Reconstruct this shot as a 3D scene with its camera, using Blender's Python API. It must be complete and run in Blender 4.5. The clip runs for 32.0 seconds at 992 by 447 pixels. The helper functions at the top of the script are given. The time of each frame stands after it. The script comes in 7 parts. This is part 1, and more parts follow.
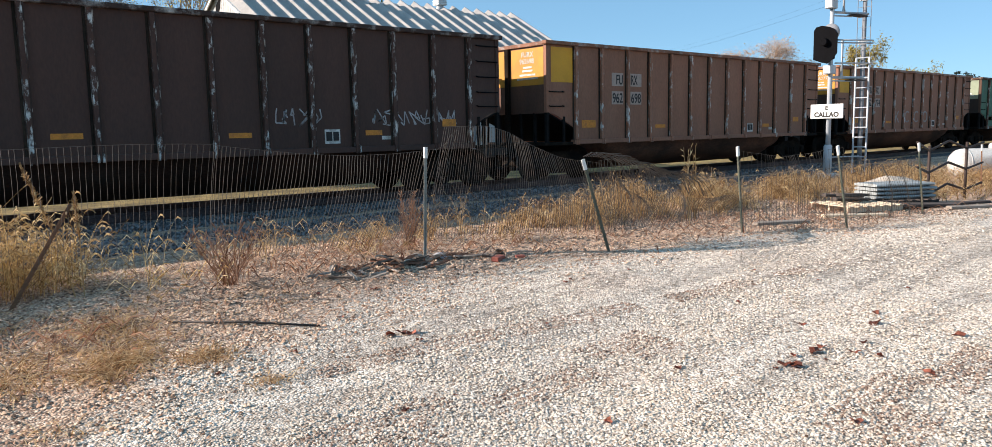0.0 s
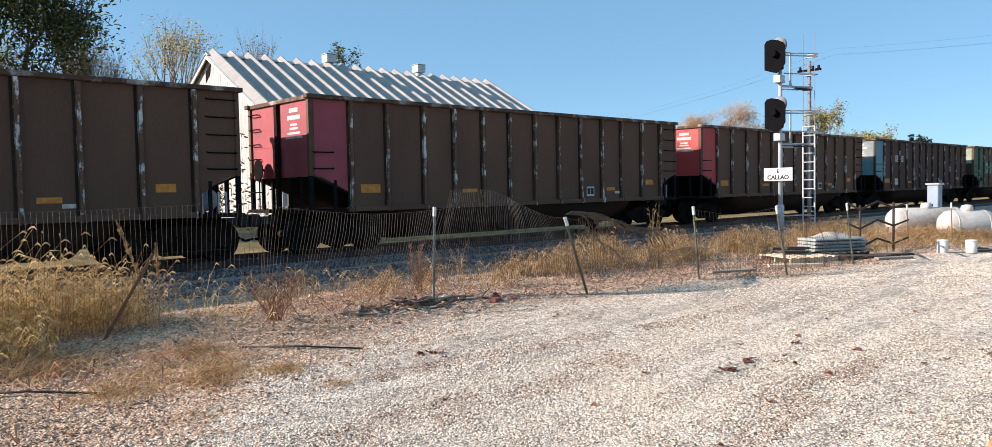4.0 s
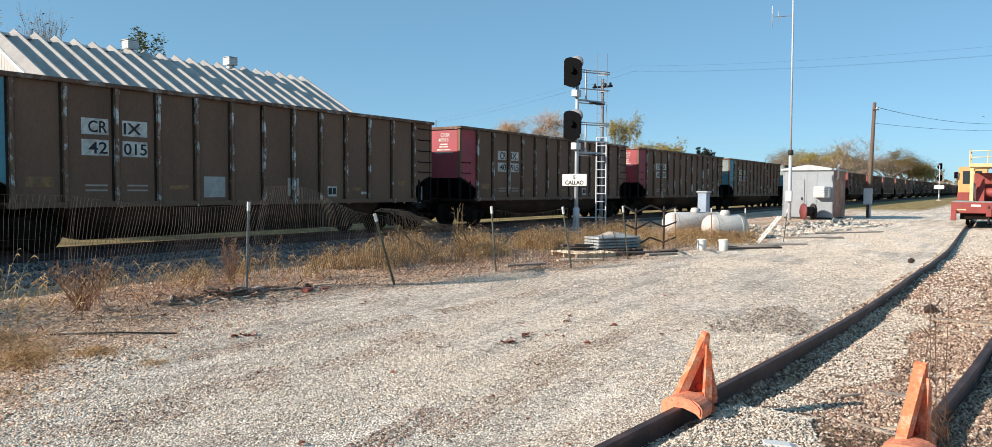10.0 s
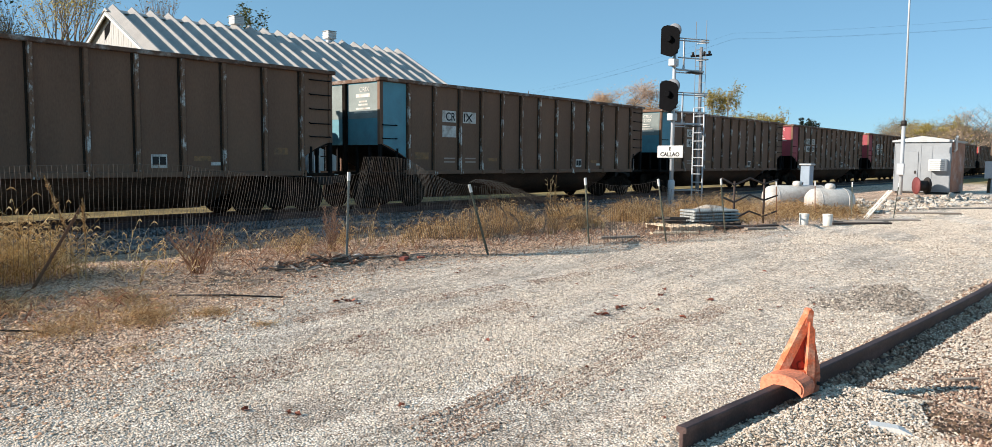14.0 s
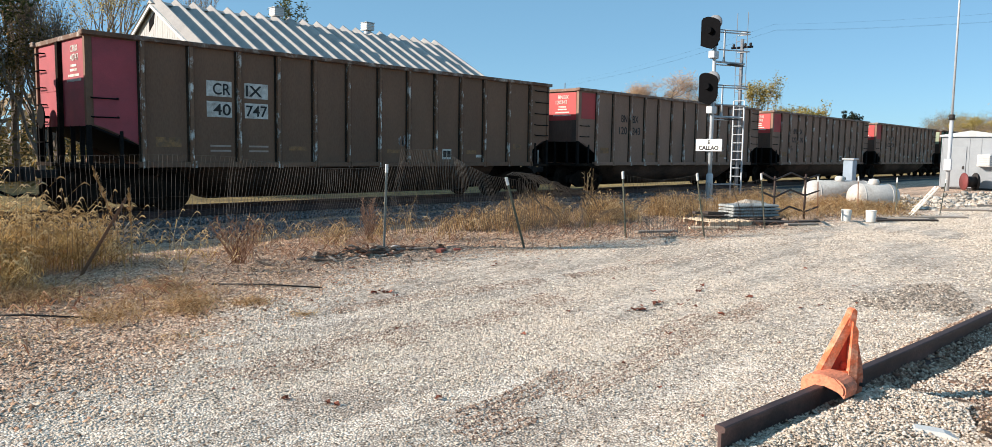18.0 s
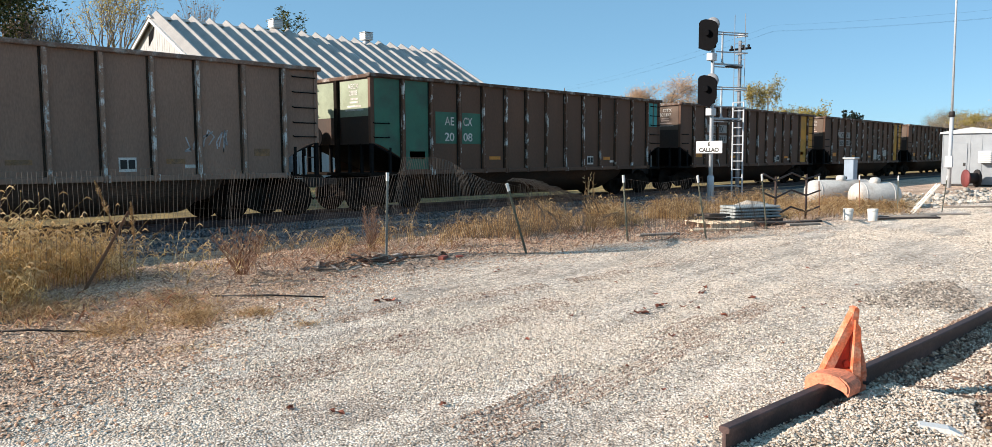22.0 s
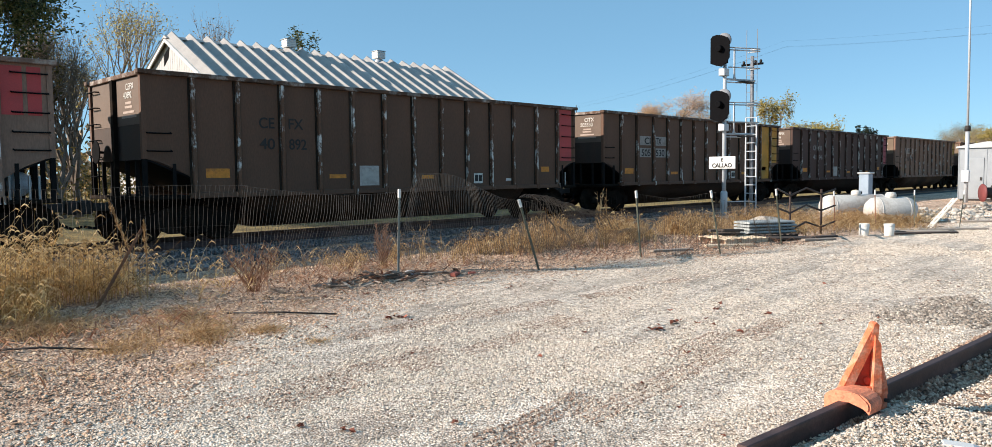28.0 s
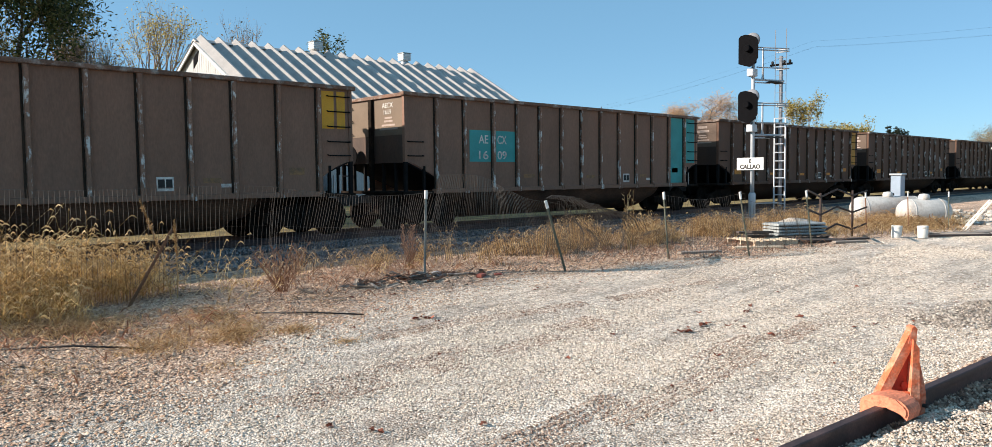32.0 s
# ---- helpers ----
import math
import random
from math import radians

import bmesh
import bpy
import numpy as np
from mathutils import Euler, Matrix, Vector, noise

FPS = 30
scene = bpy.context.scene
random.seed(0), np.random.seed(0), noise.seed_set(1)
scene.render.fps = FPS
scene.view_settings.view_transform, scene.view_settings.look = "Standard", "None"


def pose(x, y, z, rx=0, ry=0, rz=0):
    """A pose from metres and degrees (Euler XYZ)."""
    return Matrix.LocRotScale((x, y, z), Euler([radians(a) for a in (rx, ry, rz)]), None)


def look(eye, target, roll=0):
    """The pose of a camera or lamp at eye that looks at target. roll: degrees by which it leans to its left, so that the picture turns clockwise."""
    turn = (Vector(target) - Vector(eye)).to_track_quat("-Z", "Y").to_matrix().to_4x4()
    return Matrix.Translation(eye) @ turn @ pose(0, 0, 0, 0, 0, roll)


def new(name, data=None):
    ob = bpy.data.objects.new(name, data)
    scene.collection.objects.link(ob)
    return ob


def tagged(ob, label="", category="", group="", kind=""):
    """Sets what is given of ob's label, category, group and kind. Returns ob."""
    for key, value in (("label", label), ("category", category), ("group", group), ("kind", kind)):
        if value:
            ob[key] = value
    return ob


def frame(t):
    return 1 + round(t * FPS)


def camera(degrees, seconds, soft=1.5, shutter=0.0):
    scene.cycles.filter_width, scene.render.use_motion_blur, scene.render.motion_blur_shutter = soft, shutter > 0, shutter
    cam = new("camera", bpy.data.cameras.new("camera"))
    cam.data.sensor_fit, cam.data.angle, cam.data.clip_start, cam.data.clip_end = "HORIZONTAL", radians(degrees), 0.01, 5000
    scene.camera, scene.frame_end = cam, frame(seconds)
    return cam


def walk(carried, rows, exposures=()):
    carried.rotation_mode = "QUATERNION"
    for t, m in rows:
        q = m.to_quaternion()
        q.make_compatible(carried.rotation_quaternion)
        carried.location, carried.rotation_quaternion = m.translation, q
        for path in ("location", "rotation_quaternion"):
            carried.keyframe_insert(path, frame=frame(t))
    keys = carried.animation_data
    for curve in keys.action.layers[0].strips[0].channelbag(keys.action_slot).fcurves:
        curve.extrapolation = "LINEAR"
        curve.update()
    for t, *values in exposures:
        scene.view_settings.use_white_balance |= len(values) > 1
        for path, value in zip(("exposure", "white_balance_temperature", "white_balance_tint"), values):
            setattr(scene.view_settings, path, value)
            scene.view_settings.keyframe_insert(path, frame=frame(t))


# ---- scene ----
cam = camera(65.9, 32.0, soft=0.6)
PATH = [
    (0, (3.1, 2.863, 1.477), (4.386, 4.376, 1.235), -1.1),
    (0.5, (2.965, 2.775, 1.474), (4.175, 4.355, 1.277), -1.8),
    (1, (2.645, 2.621, 1.439), (3.849, 4.205, 1.236), -0.9),
    (1.5, (2.486, 2.389, 1.488), (3.776, 3.909, 1.337), -0.3),
    (2, (2.364, 2.106, 1.515), (3.601, 3.671, 1.368), 0.2),
    (2.5, (2.073, 2.057, 1.528), (3.346, 3.597, 1.42), -0.2),
    (3, (1.856, 1.979, 1.527), (3.196, 3.456, 1.37), -0.3),
    (3.5, (1.751, 1.831, 1.538), (3.113, 3.292, 1.431), -0.7),
    (5.5, (1.317, 1.379, 1.464), (2.613, 2.901, 1.393), -0.9),
    (6, (1.282, 1.168, 1.44), (2.56, 2.704, 1.339), 1.0),
    (6.5, (1.135, 1.127, 1.461), (2.396, 2.675, 1.355), 1.6),
    (7, (0.914, 1.035, 1.473), (2.268, 2.506, 1.409), -0.3),
    (7.5, (0.896, 0.985, 1.505), (2.313, 2.393, 1.41), 0.4),
    (8, (0.914, 0.938, 1.505), (2.469, 2.192, 1.425), 0.5),
    (8.5, (0.948, 0.882, 1.506), (2.647, 1.934, 1.433), 0.4),
    (9, (0.951, 0.88, 1.502), (2.679, 1.882, 1.41), 0.9),
    (9.5, (0.95, 0.915, 1.494), (2.648, 1.967, 1.388), 0.6),
    (10, (0.932, 0.926, 1.504), (2.593, 2.036, 1.414), 0.3),
    (10.5, (0.911, 0.926, 1.502), (2.533, 2.091, 1.402), 0.3),
    (11, (0.905, 0.907, 1.493), (2.499, 2.109, 1.368), 0.3),
    (11.5, (0.891, 0.913, 1.498), (2.483, 2.116, 1.361), 0.4),
    (12, (0.896, 0.917, 1.497), (2.459, 2.155, 1.347), 0.1),
    (12.5, (0.907, 0.931, 1.498), (2.456, 2.185, 1.339), -0.0),
    (13, (0.907, 0.935, 1.485), (2.439, 2.211, 1.329), 0.7),
    (13.5, (0.898, 0.938, 1.489), (2.416, 2.23, 1.327), 0.7),
    (15.5, (0.878, 0.959, 1.518), (2.392, 2.255, 1.349), 0.2),
    (16, (0.86, 0.933, 1.519), (2.369, 2.237, 1.368), 0.5),
    (16.5, (0.864, 0.942, 1.523), (2.357, 2.263, 1.357), 0.6),
    (17, (0.866, 0.937, 1.53), (2.307, 2.314, 1.368), 0.7),
    (17.5, (0.876, 0.996, 1.529), (2.278, 2.411, 1.349), 1.5),
    (18, (0.873, 0.964, 1.518), (2.325, 2.326, 1.33), 0.9),
    (18.5, (0.89, 0.951, 1.521), (2.367, 2.287, 1.338), 0.9),
    (19, (0.902, 0.977, 1.501), (2.374, 2.321, 1.33), 0.9),
    (19.5, (0.898, 0.958, 1.522), (2.365, 2.307, 1.354), 0.7),
    (20, (0.897, 0.945, 1.521), (2.371, 2.288, 1.362), 0.7),
    (20.5, (0.877, 0.96, 1.535), (2.33, 2.323, 1.36), 0.3),
    (21, (0.846, 0.941, 1.524), (2.308, 2.294, 1.351), -0.0),
    (21.5, (0.853, 0.933, 1.527), (2.306, 2.296, 1.355), -0.2),
    (22, (0.867, 0.94, 1.514), (2.316, 2.308, 1.343), -0.3),
    (22.5, (0.878, 0.926, 1.524), (2.329, 2.294, 1.378), -0.4),
    (23, (0.888, 0.951, 1.508), (2.329, 2.331, 1.364), -0.4),
    (23.5, (0.883, 0.948, 1.513), (2.311, 2.342, 1.371), -0.7),
    (24, (0.907, 0.965, 1.504), (2.332, 2.359, 1.338), -0.6),
    (24.5, (0.895, 0.955, 1.506), (2.314, 2.354, 1.341), -0.5),
    (25, (0.898, 0.967, 1.497), (2.327, 2.359, 1.346), -0.4),
    (25.5, (0.89, 0.963, 1.522), (2.313, 2.36, 1.367), -0.1),
    (27.5, (0.896, 0.963, 1.491), (2.326, 2.354, 1.349), 0.0),
    (28, (0.908, 0.975, 1.495), (2.337, 2.368, 1.369), -0.6),
    (28.5, (0.906, 0.966, 1.5), (2.331, 2.363, 1.374), -0.4),
    (29, (0.914, 0.99, 1.485), (2.331, 2.396, 1.366), -0.2),
    (29.5, (0.884, 0.963, 1.499), (2.309, 2.361, 1.374), 0.0),
    (30, (0.881, 0.988, 1.493), (2.294, 2.397, 1.352), 0.4),
    (30.5, (0.884, 1.014, 1.483), (2.312, 2.407, 1.342), 0.1),
    (31, (0.886, 0.983, 1.493), (2.286, 2.406, 1.374), -0.4),
    (31.5, (0.88, 0.998, 1.501), (2.286, 2.415, 1.377), -0.7),
    (32, (0.907, 1.021, 1.485), (2.291, 2.459, 1.364), -0.6),
]
walk(cam, [(t, look(eye, target, roll)) for t, eye, target, roll in PATH], [(0.0, 0.78, 6500, 14), (2.0, 0.81, 6500, 15), (3.5, 0.80, 6500, 15), (6.0, 0.74, 6500, 13), (7.0, 0.82, 6500, 13), (8.0, 0.80, 6500, 12), (9.0, 0.57, 6500, 10), (12.0, 0.58, 6500, 10), (16.0, 0.60, 6500, 10), (20.0, 0.68, 6500, 11), (32.0, 0.70, 6500, 11)])

# ---- world and sun ----
SUN_FROM = Vector((-1.0, 0.71, 0.54)).normalized()
world = bpy.data.worlds.new("sky")
scene.world = world
world.use_nodes = True
wn, wl = world.node_tree.nodes, world.node_tree.links
sky = wn.new("ShaderNodeTexSky")
sky.sky_type, sky.sun_disc = "NISHITA", False
sky.sun_elevation = math.asin(SUN_FROM.z)
sky.sun_rotation = math.atan2(SUN_FROM.x, SUN_FROM.y)
sky.air_density, sky.dust_density, sky.ozone_density = 0.55, 0.55, 1.6
wn["Background"].inputs[1].default_value = 0.126
tint = wn.new("ShaderNodeMixRGB")
tint.blend_type = "MULTIPLY"
tint.inputs[0].default_value, tint.inputs[2].default_value = 1.0, (0.87, 1.0, 0.975, 1)
wl.new(sky.outputs[0], tint.inputs[1])
even = wn.new("ShaderNodeMixRGB")
even.inputs[0].default_value, even.inputs[2].default_value = 0.55, (1.06, 2.42, 3.48, 1)
wl.new(tint.outputs[0], even.inputs[1])
wl.new(even.outputs[0], wn["Background"].inputs[0])
sun_data = bpy.data.lights.new("sun", "SUN")
sun_data.energy, sun_data.angle, sun_data.color = 5.0, radians(0.5), (1.0, 0.885, 0.76)
sun = new("sun", sun_data)
sun.matrix_world = look(SUN_FROM * 100, (0, 0, 0))

# ---- mesh helpers ----
def box(bm, x0, x1, y0, y1, z0, z1, m=None, bevel=0.0):
    vs = [bm.verts.new((x, y, z)) for z in (z0, z1) for x, y in ((x0, y0), (x1, y0), (x1, y1), (x0, y1))]
    if m is not None:
        for v in vs:
            v.co = m @ v.co
    a = vs
    fs = [bm.faces.new(q) for q in ((a[3], a[2], a[1], a[0]), (a[4], a[5], a[6], a[7]), (a[0], a[1], a[5], a[4]),
                                     (a[1], a[2], a[6], a[5]), (a[2], a[3], a[7], a[6]), (a[3], a[0], a[4], a[7]))]
    if bevel:
        es = list({e for f in fs for e in f.edges})
        bmesh.ops.bevel(bm, geom=es, offset=bevel, segments=1, affect="EDGES")
    return bm


def prism(bm, pts, axis, lo, hi):
    """A polygon pushed along an axis: pts are the two other coordinates in order."""
    def place(p, w):
        return {"x": (w, p[0], p[1]), "y": (p[0], w, p[1]), "z": (p[0], p[1], w)}[axis]
    a = [bm.verts.new(place(p, lo)) for p in pts]
    b = [bm.verts.new(place(p, hi)) for p in pts]
    n = len(pts)
    bm.faces.new(a), bm.faces.new(b[::-1])
    for i in range(n):
        bm.faces.new((a[i], b[i], b[(i + 1) % n], a[(i + 1) % n]))
    return bm


def rod(bm, a, b, r, r2=None, n=8, caps=True):
    """A round bar from a to b."""
    a, b = Vector(a), Vector(b)
    r2 = r if r2 is None else r2
    d = (b - a).normalized()
    u = d.orthogonal().normalized()
    w = d.cross(u)
    ra, rb = [], []
    for i in range(n):
        c, s = math.cos(2 * math.pi * i / n), math.sin(2 * math.pi * i / n)
        ra.append(bm.verts.new(a + (u * c + w * s) * r)), rb.append(bm.verts.new(b + (u * c + w * s) * r2))
    for i in range(n):
        f = bm.faces.new((ra[i], ra[(i + 1) % n], rb[(i + 1) % n], rb[i]))
        f.smooth = n > 6
    if caps:
        bm.faces.new(ra[::-1]), bm.faces.new(rb)
    return bm


def tube(bm, pts, r, n=6):
    """One bent bar through pts."""
    pts = [Vector(p) for p in pts]
    rings, u = [], None
    for i, p in enumerate(pts):
        d = (pts[min(i + 1, len(pts) - 1)] - pts[max(i - 1, 0)]).normalized()
        u = d.orthogonal().normalized() if u is None or abs(u.dot(d)) > 0.95 else (u - d * u.dot(d)).normalized()
        w = d.cross(u)
        rings.append([bm.verts.new(p + (u * math.cos(2 * math.pi * k / n) + w * math.sin(2 * math.pi * k / n)) * r) for k in range(n)])
    for a, b in zip(rings, rings[1:]):
        for k in range(n):
            bm.faces.new((a[k], a[(k + 1) % n], b[(k + 1) % n], b[k])).smooth = n > 4
    bm.faces.new(rings[0][::-1]), bm.faces.new(rings[-1])
    return bm


def lathe(bm, profile, n=24, axis="z", at=(0, 0, 0)):
    """Turns (radius, height) pairs round an axis."""
    rings = []
    for r, h in profile:
        ring = []
        for i in range(n):
            c, s = r * math.cos(2 * math.pi * i / n), r * math.sin(2 * math.pi * i / n)
            p = {"z": (c, s, h), "x": (h, c, s), "y": (s, h, c)}[axis]
            ring.append(bm.verts.new(Vector(p) + Vector(at)))
        rings.append(ring)
    for a, b in zip(rings, rings[1:]):
        for i in range(n):
            f = bm.faces.new((a[i], a[(i + 1) % n], b[(i + 1) % n], b[i]))
            f.smooth = True
    bm.faces.new(rings[0][::-1]), bm.faces.new(rings[-1])
    return bm


def mesh(bm, material):
    bmesh.ops.recalc_face_normals(bm, faces=bm.faces)
    me = bpy.data.meshes.new("mesh")
    bm.to_mesh(me)
    bm.free()
    me.materials.append(material)
    return me


def part(name, bm, material, parent, label=""):
    """One mesh under a thing. bm may be a ready mesh, which alike parts share."""
    me = bm if isinstance(bm, bpy.types.Mesh) else mesh(bm, material)
    ob = new(name, me)
    ob.parent = parent
    return tagged(ob, label)


def thing(name, m, label, category, group="", kind="", bm=None, material=None):
    """A top-level thing: an empty at its base, or one mesh."""
    ob = new(name, mesh(bm, material) if bm is not None else None)
    ob.matrix_world = m
    return tagged(ob, label, category, group, kind)


def smooth01(v):
    v = min(1.0, max(0.0, v))
    return v * v * (3 - 2 * v)


def ground_z(x, y):
    """The lie of the land: the lot dips towards the near end of the siding, and the railway stands on a low bed."""
    z = -0.30 * (1 - smooth01((math.hypot(x - 4, y - 1) - 3) / 10))
    z += -0.16 * smooth01((y - 11.5) / 3.0) * (1 - smooth01((y - 22.0) / 4.0))
    return z


# ---- materials ----
def material(name, colour, rough=0.8, metal=0.0, vary=0.15, scale=6.0, bump=0.0, fine=60.0, second=None, amount=0.45, soft=0.12, stretch=(1, 1, 1), random_=0.0, second_scale=None):
    """A base colour with two scales of variation, an optional second colour in patches, and fine relief."""
    m = bpy.data.materials.new(name)
    m.use_nodes = True
    n, l = m.node_tree.nodes, m.node_tree.links
    b = n["Principled BSDF"]
    b.inputs["Roughness"].default_value, b.inputs["Metallic"].default_value = rough, metal
    co = n.new("ShaderNodeTexCoord")
    mp = n.new("ShaderNodeMapping")
    mp.inputs["Scale"].default_value = stretch
    l.new(co.outputs["Object"], mp.inputs["Vector"])
    info = n.new("ShaderNodeObjectInfo")
    off = n.new("ShaderNodeVectorMath")
    off.operation = "MULTIPLY_ADD"
    off.inputs[1].default_value = (1, 1, 1)
    sh = n.new("ShaderNodeMath")
    sh.operation = "MULTIPLY"
    sh.inputs[1].default_value = 37.0
    l.new(info.outputs["Random"], sh.inputs[0])
    l.new(mp.outputs[0], off.inputs[0]), l.new(sh.outputs[0], off.inputs[2])
    t1 = n.new("ShaderNodeTexNoise")
    t1.inputs["Scale"].default_value, t1.inputs["Detail"].default_value = scale, 5
    t2 = n.new("ShaderNodeTexNoise")
    t2.inputs["Scale"].default_value, t2.inputs["Detail"].default_value = fine, 3
    l.new(off.outputs[0], t1.inputs["Vector"]), l.new(off.outputs[0], t2.inputs["Vector"])
    add = n.new("ShaderNodeMath")
    add.operation = "ADD"
    l.new(t1.outputs[0], add.inputs[0]), l.new(t2.outputs[0], add.inputs[1])
    rng = n.new("ShaderNodeMapRange")
    rng.inputs[1].default_value, rng.inputs[2].default_value = 0.6, 1.4
    rng.inputs[3].default_value, rng.inputs[4].default_value = 1 - vary * 1.6, 1 + vary * 1.6
    l.new(add.outputs[0], rng.inputs[0])
    col = n.new("ShaderNodeRGB")
    col.outputs[0].default_value = (*colour, 1)
    out = col.outputs[0]
    if second is not None:
        t3 = n.new("ShaderNodeTexNoise")
        t3.inputs["Scale"].default_value, t3.inputs["Detail"].default_value = second_scale or scale * 0.6, 8
        t3.inputs["Roughness"].default_value = 0.65
        o2 = n.new("ShaderNodeVectorMath")
        o2.operation = "ADD"
        o2.inputs[1].default_value = (13.1, 7.7, 3.3)
        l.new(off.outputs[0], o2.inputs[0]), l.new(o2.outputs[0], t3.inputs["Vector"])
        r3 = n.new("ShaderNodeMapRange")
        r3.inputs[1].default_value, r3.inputs[2].default_value = 1 - amount - soft, 1 - amount + soft
        l.new(t3.outputs[0], r3.inputs[0])
        mx = n.new("ShaderNodeMixRGB")
        mx.inputs[2].default_value = (*second, 1)
        l.new(r3.outputs[0], mx.inputs[0]), l.new(out, mx.inputs[1])
        out = mx.outputs[0]
    hsv = n.new("ShaderNodeHueSaturation")
    l.new(out, hsv.inputs["Color"])
    if random_:
        r4 = n.new("ShaderNodeMapRange")
        r4.inputs[3].default_value, r4.inputs[4].default_value = 1 - random_, 1 + random_
        l.new(info.outputs["Random"], r4.inputs[0])
        mu = n.new("ShaderNodeMath")
        mu.operation = "MULTIPLY"
        l.new(r4.outputs[0], mu.inputs[0]), l.new(rng.outputs[0], mu.inputs[1])
        l.new(mu.outputs[0], hsv.inputs["Value"])
    else:
        l.new(rng.outputs[0], hsv.inputs["Value"])
    l.new(hsv.outputs[0], b.inputs["Base Color"])
    if bump:
        bp = n.new("ShaderNodeBump")
        bp.inputs["Strength"].default_value, bp.inputs["Distance"].default_value = 0.6, bump
        l.new(t2.outputs[0], bp.inputs["Height"])
        l.new(bp.outputs[0], b.inputs["Normal"])
    return m


STEEL_DARK = material("dark_steel", (0.035, 0.03, 0.028), 0.7, 0.3, 0.3, 5, 0.002)
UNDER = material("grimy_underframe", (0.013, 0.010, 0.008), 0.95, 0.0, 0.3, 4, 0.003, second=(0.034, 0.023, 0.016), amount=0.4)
RAIL_TOP = material("worn_rail", (0.050, 0.030, 0.028), 0.65, 0.2, 0.3, 3, 0.001, second=(0.115, 0.068, 0.060), amount=0.4)
GALV = material("galvanised_steel", (0.45, 0.47, 0.48), 0.45, 0.5, 0.1, 4, 0.0)
SILVER = material("silver_paint", (0.46, 0.49, 0.52), 0.5, 0.1, 0.1, 4, 0.0)
BLACK = material("black_paint", (0.005, 0.005, 0.006), 0.9, 0.0, 0.2, 6)
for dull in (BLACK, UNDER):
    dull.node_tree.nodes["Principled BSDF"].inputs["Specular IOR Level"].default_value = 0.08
WHITE = material("white_paint", (0.66, 0.66, 0.64), 0.5, 0.0, 0.06, 5)
WHITE_WORN = material("worn_white_stencil", (0.62, 0.60, 0.56), 0.8, 0.0, 0.2, 8, second=(0.30, 0.25, 0.20), amount=0.42)

# ---- the train ----
PITCH, BODY, RAIL_Z, TRACK_Y = 16.18, 14.56, 0.06, 19.06
STAKES = [1.12, 2.17, 3.30, 4.32, 5.34, 6.36, 7.38, 8.40, 9.42, 10.44, 11.44, 12.53, 13.59]


def car_paint(name, c, dirt):
    return material(name, c, 0.75, 0.0, 0.16, 0.9, 0.0, 40, second=dirt, amount=0.45, soft=0.2, stretch=(1, 1, 0.3))


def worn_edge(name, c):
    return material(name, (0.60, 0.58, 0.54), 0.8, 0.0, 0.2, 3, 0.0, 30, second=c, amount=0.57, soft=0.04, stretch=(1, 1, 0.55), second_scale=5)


TONES = {"tan": ((0.309, 0.137, 0.081), (0.232, 0.101, 0.059)), "taupe": ((0.192, 0.103, 0.061), (0.136, 0.070, 0.042)), "umber": ((0.240, 0.127, 0.082), (0.180, 0.093, 0.058)),
         "grey": ((0.290, 0.173, 0.120), (0.205, 0.121, 0.085)), "brown": ((0.128, 0.061, 0.034), (0.086, 0.041, 0.022)),
         "dark": ((0.078, 0.034, 0.023), (0.050, 0.023, 0.015))}
TONE = {t: car_paint(t + "_car_paint", *c) for t, c in TONES.items()}
CHORD = {t: material(t + "_rusty_rail_paint", c[1], 0.8, 0.0, 0.3, 2, 0.0, 30, second=(0.42, 0.37, 0.33), amount=0.40, soft=0.10, stretch=(1, 1, 1), second_scale=3) for t, c in TONES.items()}
FACE = {t: material(t + "_chipped_stake", c[1], 0.8, 0.0, 0.25, 3, 0.0, 30, second=(0.36, 0.31, 0.265), amount=0.42 if t in ("dark", "tan") else 0.33, soft=0.04, stretch=(1.6, 1, 0.45), second_scale=8) for t, c in TONES.items()}
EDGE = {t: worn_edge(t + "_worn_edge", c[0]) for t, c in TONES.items()}
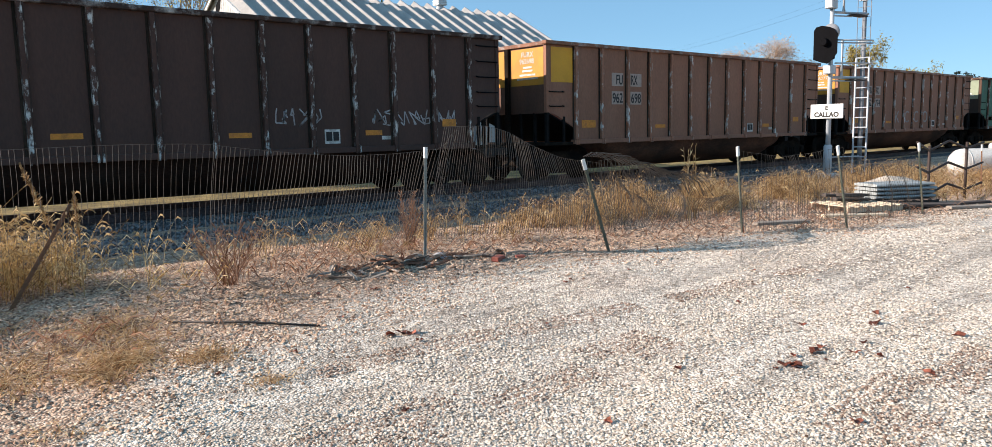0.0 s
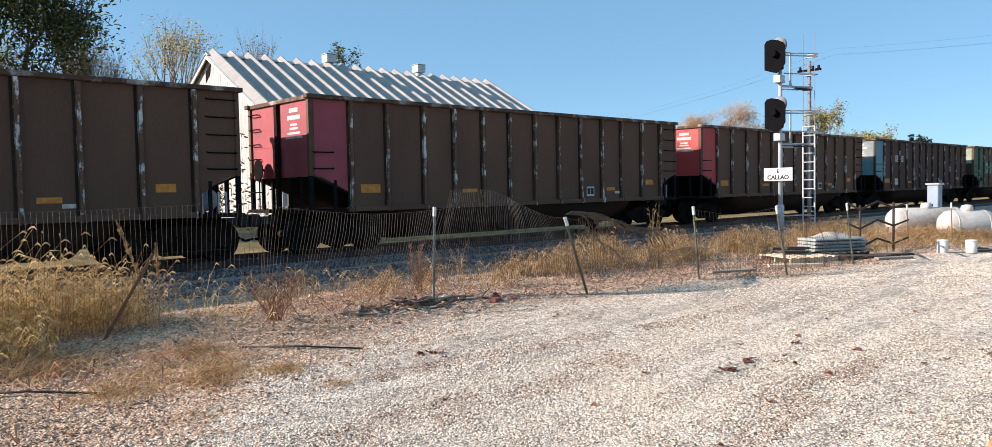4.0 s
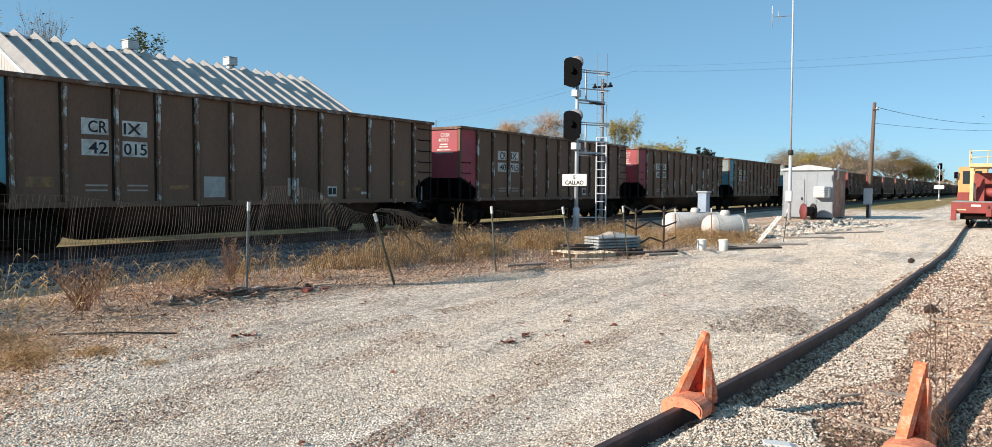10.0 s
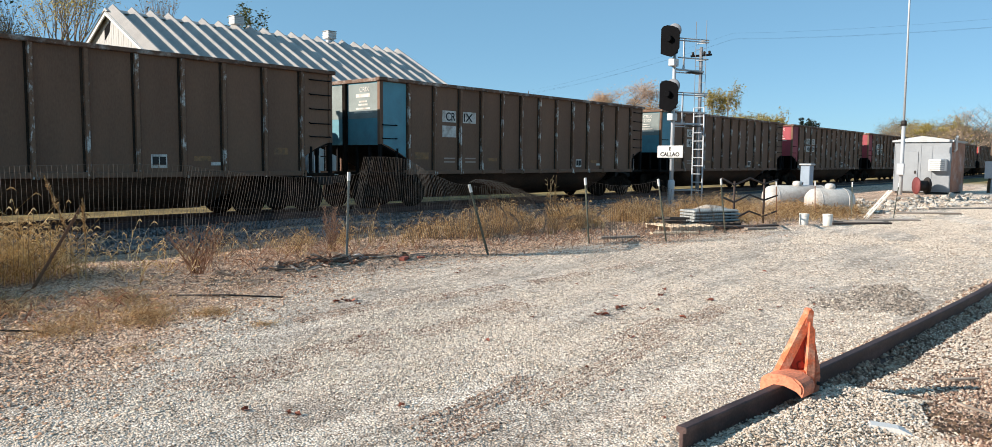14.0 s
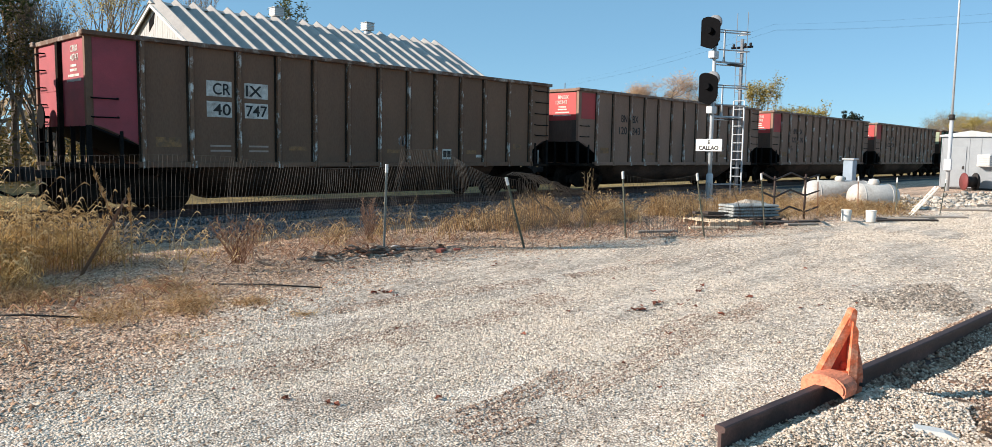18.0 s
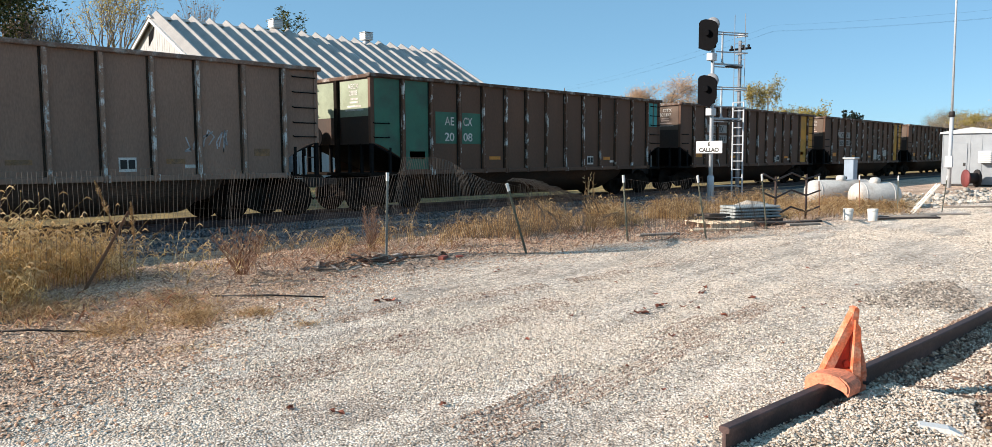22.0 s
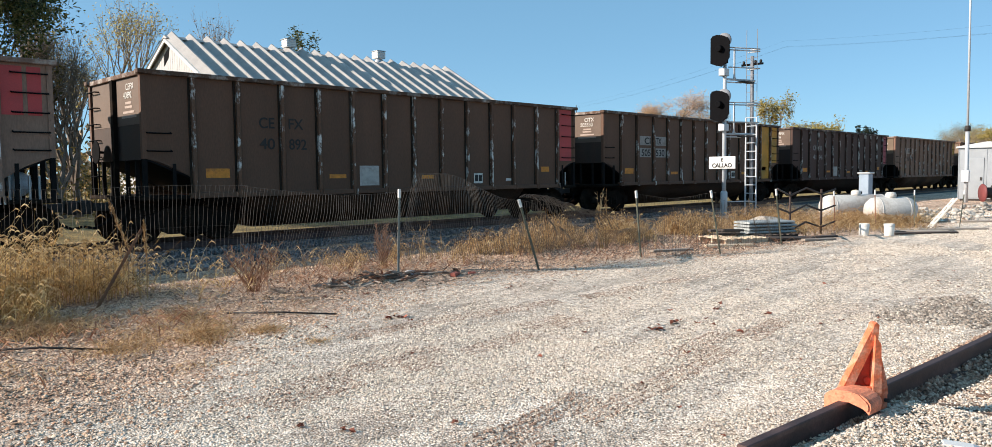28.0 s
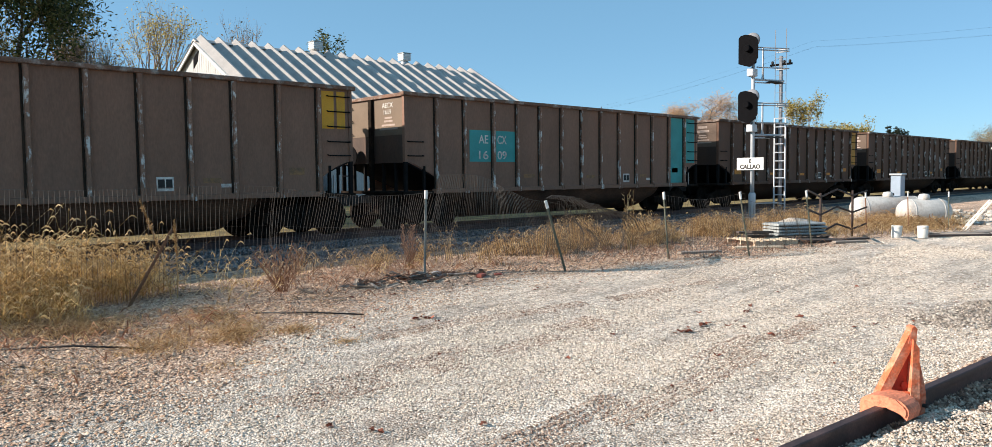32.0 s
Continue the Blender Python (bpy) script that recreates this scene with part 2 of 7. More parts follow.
HUE = {
    "yellow": material("yellow_panel", (0.68, 0.33, 0.015), 0.6, 0, 0.1, 2, second=(0.48, 0.25, 0.02), amount=0.4),
    "green": material("green_panel", (0.03, 0.14, 0.085), 0.6, 0, 0.12, 2, second=(0.035, 0.09, 0.06), amount=0.45),
    "red": material("red_panel", (0.46, 0.05, 0.05), 0.6, 0, 0.1, 2, second=(0.36, 0.05, 0.05), amount=0.4),
    "pink": material("faded_red_panel", (0.36, 0.055, 0.072), 0.65, 0, 0.12, 2, second=(0.26, 0.05, 0.065), amount=0.45),
    "teal": material("teal_panel", (0.10, 0.29, 0.36), 0.6, 0, 0.1, 2, second=(0.09, 0.20, 0.24), amount=0.4),
    "aqua": material("aqua_panel", (0.03, 0.29, 0.28), 0.6, 0, 0.1, 2, second=(0.03, 0.22, 0.19), amount=0.4),
    "ochre": material("ochre_panel", (0.58, 0.255, 0.02), 0.65, 0, 0.1, 2, second=(0.32, 0.18, 0.03), amount=0.45),
    "orange": material("orange_stencil", (0.64, 0.235, 0.03), 0.7, 0, 0.2, 9, second=(0.34, 0.13, 0.04), amount=0.38),
    "rust": material("faded_orange_stencil", (0.30, 0.155, 0.06), 0.75, 0, 0.25, 9, second=(0.17, 0.10, 0.06), amount=0.5),
    "beige": material("beige_panel", (0.17, 0.118, 0.078), 0.75, 0, 0.14, 2, second=(0.145, 0.10, 0.065), amount=0.42),
    "mint": material("pale_green_end_panel", (0.30, 0.34, 0.235), 0.7, 0, 0.14, 2, second=(0.22, 0.25, 0.17), amount=0.42),
    "steel": material("pale_blue_grey_end_panel", (0.23, 0.27, 0.262), 0.7, 0, 0.14, 2, second=(0.17, 0.20, 0.195), amount=0.42),
    "dun": material("dun_panel", (0.128, 0.086, 0.062), 0.75, 0, 0.14, 2, second=(0.105, 0.07, 0.05), amount=0.42),
    "white": WHITE_WORN,
    "patch": material("pale_repair_patch", (0.42, 0.40, 0.37), 0.8, 0, 0.15, 8, second=(0.28, 0.25, 0.22), amount=0.38),
    "grey": material("grey_mark_patch", (0.30, 0.28, 0.26), 0.8, 0, 0.15, 8, second=(0.2, 0.17, 0.15), amount=0.4),
    "pale": material("pale_mark_patch", (0.40, 0.31, 0.26), 0.8, 0, 0.15, 8),
    "black": material("black_marks", (0.018, 0.016, 0.015), 0.7, 0, 0.2, 8),
    "chalk": material("chalk_marks", (0.46, 0.44, 0.44), 0.9, 0, 0.3, 9, second=(0.24, 0.21, 0.20), amount=0.45),
    # near-black for the open car ends, with their shade put into the colour
    "coal": material("end_recess_shade", (0.012, 0.011, 0.011), 0.95, 0, 0.3, 6),
}
# end paint under half the side tone: shade between cars put into its colour
SHADED_END = {t: car_paint(t + "_shade_darkened_end_paint", tuple(0.46 * v for v in c[0]), (0.022, 0.017, 0.015)) for t, c in TONES.items()}
STAKE_SHADE = material("stake_shadow_strip", (0.030, 0.023, 0.018), 0.9, 0, 0.35, 1.2, 0.0, 30, second=(0.07, 0.048, 0.034), amount=0.42, stretch=(1, 1, 0.4))
# tub paint darker than the sides, with near-black blotches
TUB = {t: material(t + "_dark_blotched_tub", tuple(0.62 * v for v in c[1]), 0.85, 0, 0.3, 1.2, 0.0, 30, second=(0.026, 0.020, 0.016), amount=0.46, soft=0.16, stretch=(0.5, 1, 1)) for t, c in TONES.items()}
for dull in (STAKE_SHADE, HUE["coal"], *TUB.values()):
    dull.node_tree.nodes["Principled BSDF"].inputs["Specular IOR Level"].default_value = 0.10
MESHES = {}


def once(key, mat, fn):
    """The mesh under that key, built the first time that it is asked for."""
    if key not in MESHES:
        bm = bmesh.new()
        fn(bm)
        MESHES[key] = mesh(bm, mat)
    return MESHES[key]


def lettering(text, size, mat, align="LEFT", bold=0.012):
    """Words as a thin mesh, with its base line along x and up along z, facing -y."""
    key = ("text", text, size, mat.name, align, bold)
    if key not in MESHES:
        cu = bpy.data.curves.new("words", "FONT")
        cu.body, cu.size, cu.extrude, cu.align_x, cu.offset = text, size, 0.002, align, bold * size
        ob = bpy.data.objects.new("words", cu)
        scene.collection.objects.link(ob)
        me = bpy.data.meshes.new_from_object(ob.evaluated_get(bpy.context.evaluated_depsgraph_get()))
        bpy.data.objects.remove(ob)
        me.transform(Matrix.Rotation(radians(90), 4, "X"))
        me.materials.clear()
        me.materials.append(mat)
        MESHES[key] = me
    return MESHES[key]


def at_place(ob, x, y, z, rz=0):
    ob.location, ob.rotation_euler = (x, y, z), (0, 0, radians(rz))
    return ob


# k: tone, end colour, (colour, number of panels, "full" or "upper") of the first and of the last side panels, marks, colour of letters, patch behind them
NONE = (None, 0, "")
CARS = {-2: ("dark", None, NONE, NONE, "", "", ""), -1: ("dark", None, NONE, NONE, "", "", ""),
        0: ("tan", "yellow", ("yellow", 1, "upper"), NONE, "FU RX/962 698", "black", "pale"),
        1: ("tan", "yellow", ("yellow", 1, "upper"), NONE, "FU RX/962 774", "black", "pale"),
        2: ("brown", "green", ("green", 2, "full"), NONE, "AE CX/14 19", "white", "green"),
        3: ("brown", "pink", ("pink", 1, "full"), NONE, "", "", ""), 4: ("brown", "red", ("red", 1, "full"), NONE, "", "", ""),
        5: ("dark", "teal", ("teal", 1, "full"), NONE, "FL CX/", "black", "white"),
        6: ("brown", "green", ("green", 2, "full"), NONE, "AE CX/14 37", "white", "green")}
for k, mark in ((7, "40 839"), (9, "40 915"), (10, "40 907"), (14, "40 789"), (15, "40 747")):
    CARS[k] = ("taupe", "pink", ("pink", 1, "full"), NONE, "CR IX/" + mark, "black", "white")
for k, mark in ((8, "42 015"), (11, "42 148"), (12, ""), (13, "42 207")):
    CARS[k] = ("taupe", "teal", ("teal", 1, "full"), NONE, "CR IX/" + mark, "black", "white")
for k, mark in ((16, "343"), (17, "190"), (18, "238")):
    CARS[k] = ("grey", "red", ("red", 1, "upper"), NONE, "BN BX/120 " + mark, "black", "")
CARS[19] = ("brown", "green", ("green", 2, "full"), ("aqua", 1, "upper"), "AE CX/20 08", "white", "green")
CARS[20] = ("brown", "beige", NONE, ("ochre", 2, "full"), "CI TX/505 337", "black", "grey")
CARS[21] = ("brown", "beige", NONE, ("ochre", 2, "full"), "CI TX/505 281", "black", "grey")
CARS[22] = ("brown", "beige", NONE, ("red", 1, "full"), "", "", "")
CARS[23] = ("grey", "beige", NONE, ("red", 1, "upper"), "", "", "")
CARS[24] = ("brown", "beige", NONE, ("red", 1, "full"), "CE FX/40 892", "black", "")
CARS[25] = ("brown", "beige", NONE, ("ochre", 2, "full"), "CI TX/505 530", "black", "grey")
CARS[26] = ("dark", "beige", NONE, ("pink", 1, "full"), "CE FX/41 246", "grey", "")
CARS[27] = ("umber", "beige", NONE, ("yellow", 1, "upper"), "FU RX/962 892", "black", "pale")
CARS[28] = ("umber", "beige", NONE, ("aqua", 2, "full"), "AE CX/16 09", "white", "aqua")
CARS[29] = ("brown", "beige", NONE, ("ochre", 1, "full"), "", "", "")
for k in range(30, 37):
    CARS[k] = ("brown", "beige", NONE, NONE, "", "", "")
# by owner: width of a patch, heights of the two rows, height of a letter, widths of one, two and three letters
MARKS = {"FU": (0.50, (2.66, 2.14), 0.27, (0.13, 0.28, 0.44)), "CR": (0.60, (2.64, 2.18), 0.25, (0.2, 0.42, 0.55)), "BN": (0.60, (2.63, 2.18), 0.27, (0.2, 0.39, 0.53)), "AE": (0.60, (2.42, 1.96), 0.24, (0.2, 0.38, 0.5)),
         "CI": (0.76, (2.58, 2.12), 0.25, (0.2, 0.40, 0.62)), "CE": (0.60, (2.60, 2.11), 0.25, (0.2, 0.40, 0.48)), "FL": (0.44, (2.60, 1.36), 0.24, (0.2, 0.34, 0.5))}
WORDS = {"tan": "tan-brown", "umber": "umber brown", "taupe": "taupe-brown", "grey": "grey-brown", "brown": "dark brown", "dark": "nearly black brown"}


def side_sheet(bm, s):
    prism(bm, [(0.06, 3.66), (0.06, 1.86), (0.35, 1.80), (0.75, 1.62), (1.12, 1.42), (1.12, 1.08), (13.59, 1.08), (13.59, 1.42), (13.9, 1.62), (14.2, 1.80), (14.5, 1.86), (14.5, 3.66)],
          "y", s * 1.50, s * 1.525)


def stake_mesh(tone):
    key = ("stake", tone)
    if key not in MESHES:
        bm = bmesh.new()
        box(bm, -0.055, 0.035, -1.61, -1.525, 1.12, 3.63, bevel=0.008)
        split = len(bm.faces)
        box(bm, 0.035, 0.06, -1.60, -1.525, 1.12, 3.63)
        box(bm, -0.04, 0.035, -1.622, -1.609, 3.30, 3.56)
        for x in (-0.055, 0.03):
            box(bm, x, x + 0.035, -1.645, -1.60, 0.985, 1.14)
        dark = len(bm.faces)
        # dark riveted strip: the shadow line left of the stake, as colour
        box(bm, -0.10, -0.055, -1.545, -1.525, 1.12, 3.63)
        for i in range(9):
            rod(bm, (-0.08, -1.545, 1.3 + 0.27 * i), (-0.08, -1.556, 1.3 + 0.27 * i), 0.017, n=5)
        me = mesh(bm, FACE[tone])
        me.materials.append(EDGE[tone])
        me.materials.append(STAKE_SHADE)
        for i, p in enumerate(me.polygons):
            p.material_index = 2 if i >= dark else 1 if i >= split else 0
        MESHES[key] = me
    return MESHES[key]


def rungs(bm, x0, x1, y, zs):
    for z in zs:
        tube(bm, [(x0, y + 0.08, z + 0.02), (x0, y, z), (x1, y, z), (x1, y + 0.08, z + 0.02)], 0.016, 5)


def tub_shape(bm):
    """The curved bathtub floor between the trucks."""
    prof = [(1.49, 1.10)] + [(1.46 * math.cos(a), 1.10 - 0.90 * math.sin(a) ** 0.8) for a in np.linspace(0.05, math.pi - 0.05, 16)] + [(-1.49, 1.10)]
    rings = []
    for x, q in ((2.52, 0.35), (2.62, 0.72), (2.98, 0.80), (3.10, 0.98), (3.2, 1.0), (11.36, 1.0), (11.46, 0.98), (11.58, 0.80), (11.94, 0.72), (12.04, 0.35)):
        rings.append([bm.verts.new((x, y, 1.10 - (1.10 - z) * q)) for y, z in prof])
    for a, b in zip(rings, rings[1:]):
        for i in range(len(prof) - 1):
            bm.faces.new((a[i], a[i + 1], b[i + 1], b[i])).smooth = True
    bm.faces.new(rings[0]), bm.faces.new(rings[-1][::-1])


def side_frame(bm):
    """A cast truck side, in the middle of its truck, with its bearing ends and spring window."""
    out = [(-1.12, 0.38), (-1.12, 0.60), (-0.72, 0.66), (-0.42, 0.80), (0.42, 0.80), (0.72, 0.66), (1.12, 0.60), (1.12, 0.38), (0.82, 0.40), (0.40, 0.20), (-0.40, 0.20), (-0.82, 0.40)]
    prism(bm, out, "y", -0.06, 0.06)
    for x in (-0.24, -0.08, 0.08, 0.24):
        rod(bm, (x, -0.10, 0.30), (x, -0.10, 0.58), 0.06, n=8)
    for x in (-0.89, 0.89):
        rod(bm, (x, -0.12, 0.457), (x, 0.06, 0.457), 0.12, n=10)


def wheel_shape(bm):
    lathe(bm, [(0.08, -0.075), (0.14, -0.07), (0.16, -0.03), (0.36, 0.0), (0.39, -0.055), (0.455, -0.06), (0.462, 0.045), (0.49, 0.05), (0.49, 0.075), (0.40, 0.075), (0.36, 0.03), (0.16, 0.02), (0.1, 0.03)], 24, "y")


def graffiti(bm, seed, w, h):
    """Loose painted strokes on the near side."""
    rnd = random.Random(seed)
    for i in range(6):
        x, z = w * i / 6, 0.0
        pts = []
        for j in range(5):
            pts.append((x + rnd.uniform(0, w / 4), z + h * (0.1 + 0.8 * rnd.random())))
        for a, b in zip(pts, pts[1:]):
            d = Vector((b[0] - a[0], b[1] - a[1])).normalized() * 0.014
            prism(bm, [(a[0] - d.y, a[1] + d.x), (a[0] + d.y, a[1] - d.x), (b[0] + d.y, b[1] - d.x), (b[0] - d.y, b[1] + d.x)], "y", -1.529, -1.526)


def make_car(k):
    tone, end, first, last, marks, ink, patch = CARS[k]
    word = WORDS[tone]
    extra = f", {first[0]} first panel" if first[0] else (f", {last[0]} last panel" if last[0] else "")
    car = thing("coal_gondola", pose(0, TRACK_Y, RAIL_Z), f"{word} steel coal gondola{extra}, rolling along", "railway wagon", "coal train")
    paint, near = TONE[tone], k < 31

    def flat(name, mat, x0, x1, z0, z1, y=-1.525, d=0.006, label=""):
        bm = bmesh.new()
        box(bm, x0, x1, y - d, y, z0, z1)
        return part(name, bm, mat, car, label)

    for s in (-1, 1):
        part("side_sheet", once(("sheet", tone, s), paint, lambda bm: side_sheet(bm, s)), None, car)
        part("top_chord", once(("chord", tone, s), CHORD[tone], lambda bm: box(bm, -0.06, BODY + 0.06, s * 1.44, s * 1.63, 3.63, 3.73, bevel=0.015)), None, car, "worn pale top rail")
        part("side_sill", once(("sill", tone, s), paint, lambda bm: box(bm, 1.0, BODY - 1.0, min(s * 1.46, s * 1.63), max(s * 1.46, s * 1.63), 1.00, 1.12, bevel=0.01)), None, car)
        for x in STAKES:
            at_place(part("stake", stake_mesh(tone), None, car), x, 0, 0, 0 if s < 0 else 180)
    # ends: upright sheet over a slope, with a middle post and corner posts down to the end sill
    for x, d in ((0.06, 1), (BODY - 0.06, -1)):
        # all but the fully painted ends take the paint darkened for shade
        base = HUE[end] if first[2] == "full" and end == first[0] and end != "green" else SHADED_END[tone]
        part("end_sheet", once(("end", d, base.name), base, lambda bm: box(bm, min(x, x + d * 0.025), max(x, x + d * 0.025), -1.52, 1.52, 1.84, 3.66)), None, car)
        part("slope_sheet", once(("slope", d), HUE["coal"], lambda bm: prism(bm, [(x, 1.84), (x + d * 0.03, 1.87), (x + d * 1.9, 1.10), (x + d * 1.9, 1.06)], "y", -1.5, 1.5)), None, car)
        part("end_chord", once(("echord", d, tone), CHORD[tone], lambda bm: box(bm, x - 0.06, x + 0.06, -1.46, 1.46, 3.62, 3.72, bevel=0.01)), None, car)
        part("end_post", once(("epost", d), UNDER, lambda bm: box(bm, min(x, x - d * 0.09), max(x, x - d * 0.09), -0.07, 0.07, 1.05, 3.62)), None, car)
        for y in (-1.5, 1.5):
            at_place(part("corner_post", once(("cpost", tone), paint, lambda bm: (box(bm, -0.05, 0.05, -0.05, 0.05, 1.86, 3.63), [rod(bm, (0.0, -0.05, z), (0.0, -0.062, z), 0.018, n=5) for z in np.arange(1.95, 3.6, 0.16)])), None, car), x, y, 0)
            # lower legs are painted near-black for the shade under the end sheet
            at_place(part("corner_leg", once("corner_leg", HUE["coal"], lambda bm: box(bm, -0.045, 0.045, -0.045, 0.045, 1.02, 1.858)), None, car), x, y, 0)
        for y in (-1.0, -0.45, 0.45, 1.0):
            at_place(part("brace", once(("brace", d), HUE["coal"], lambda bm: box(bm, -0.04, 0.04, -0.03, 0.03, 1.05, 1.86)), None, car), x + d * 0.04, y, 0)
        part("end_sill", once(("esill", d), UNDER, lambda bm: box(bm, min(x - d * 0.12, x + d * 1.1), max(x - d * 0.12, x + d * 1.1), -1.55, 1.55, 0.98, 1.06, bevel=0.01)), None, car)
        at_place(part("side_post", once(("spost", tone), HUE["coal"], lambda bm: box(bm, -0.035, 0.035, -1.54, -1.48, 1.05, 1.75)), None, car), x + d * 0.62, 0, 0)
        part("centre_sill", once(("csill", d), UNDER, lambda bm: box(bm, min(x - d * 0.15, x + d * 3.0), max(x - d * 0.15, x + d * 3.0), -0.2, 0.2, 0.65, 0.98)), None, car)
        part("coupler", once(("coupler", d), STEEL_DARK, lambda bm: (box(bm, min(x - d * 0.15, x - d * 0.62), max(x - d * 0.15, x - d * 0.62), -0.09, 0.09, 0.74, 0.92, bevel=0.02),
                                                                         box(bm, min(x - d * 0.60, x - d * 0.86), max(x - d * 0.60, x - d * 0.86), -0.16, 0.16, 0.68, 0.98, bevel=0.04))), None, car)
        part("air_hose", once(("hose", d), BLACK, lambda bm: tube(bm, [(x - d * 0.2, -0.35, 0.75), (x - d * 0.4, -0.36, 0.5), (x - d * 0.65, -0.33, 0.38), (x - d * 0.85, -0.30, 0.42)], 0.03, 6)), None, car)
    # grab irons
    for z in (3.45, 3.08, 2.71, 2.34, 2.00):
        at_place(part("grab_iron", once("grab_a", BLACK, lambda bm: rungs(bm, BODY - 0.72, BODY - 0.10, -1.60, (0,))), None, car), 0, 0, z)
    for z in (2.40, 2.02):
        at_place(part("grab_iron", once("grab_b", BLACK, lambda bm: rungs(bm, 0.10, 0.62, -1.60, (0,))), None, car), 0, 0, z)
    for z in (3.45, 3.08, 2.70, 2.33, 1.95, 1.5):
        at_place(part("ladder_rung", once("ladder_a", BLACK, lambda bm: tube(bm, [(0.06, 1.42, 0), (-0.05, 1.42, 0), (-0.05, 0.98, 0), (0.06, 0.98, 0)], 0.016, 5)), None, car), 0, 0, z)
    for y in (0.95, 1.42):
        at_place(part("ladder_rail", once("ladder_b", BLACK, lambda bm: rod(bm, (-0.03, 0, 1.0), (-0.03, 0, 2.0), 0.018, n=5)), None, car), 0, y, 0)
    # brake gear at the trailing end
    part("air_reservoir", once("reservoir", material("pale_blue_grey_paint", (0.42, 0.46, 0.50), 0.6, 0, 0.2, 5), lambda bm: lathe(bm, [(0.02, -0.62), (0.22, -0.55), (0.25, -0.45), (0.25, 0.45), (0.22, 0.55), (0.02, 0.62)], 16, "y", (BODY - 0.55, -0.55, 1.36))), None, car, "pale grey air tank")
    for i in range(4):
        at_place(part("brake_rod", once("brake_rod", GALV, lambda bm: rod(bm, (0, -1.30, 1.06), (0, -1.30, 1.52), 0.025, n=6)), None, car), BODY - 0.25 - 0.17 * i, 0, 0)
    part("brake_wheel", once("brake_wheel", BLACK, lambda bm: (lathe(bm, [(0.24, -0.015), (0.27, 0), (0.24, 0.015)], 16, "x", (-0.14, 0.75, 2.05)), rod(bm, (0.02, 0.75, 2.05), (-0.15, 0.75, 2.05), 0.03), rod(bm, (-0.14, 0.5, 2.05), (-0.14, 1.0, 2.05), 0.015, n=5))), None, car)
    part("tub", once(("tub", tone), TUB[tone], tub_shape), None, car, "dark blotched curved tub")
    for c in (1.12, BODY - 1.12):
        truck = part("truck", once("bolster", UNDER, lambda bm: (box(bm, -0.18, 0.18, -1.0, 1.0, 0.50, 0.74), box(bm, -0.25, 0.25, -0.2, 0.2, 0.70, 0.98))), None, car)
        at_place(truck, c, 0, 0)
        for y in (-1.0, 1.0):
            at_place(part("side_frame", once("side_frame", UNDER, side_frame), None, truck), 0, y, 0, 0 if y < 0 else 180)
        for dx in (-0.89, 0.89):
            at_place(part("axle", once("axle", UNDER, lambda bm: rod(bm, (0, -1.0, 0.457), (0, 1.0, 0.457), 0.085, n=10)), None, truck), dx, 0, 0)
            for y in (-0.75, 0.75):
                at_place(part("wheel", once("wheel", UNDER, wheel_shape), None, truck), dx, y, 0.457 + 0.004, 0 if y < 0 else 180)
    # coloured panels
    edges = [0.12] + STAKES + [BODY - 0.12]
    for (hue, count, style), order in ((first, range(0, 2)), (last, range(13, 11, -1))):
        for i in list(order)[:count]:
            x0, x1 = edges[i] + 0.085, edges[i + 1] - 0.085
            z0, z1 = (2.66, 3.58) if style == "upper" else (1.90 if i in (0, 13) else 1.14, 3.61)
            if style == "upper" and i == 13:
                flat("painted_panel", HUE[hue], x0, x0 + 0.36, z0, z1, label=f"{hue} painted panel")
                flat("painted_panel", HUE[hue], x0 + 0.44, x1, z0, z1, label=f"{hue} painted panel")
            elif style == "full" and i == 0:
                bm = prism(bmesh.new(), [(x0 - 0.05, z1), (x0 - 0.05, 1.87), (0.36, 1.81), (0.75, 1.63), (x1, 1.48), (x1, z1)], "y", -1.531, -1.525)
                part("painted_panel", bm, HUE[hue], car, f"{hue} painted panel")
            else:
                flat("painted_panel", HUE[hue], x0, x1, z0, z1, label=f"{hue} painted panel")
    if end and near:
        # beige and dun headers carry the sunlit tone of the upper end as paint
        header = {"yellow": "ochre", "green": "mint", "teal": "steel", "beige": "beige" if tone in ("umber", "grey") else "dun"}.get(end, end)
        for y0, y1 in ((-1.40, -0.12), (0.12, 1.40)):
            part("end_panel", box(bmesh.new(), 0.052, 0.058, y0, y1, 2.60, 3.58), HUE[header], car, f"{header} end panel")
        # owner and number again on the end
        rows = [row.replace(" ", "") for row in marks.split("/")] if marks else ["", ""]
        for row, z in zip(rows, (3.36, 3.18)):
            if row:
                me = lettering(row, 0.19, HUE["white"])
                wide = sum(v.co.x for v in me.vertices) / len(me.vertices)
                at_place(part("lettering", me, None, car, "white stencilled letters"), 0.046, -0.78 + wide, z, -90)
        # small stencilled lines on the end, as bars
        for i, (w, z) in enumerate(((0.42, 3.42), (0.62, 3.25), (0.34, 3.08), (0.40, 2.99), (0.62, 2.88), (0.82, 2.78))):
            if i < 2 and rows[i]:
                continue
            bm = box(bmesh.new(), 0.046, 0.052, -0.78 - w / 2, -0.78 + w / 2, z - (0.05 if i < 2 else 0.025), z + (0.05 if i < 2 else 0.025))
            part("stencil_line", bm, HUE["white" if end != "beige" else "pale"], car)
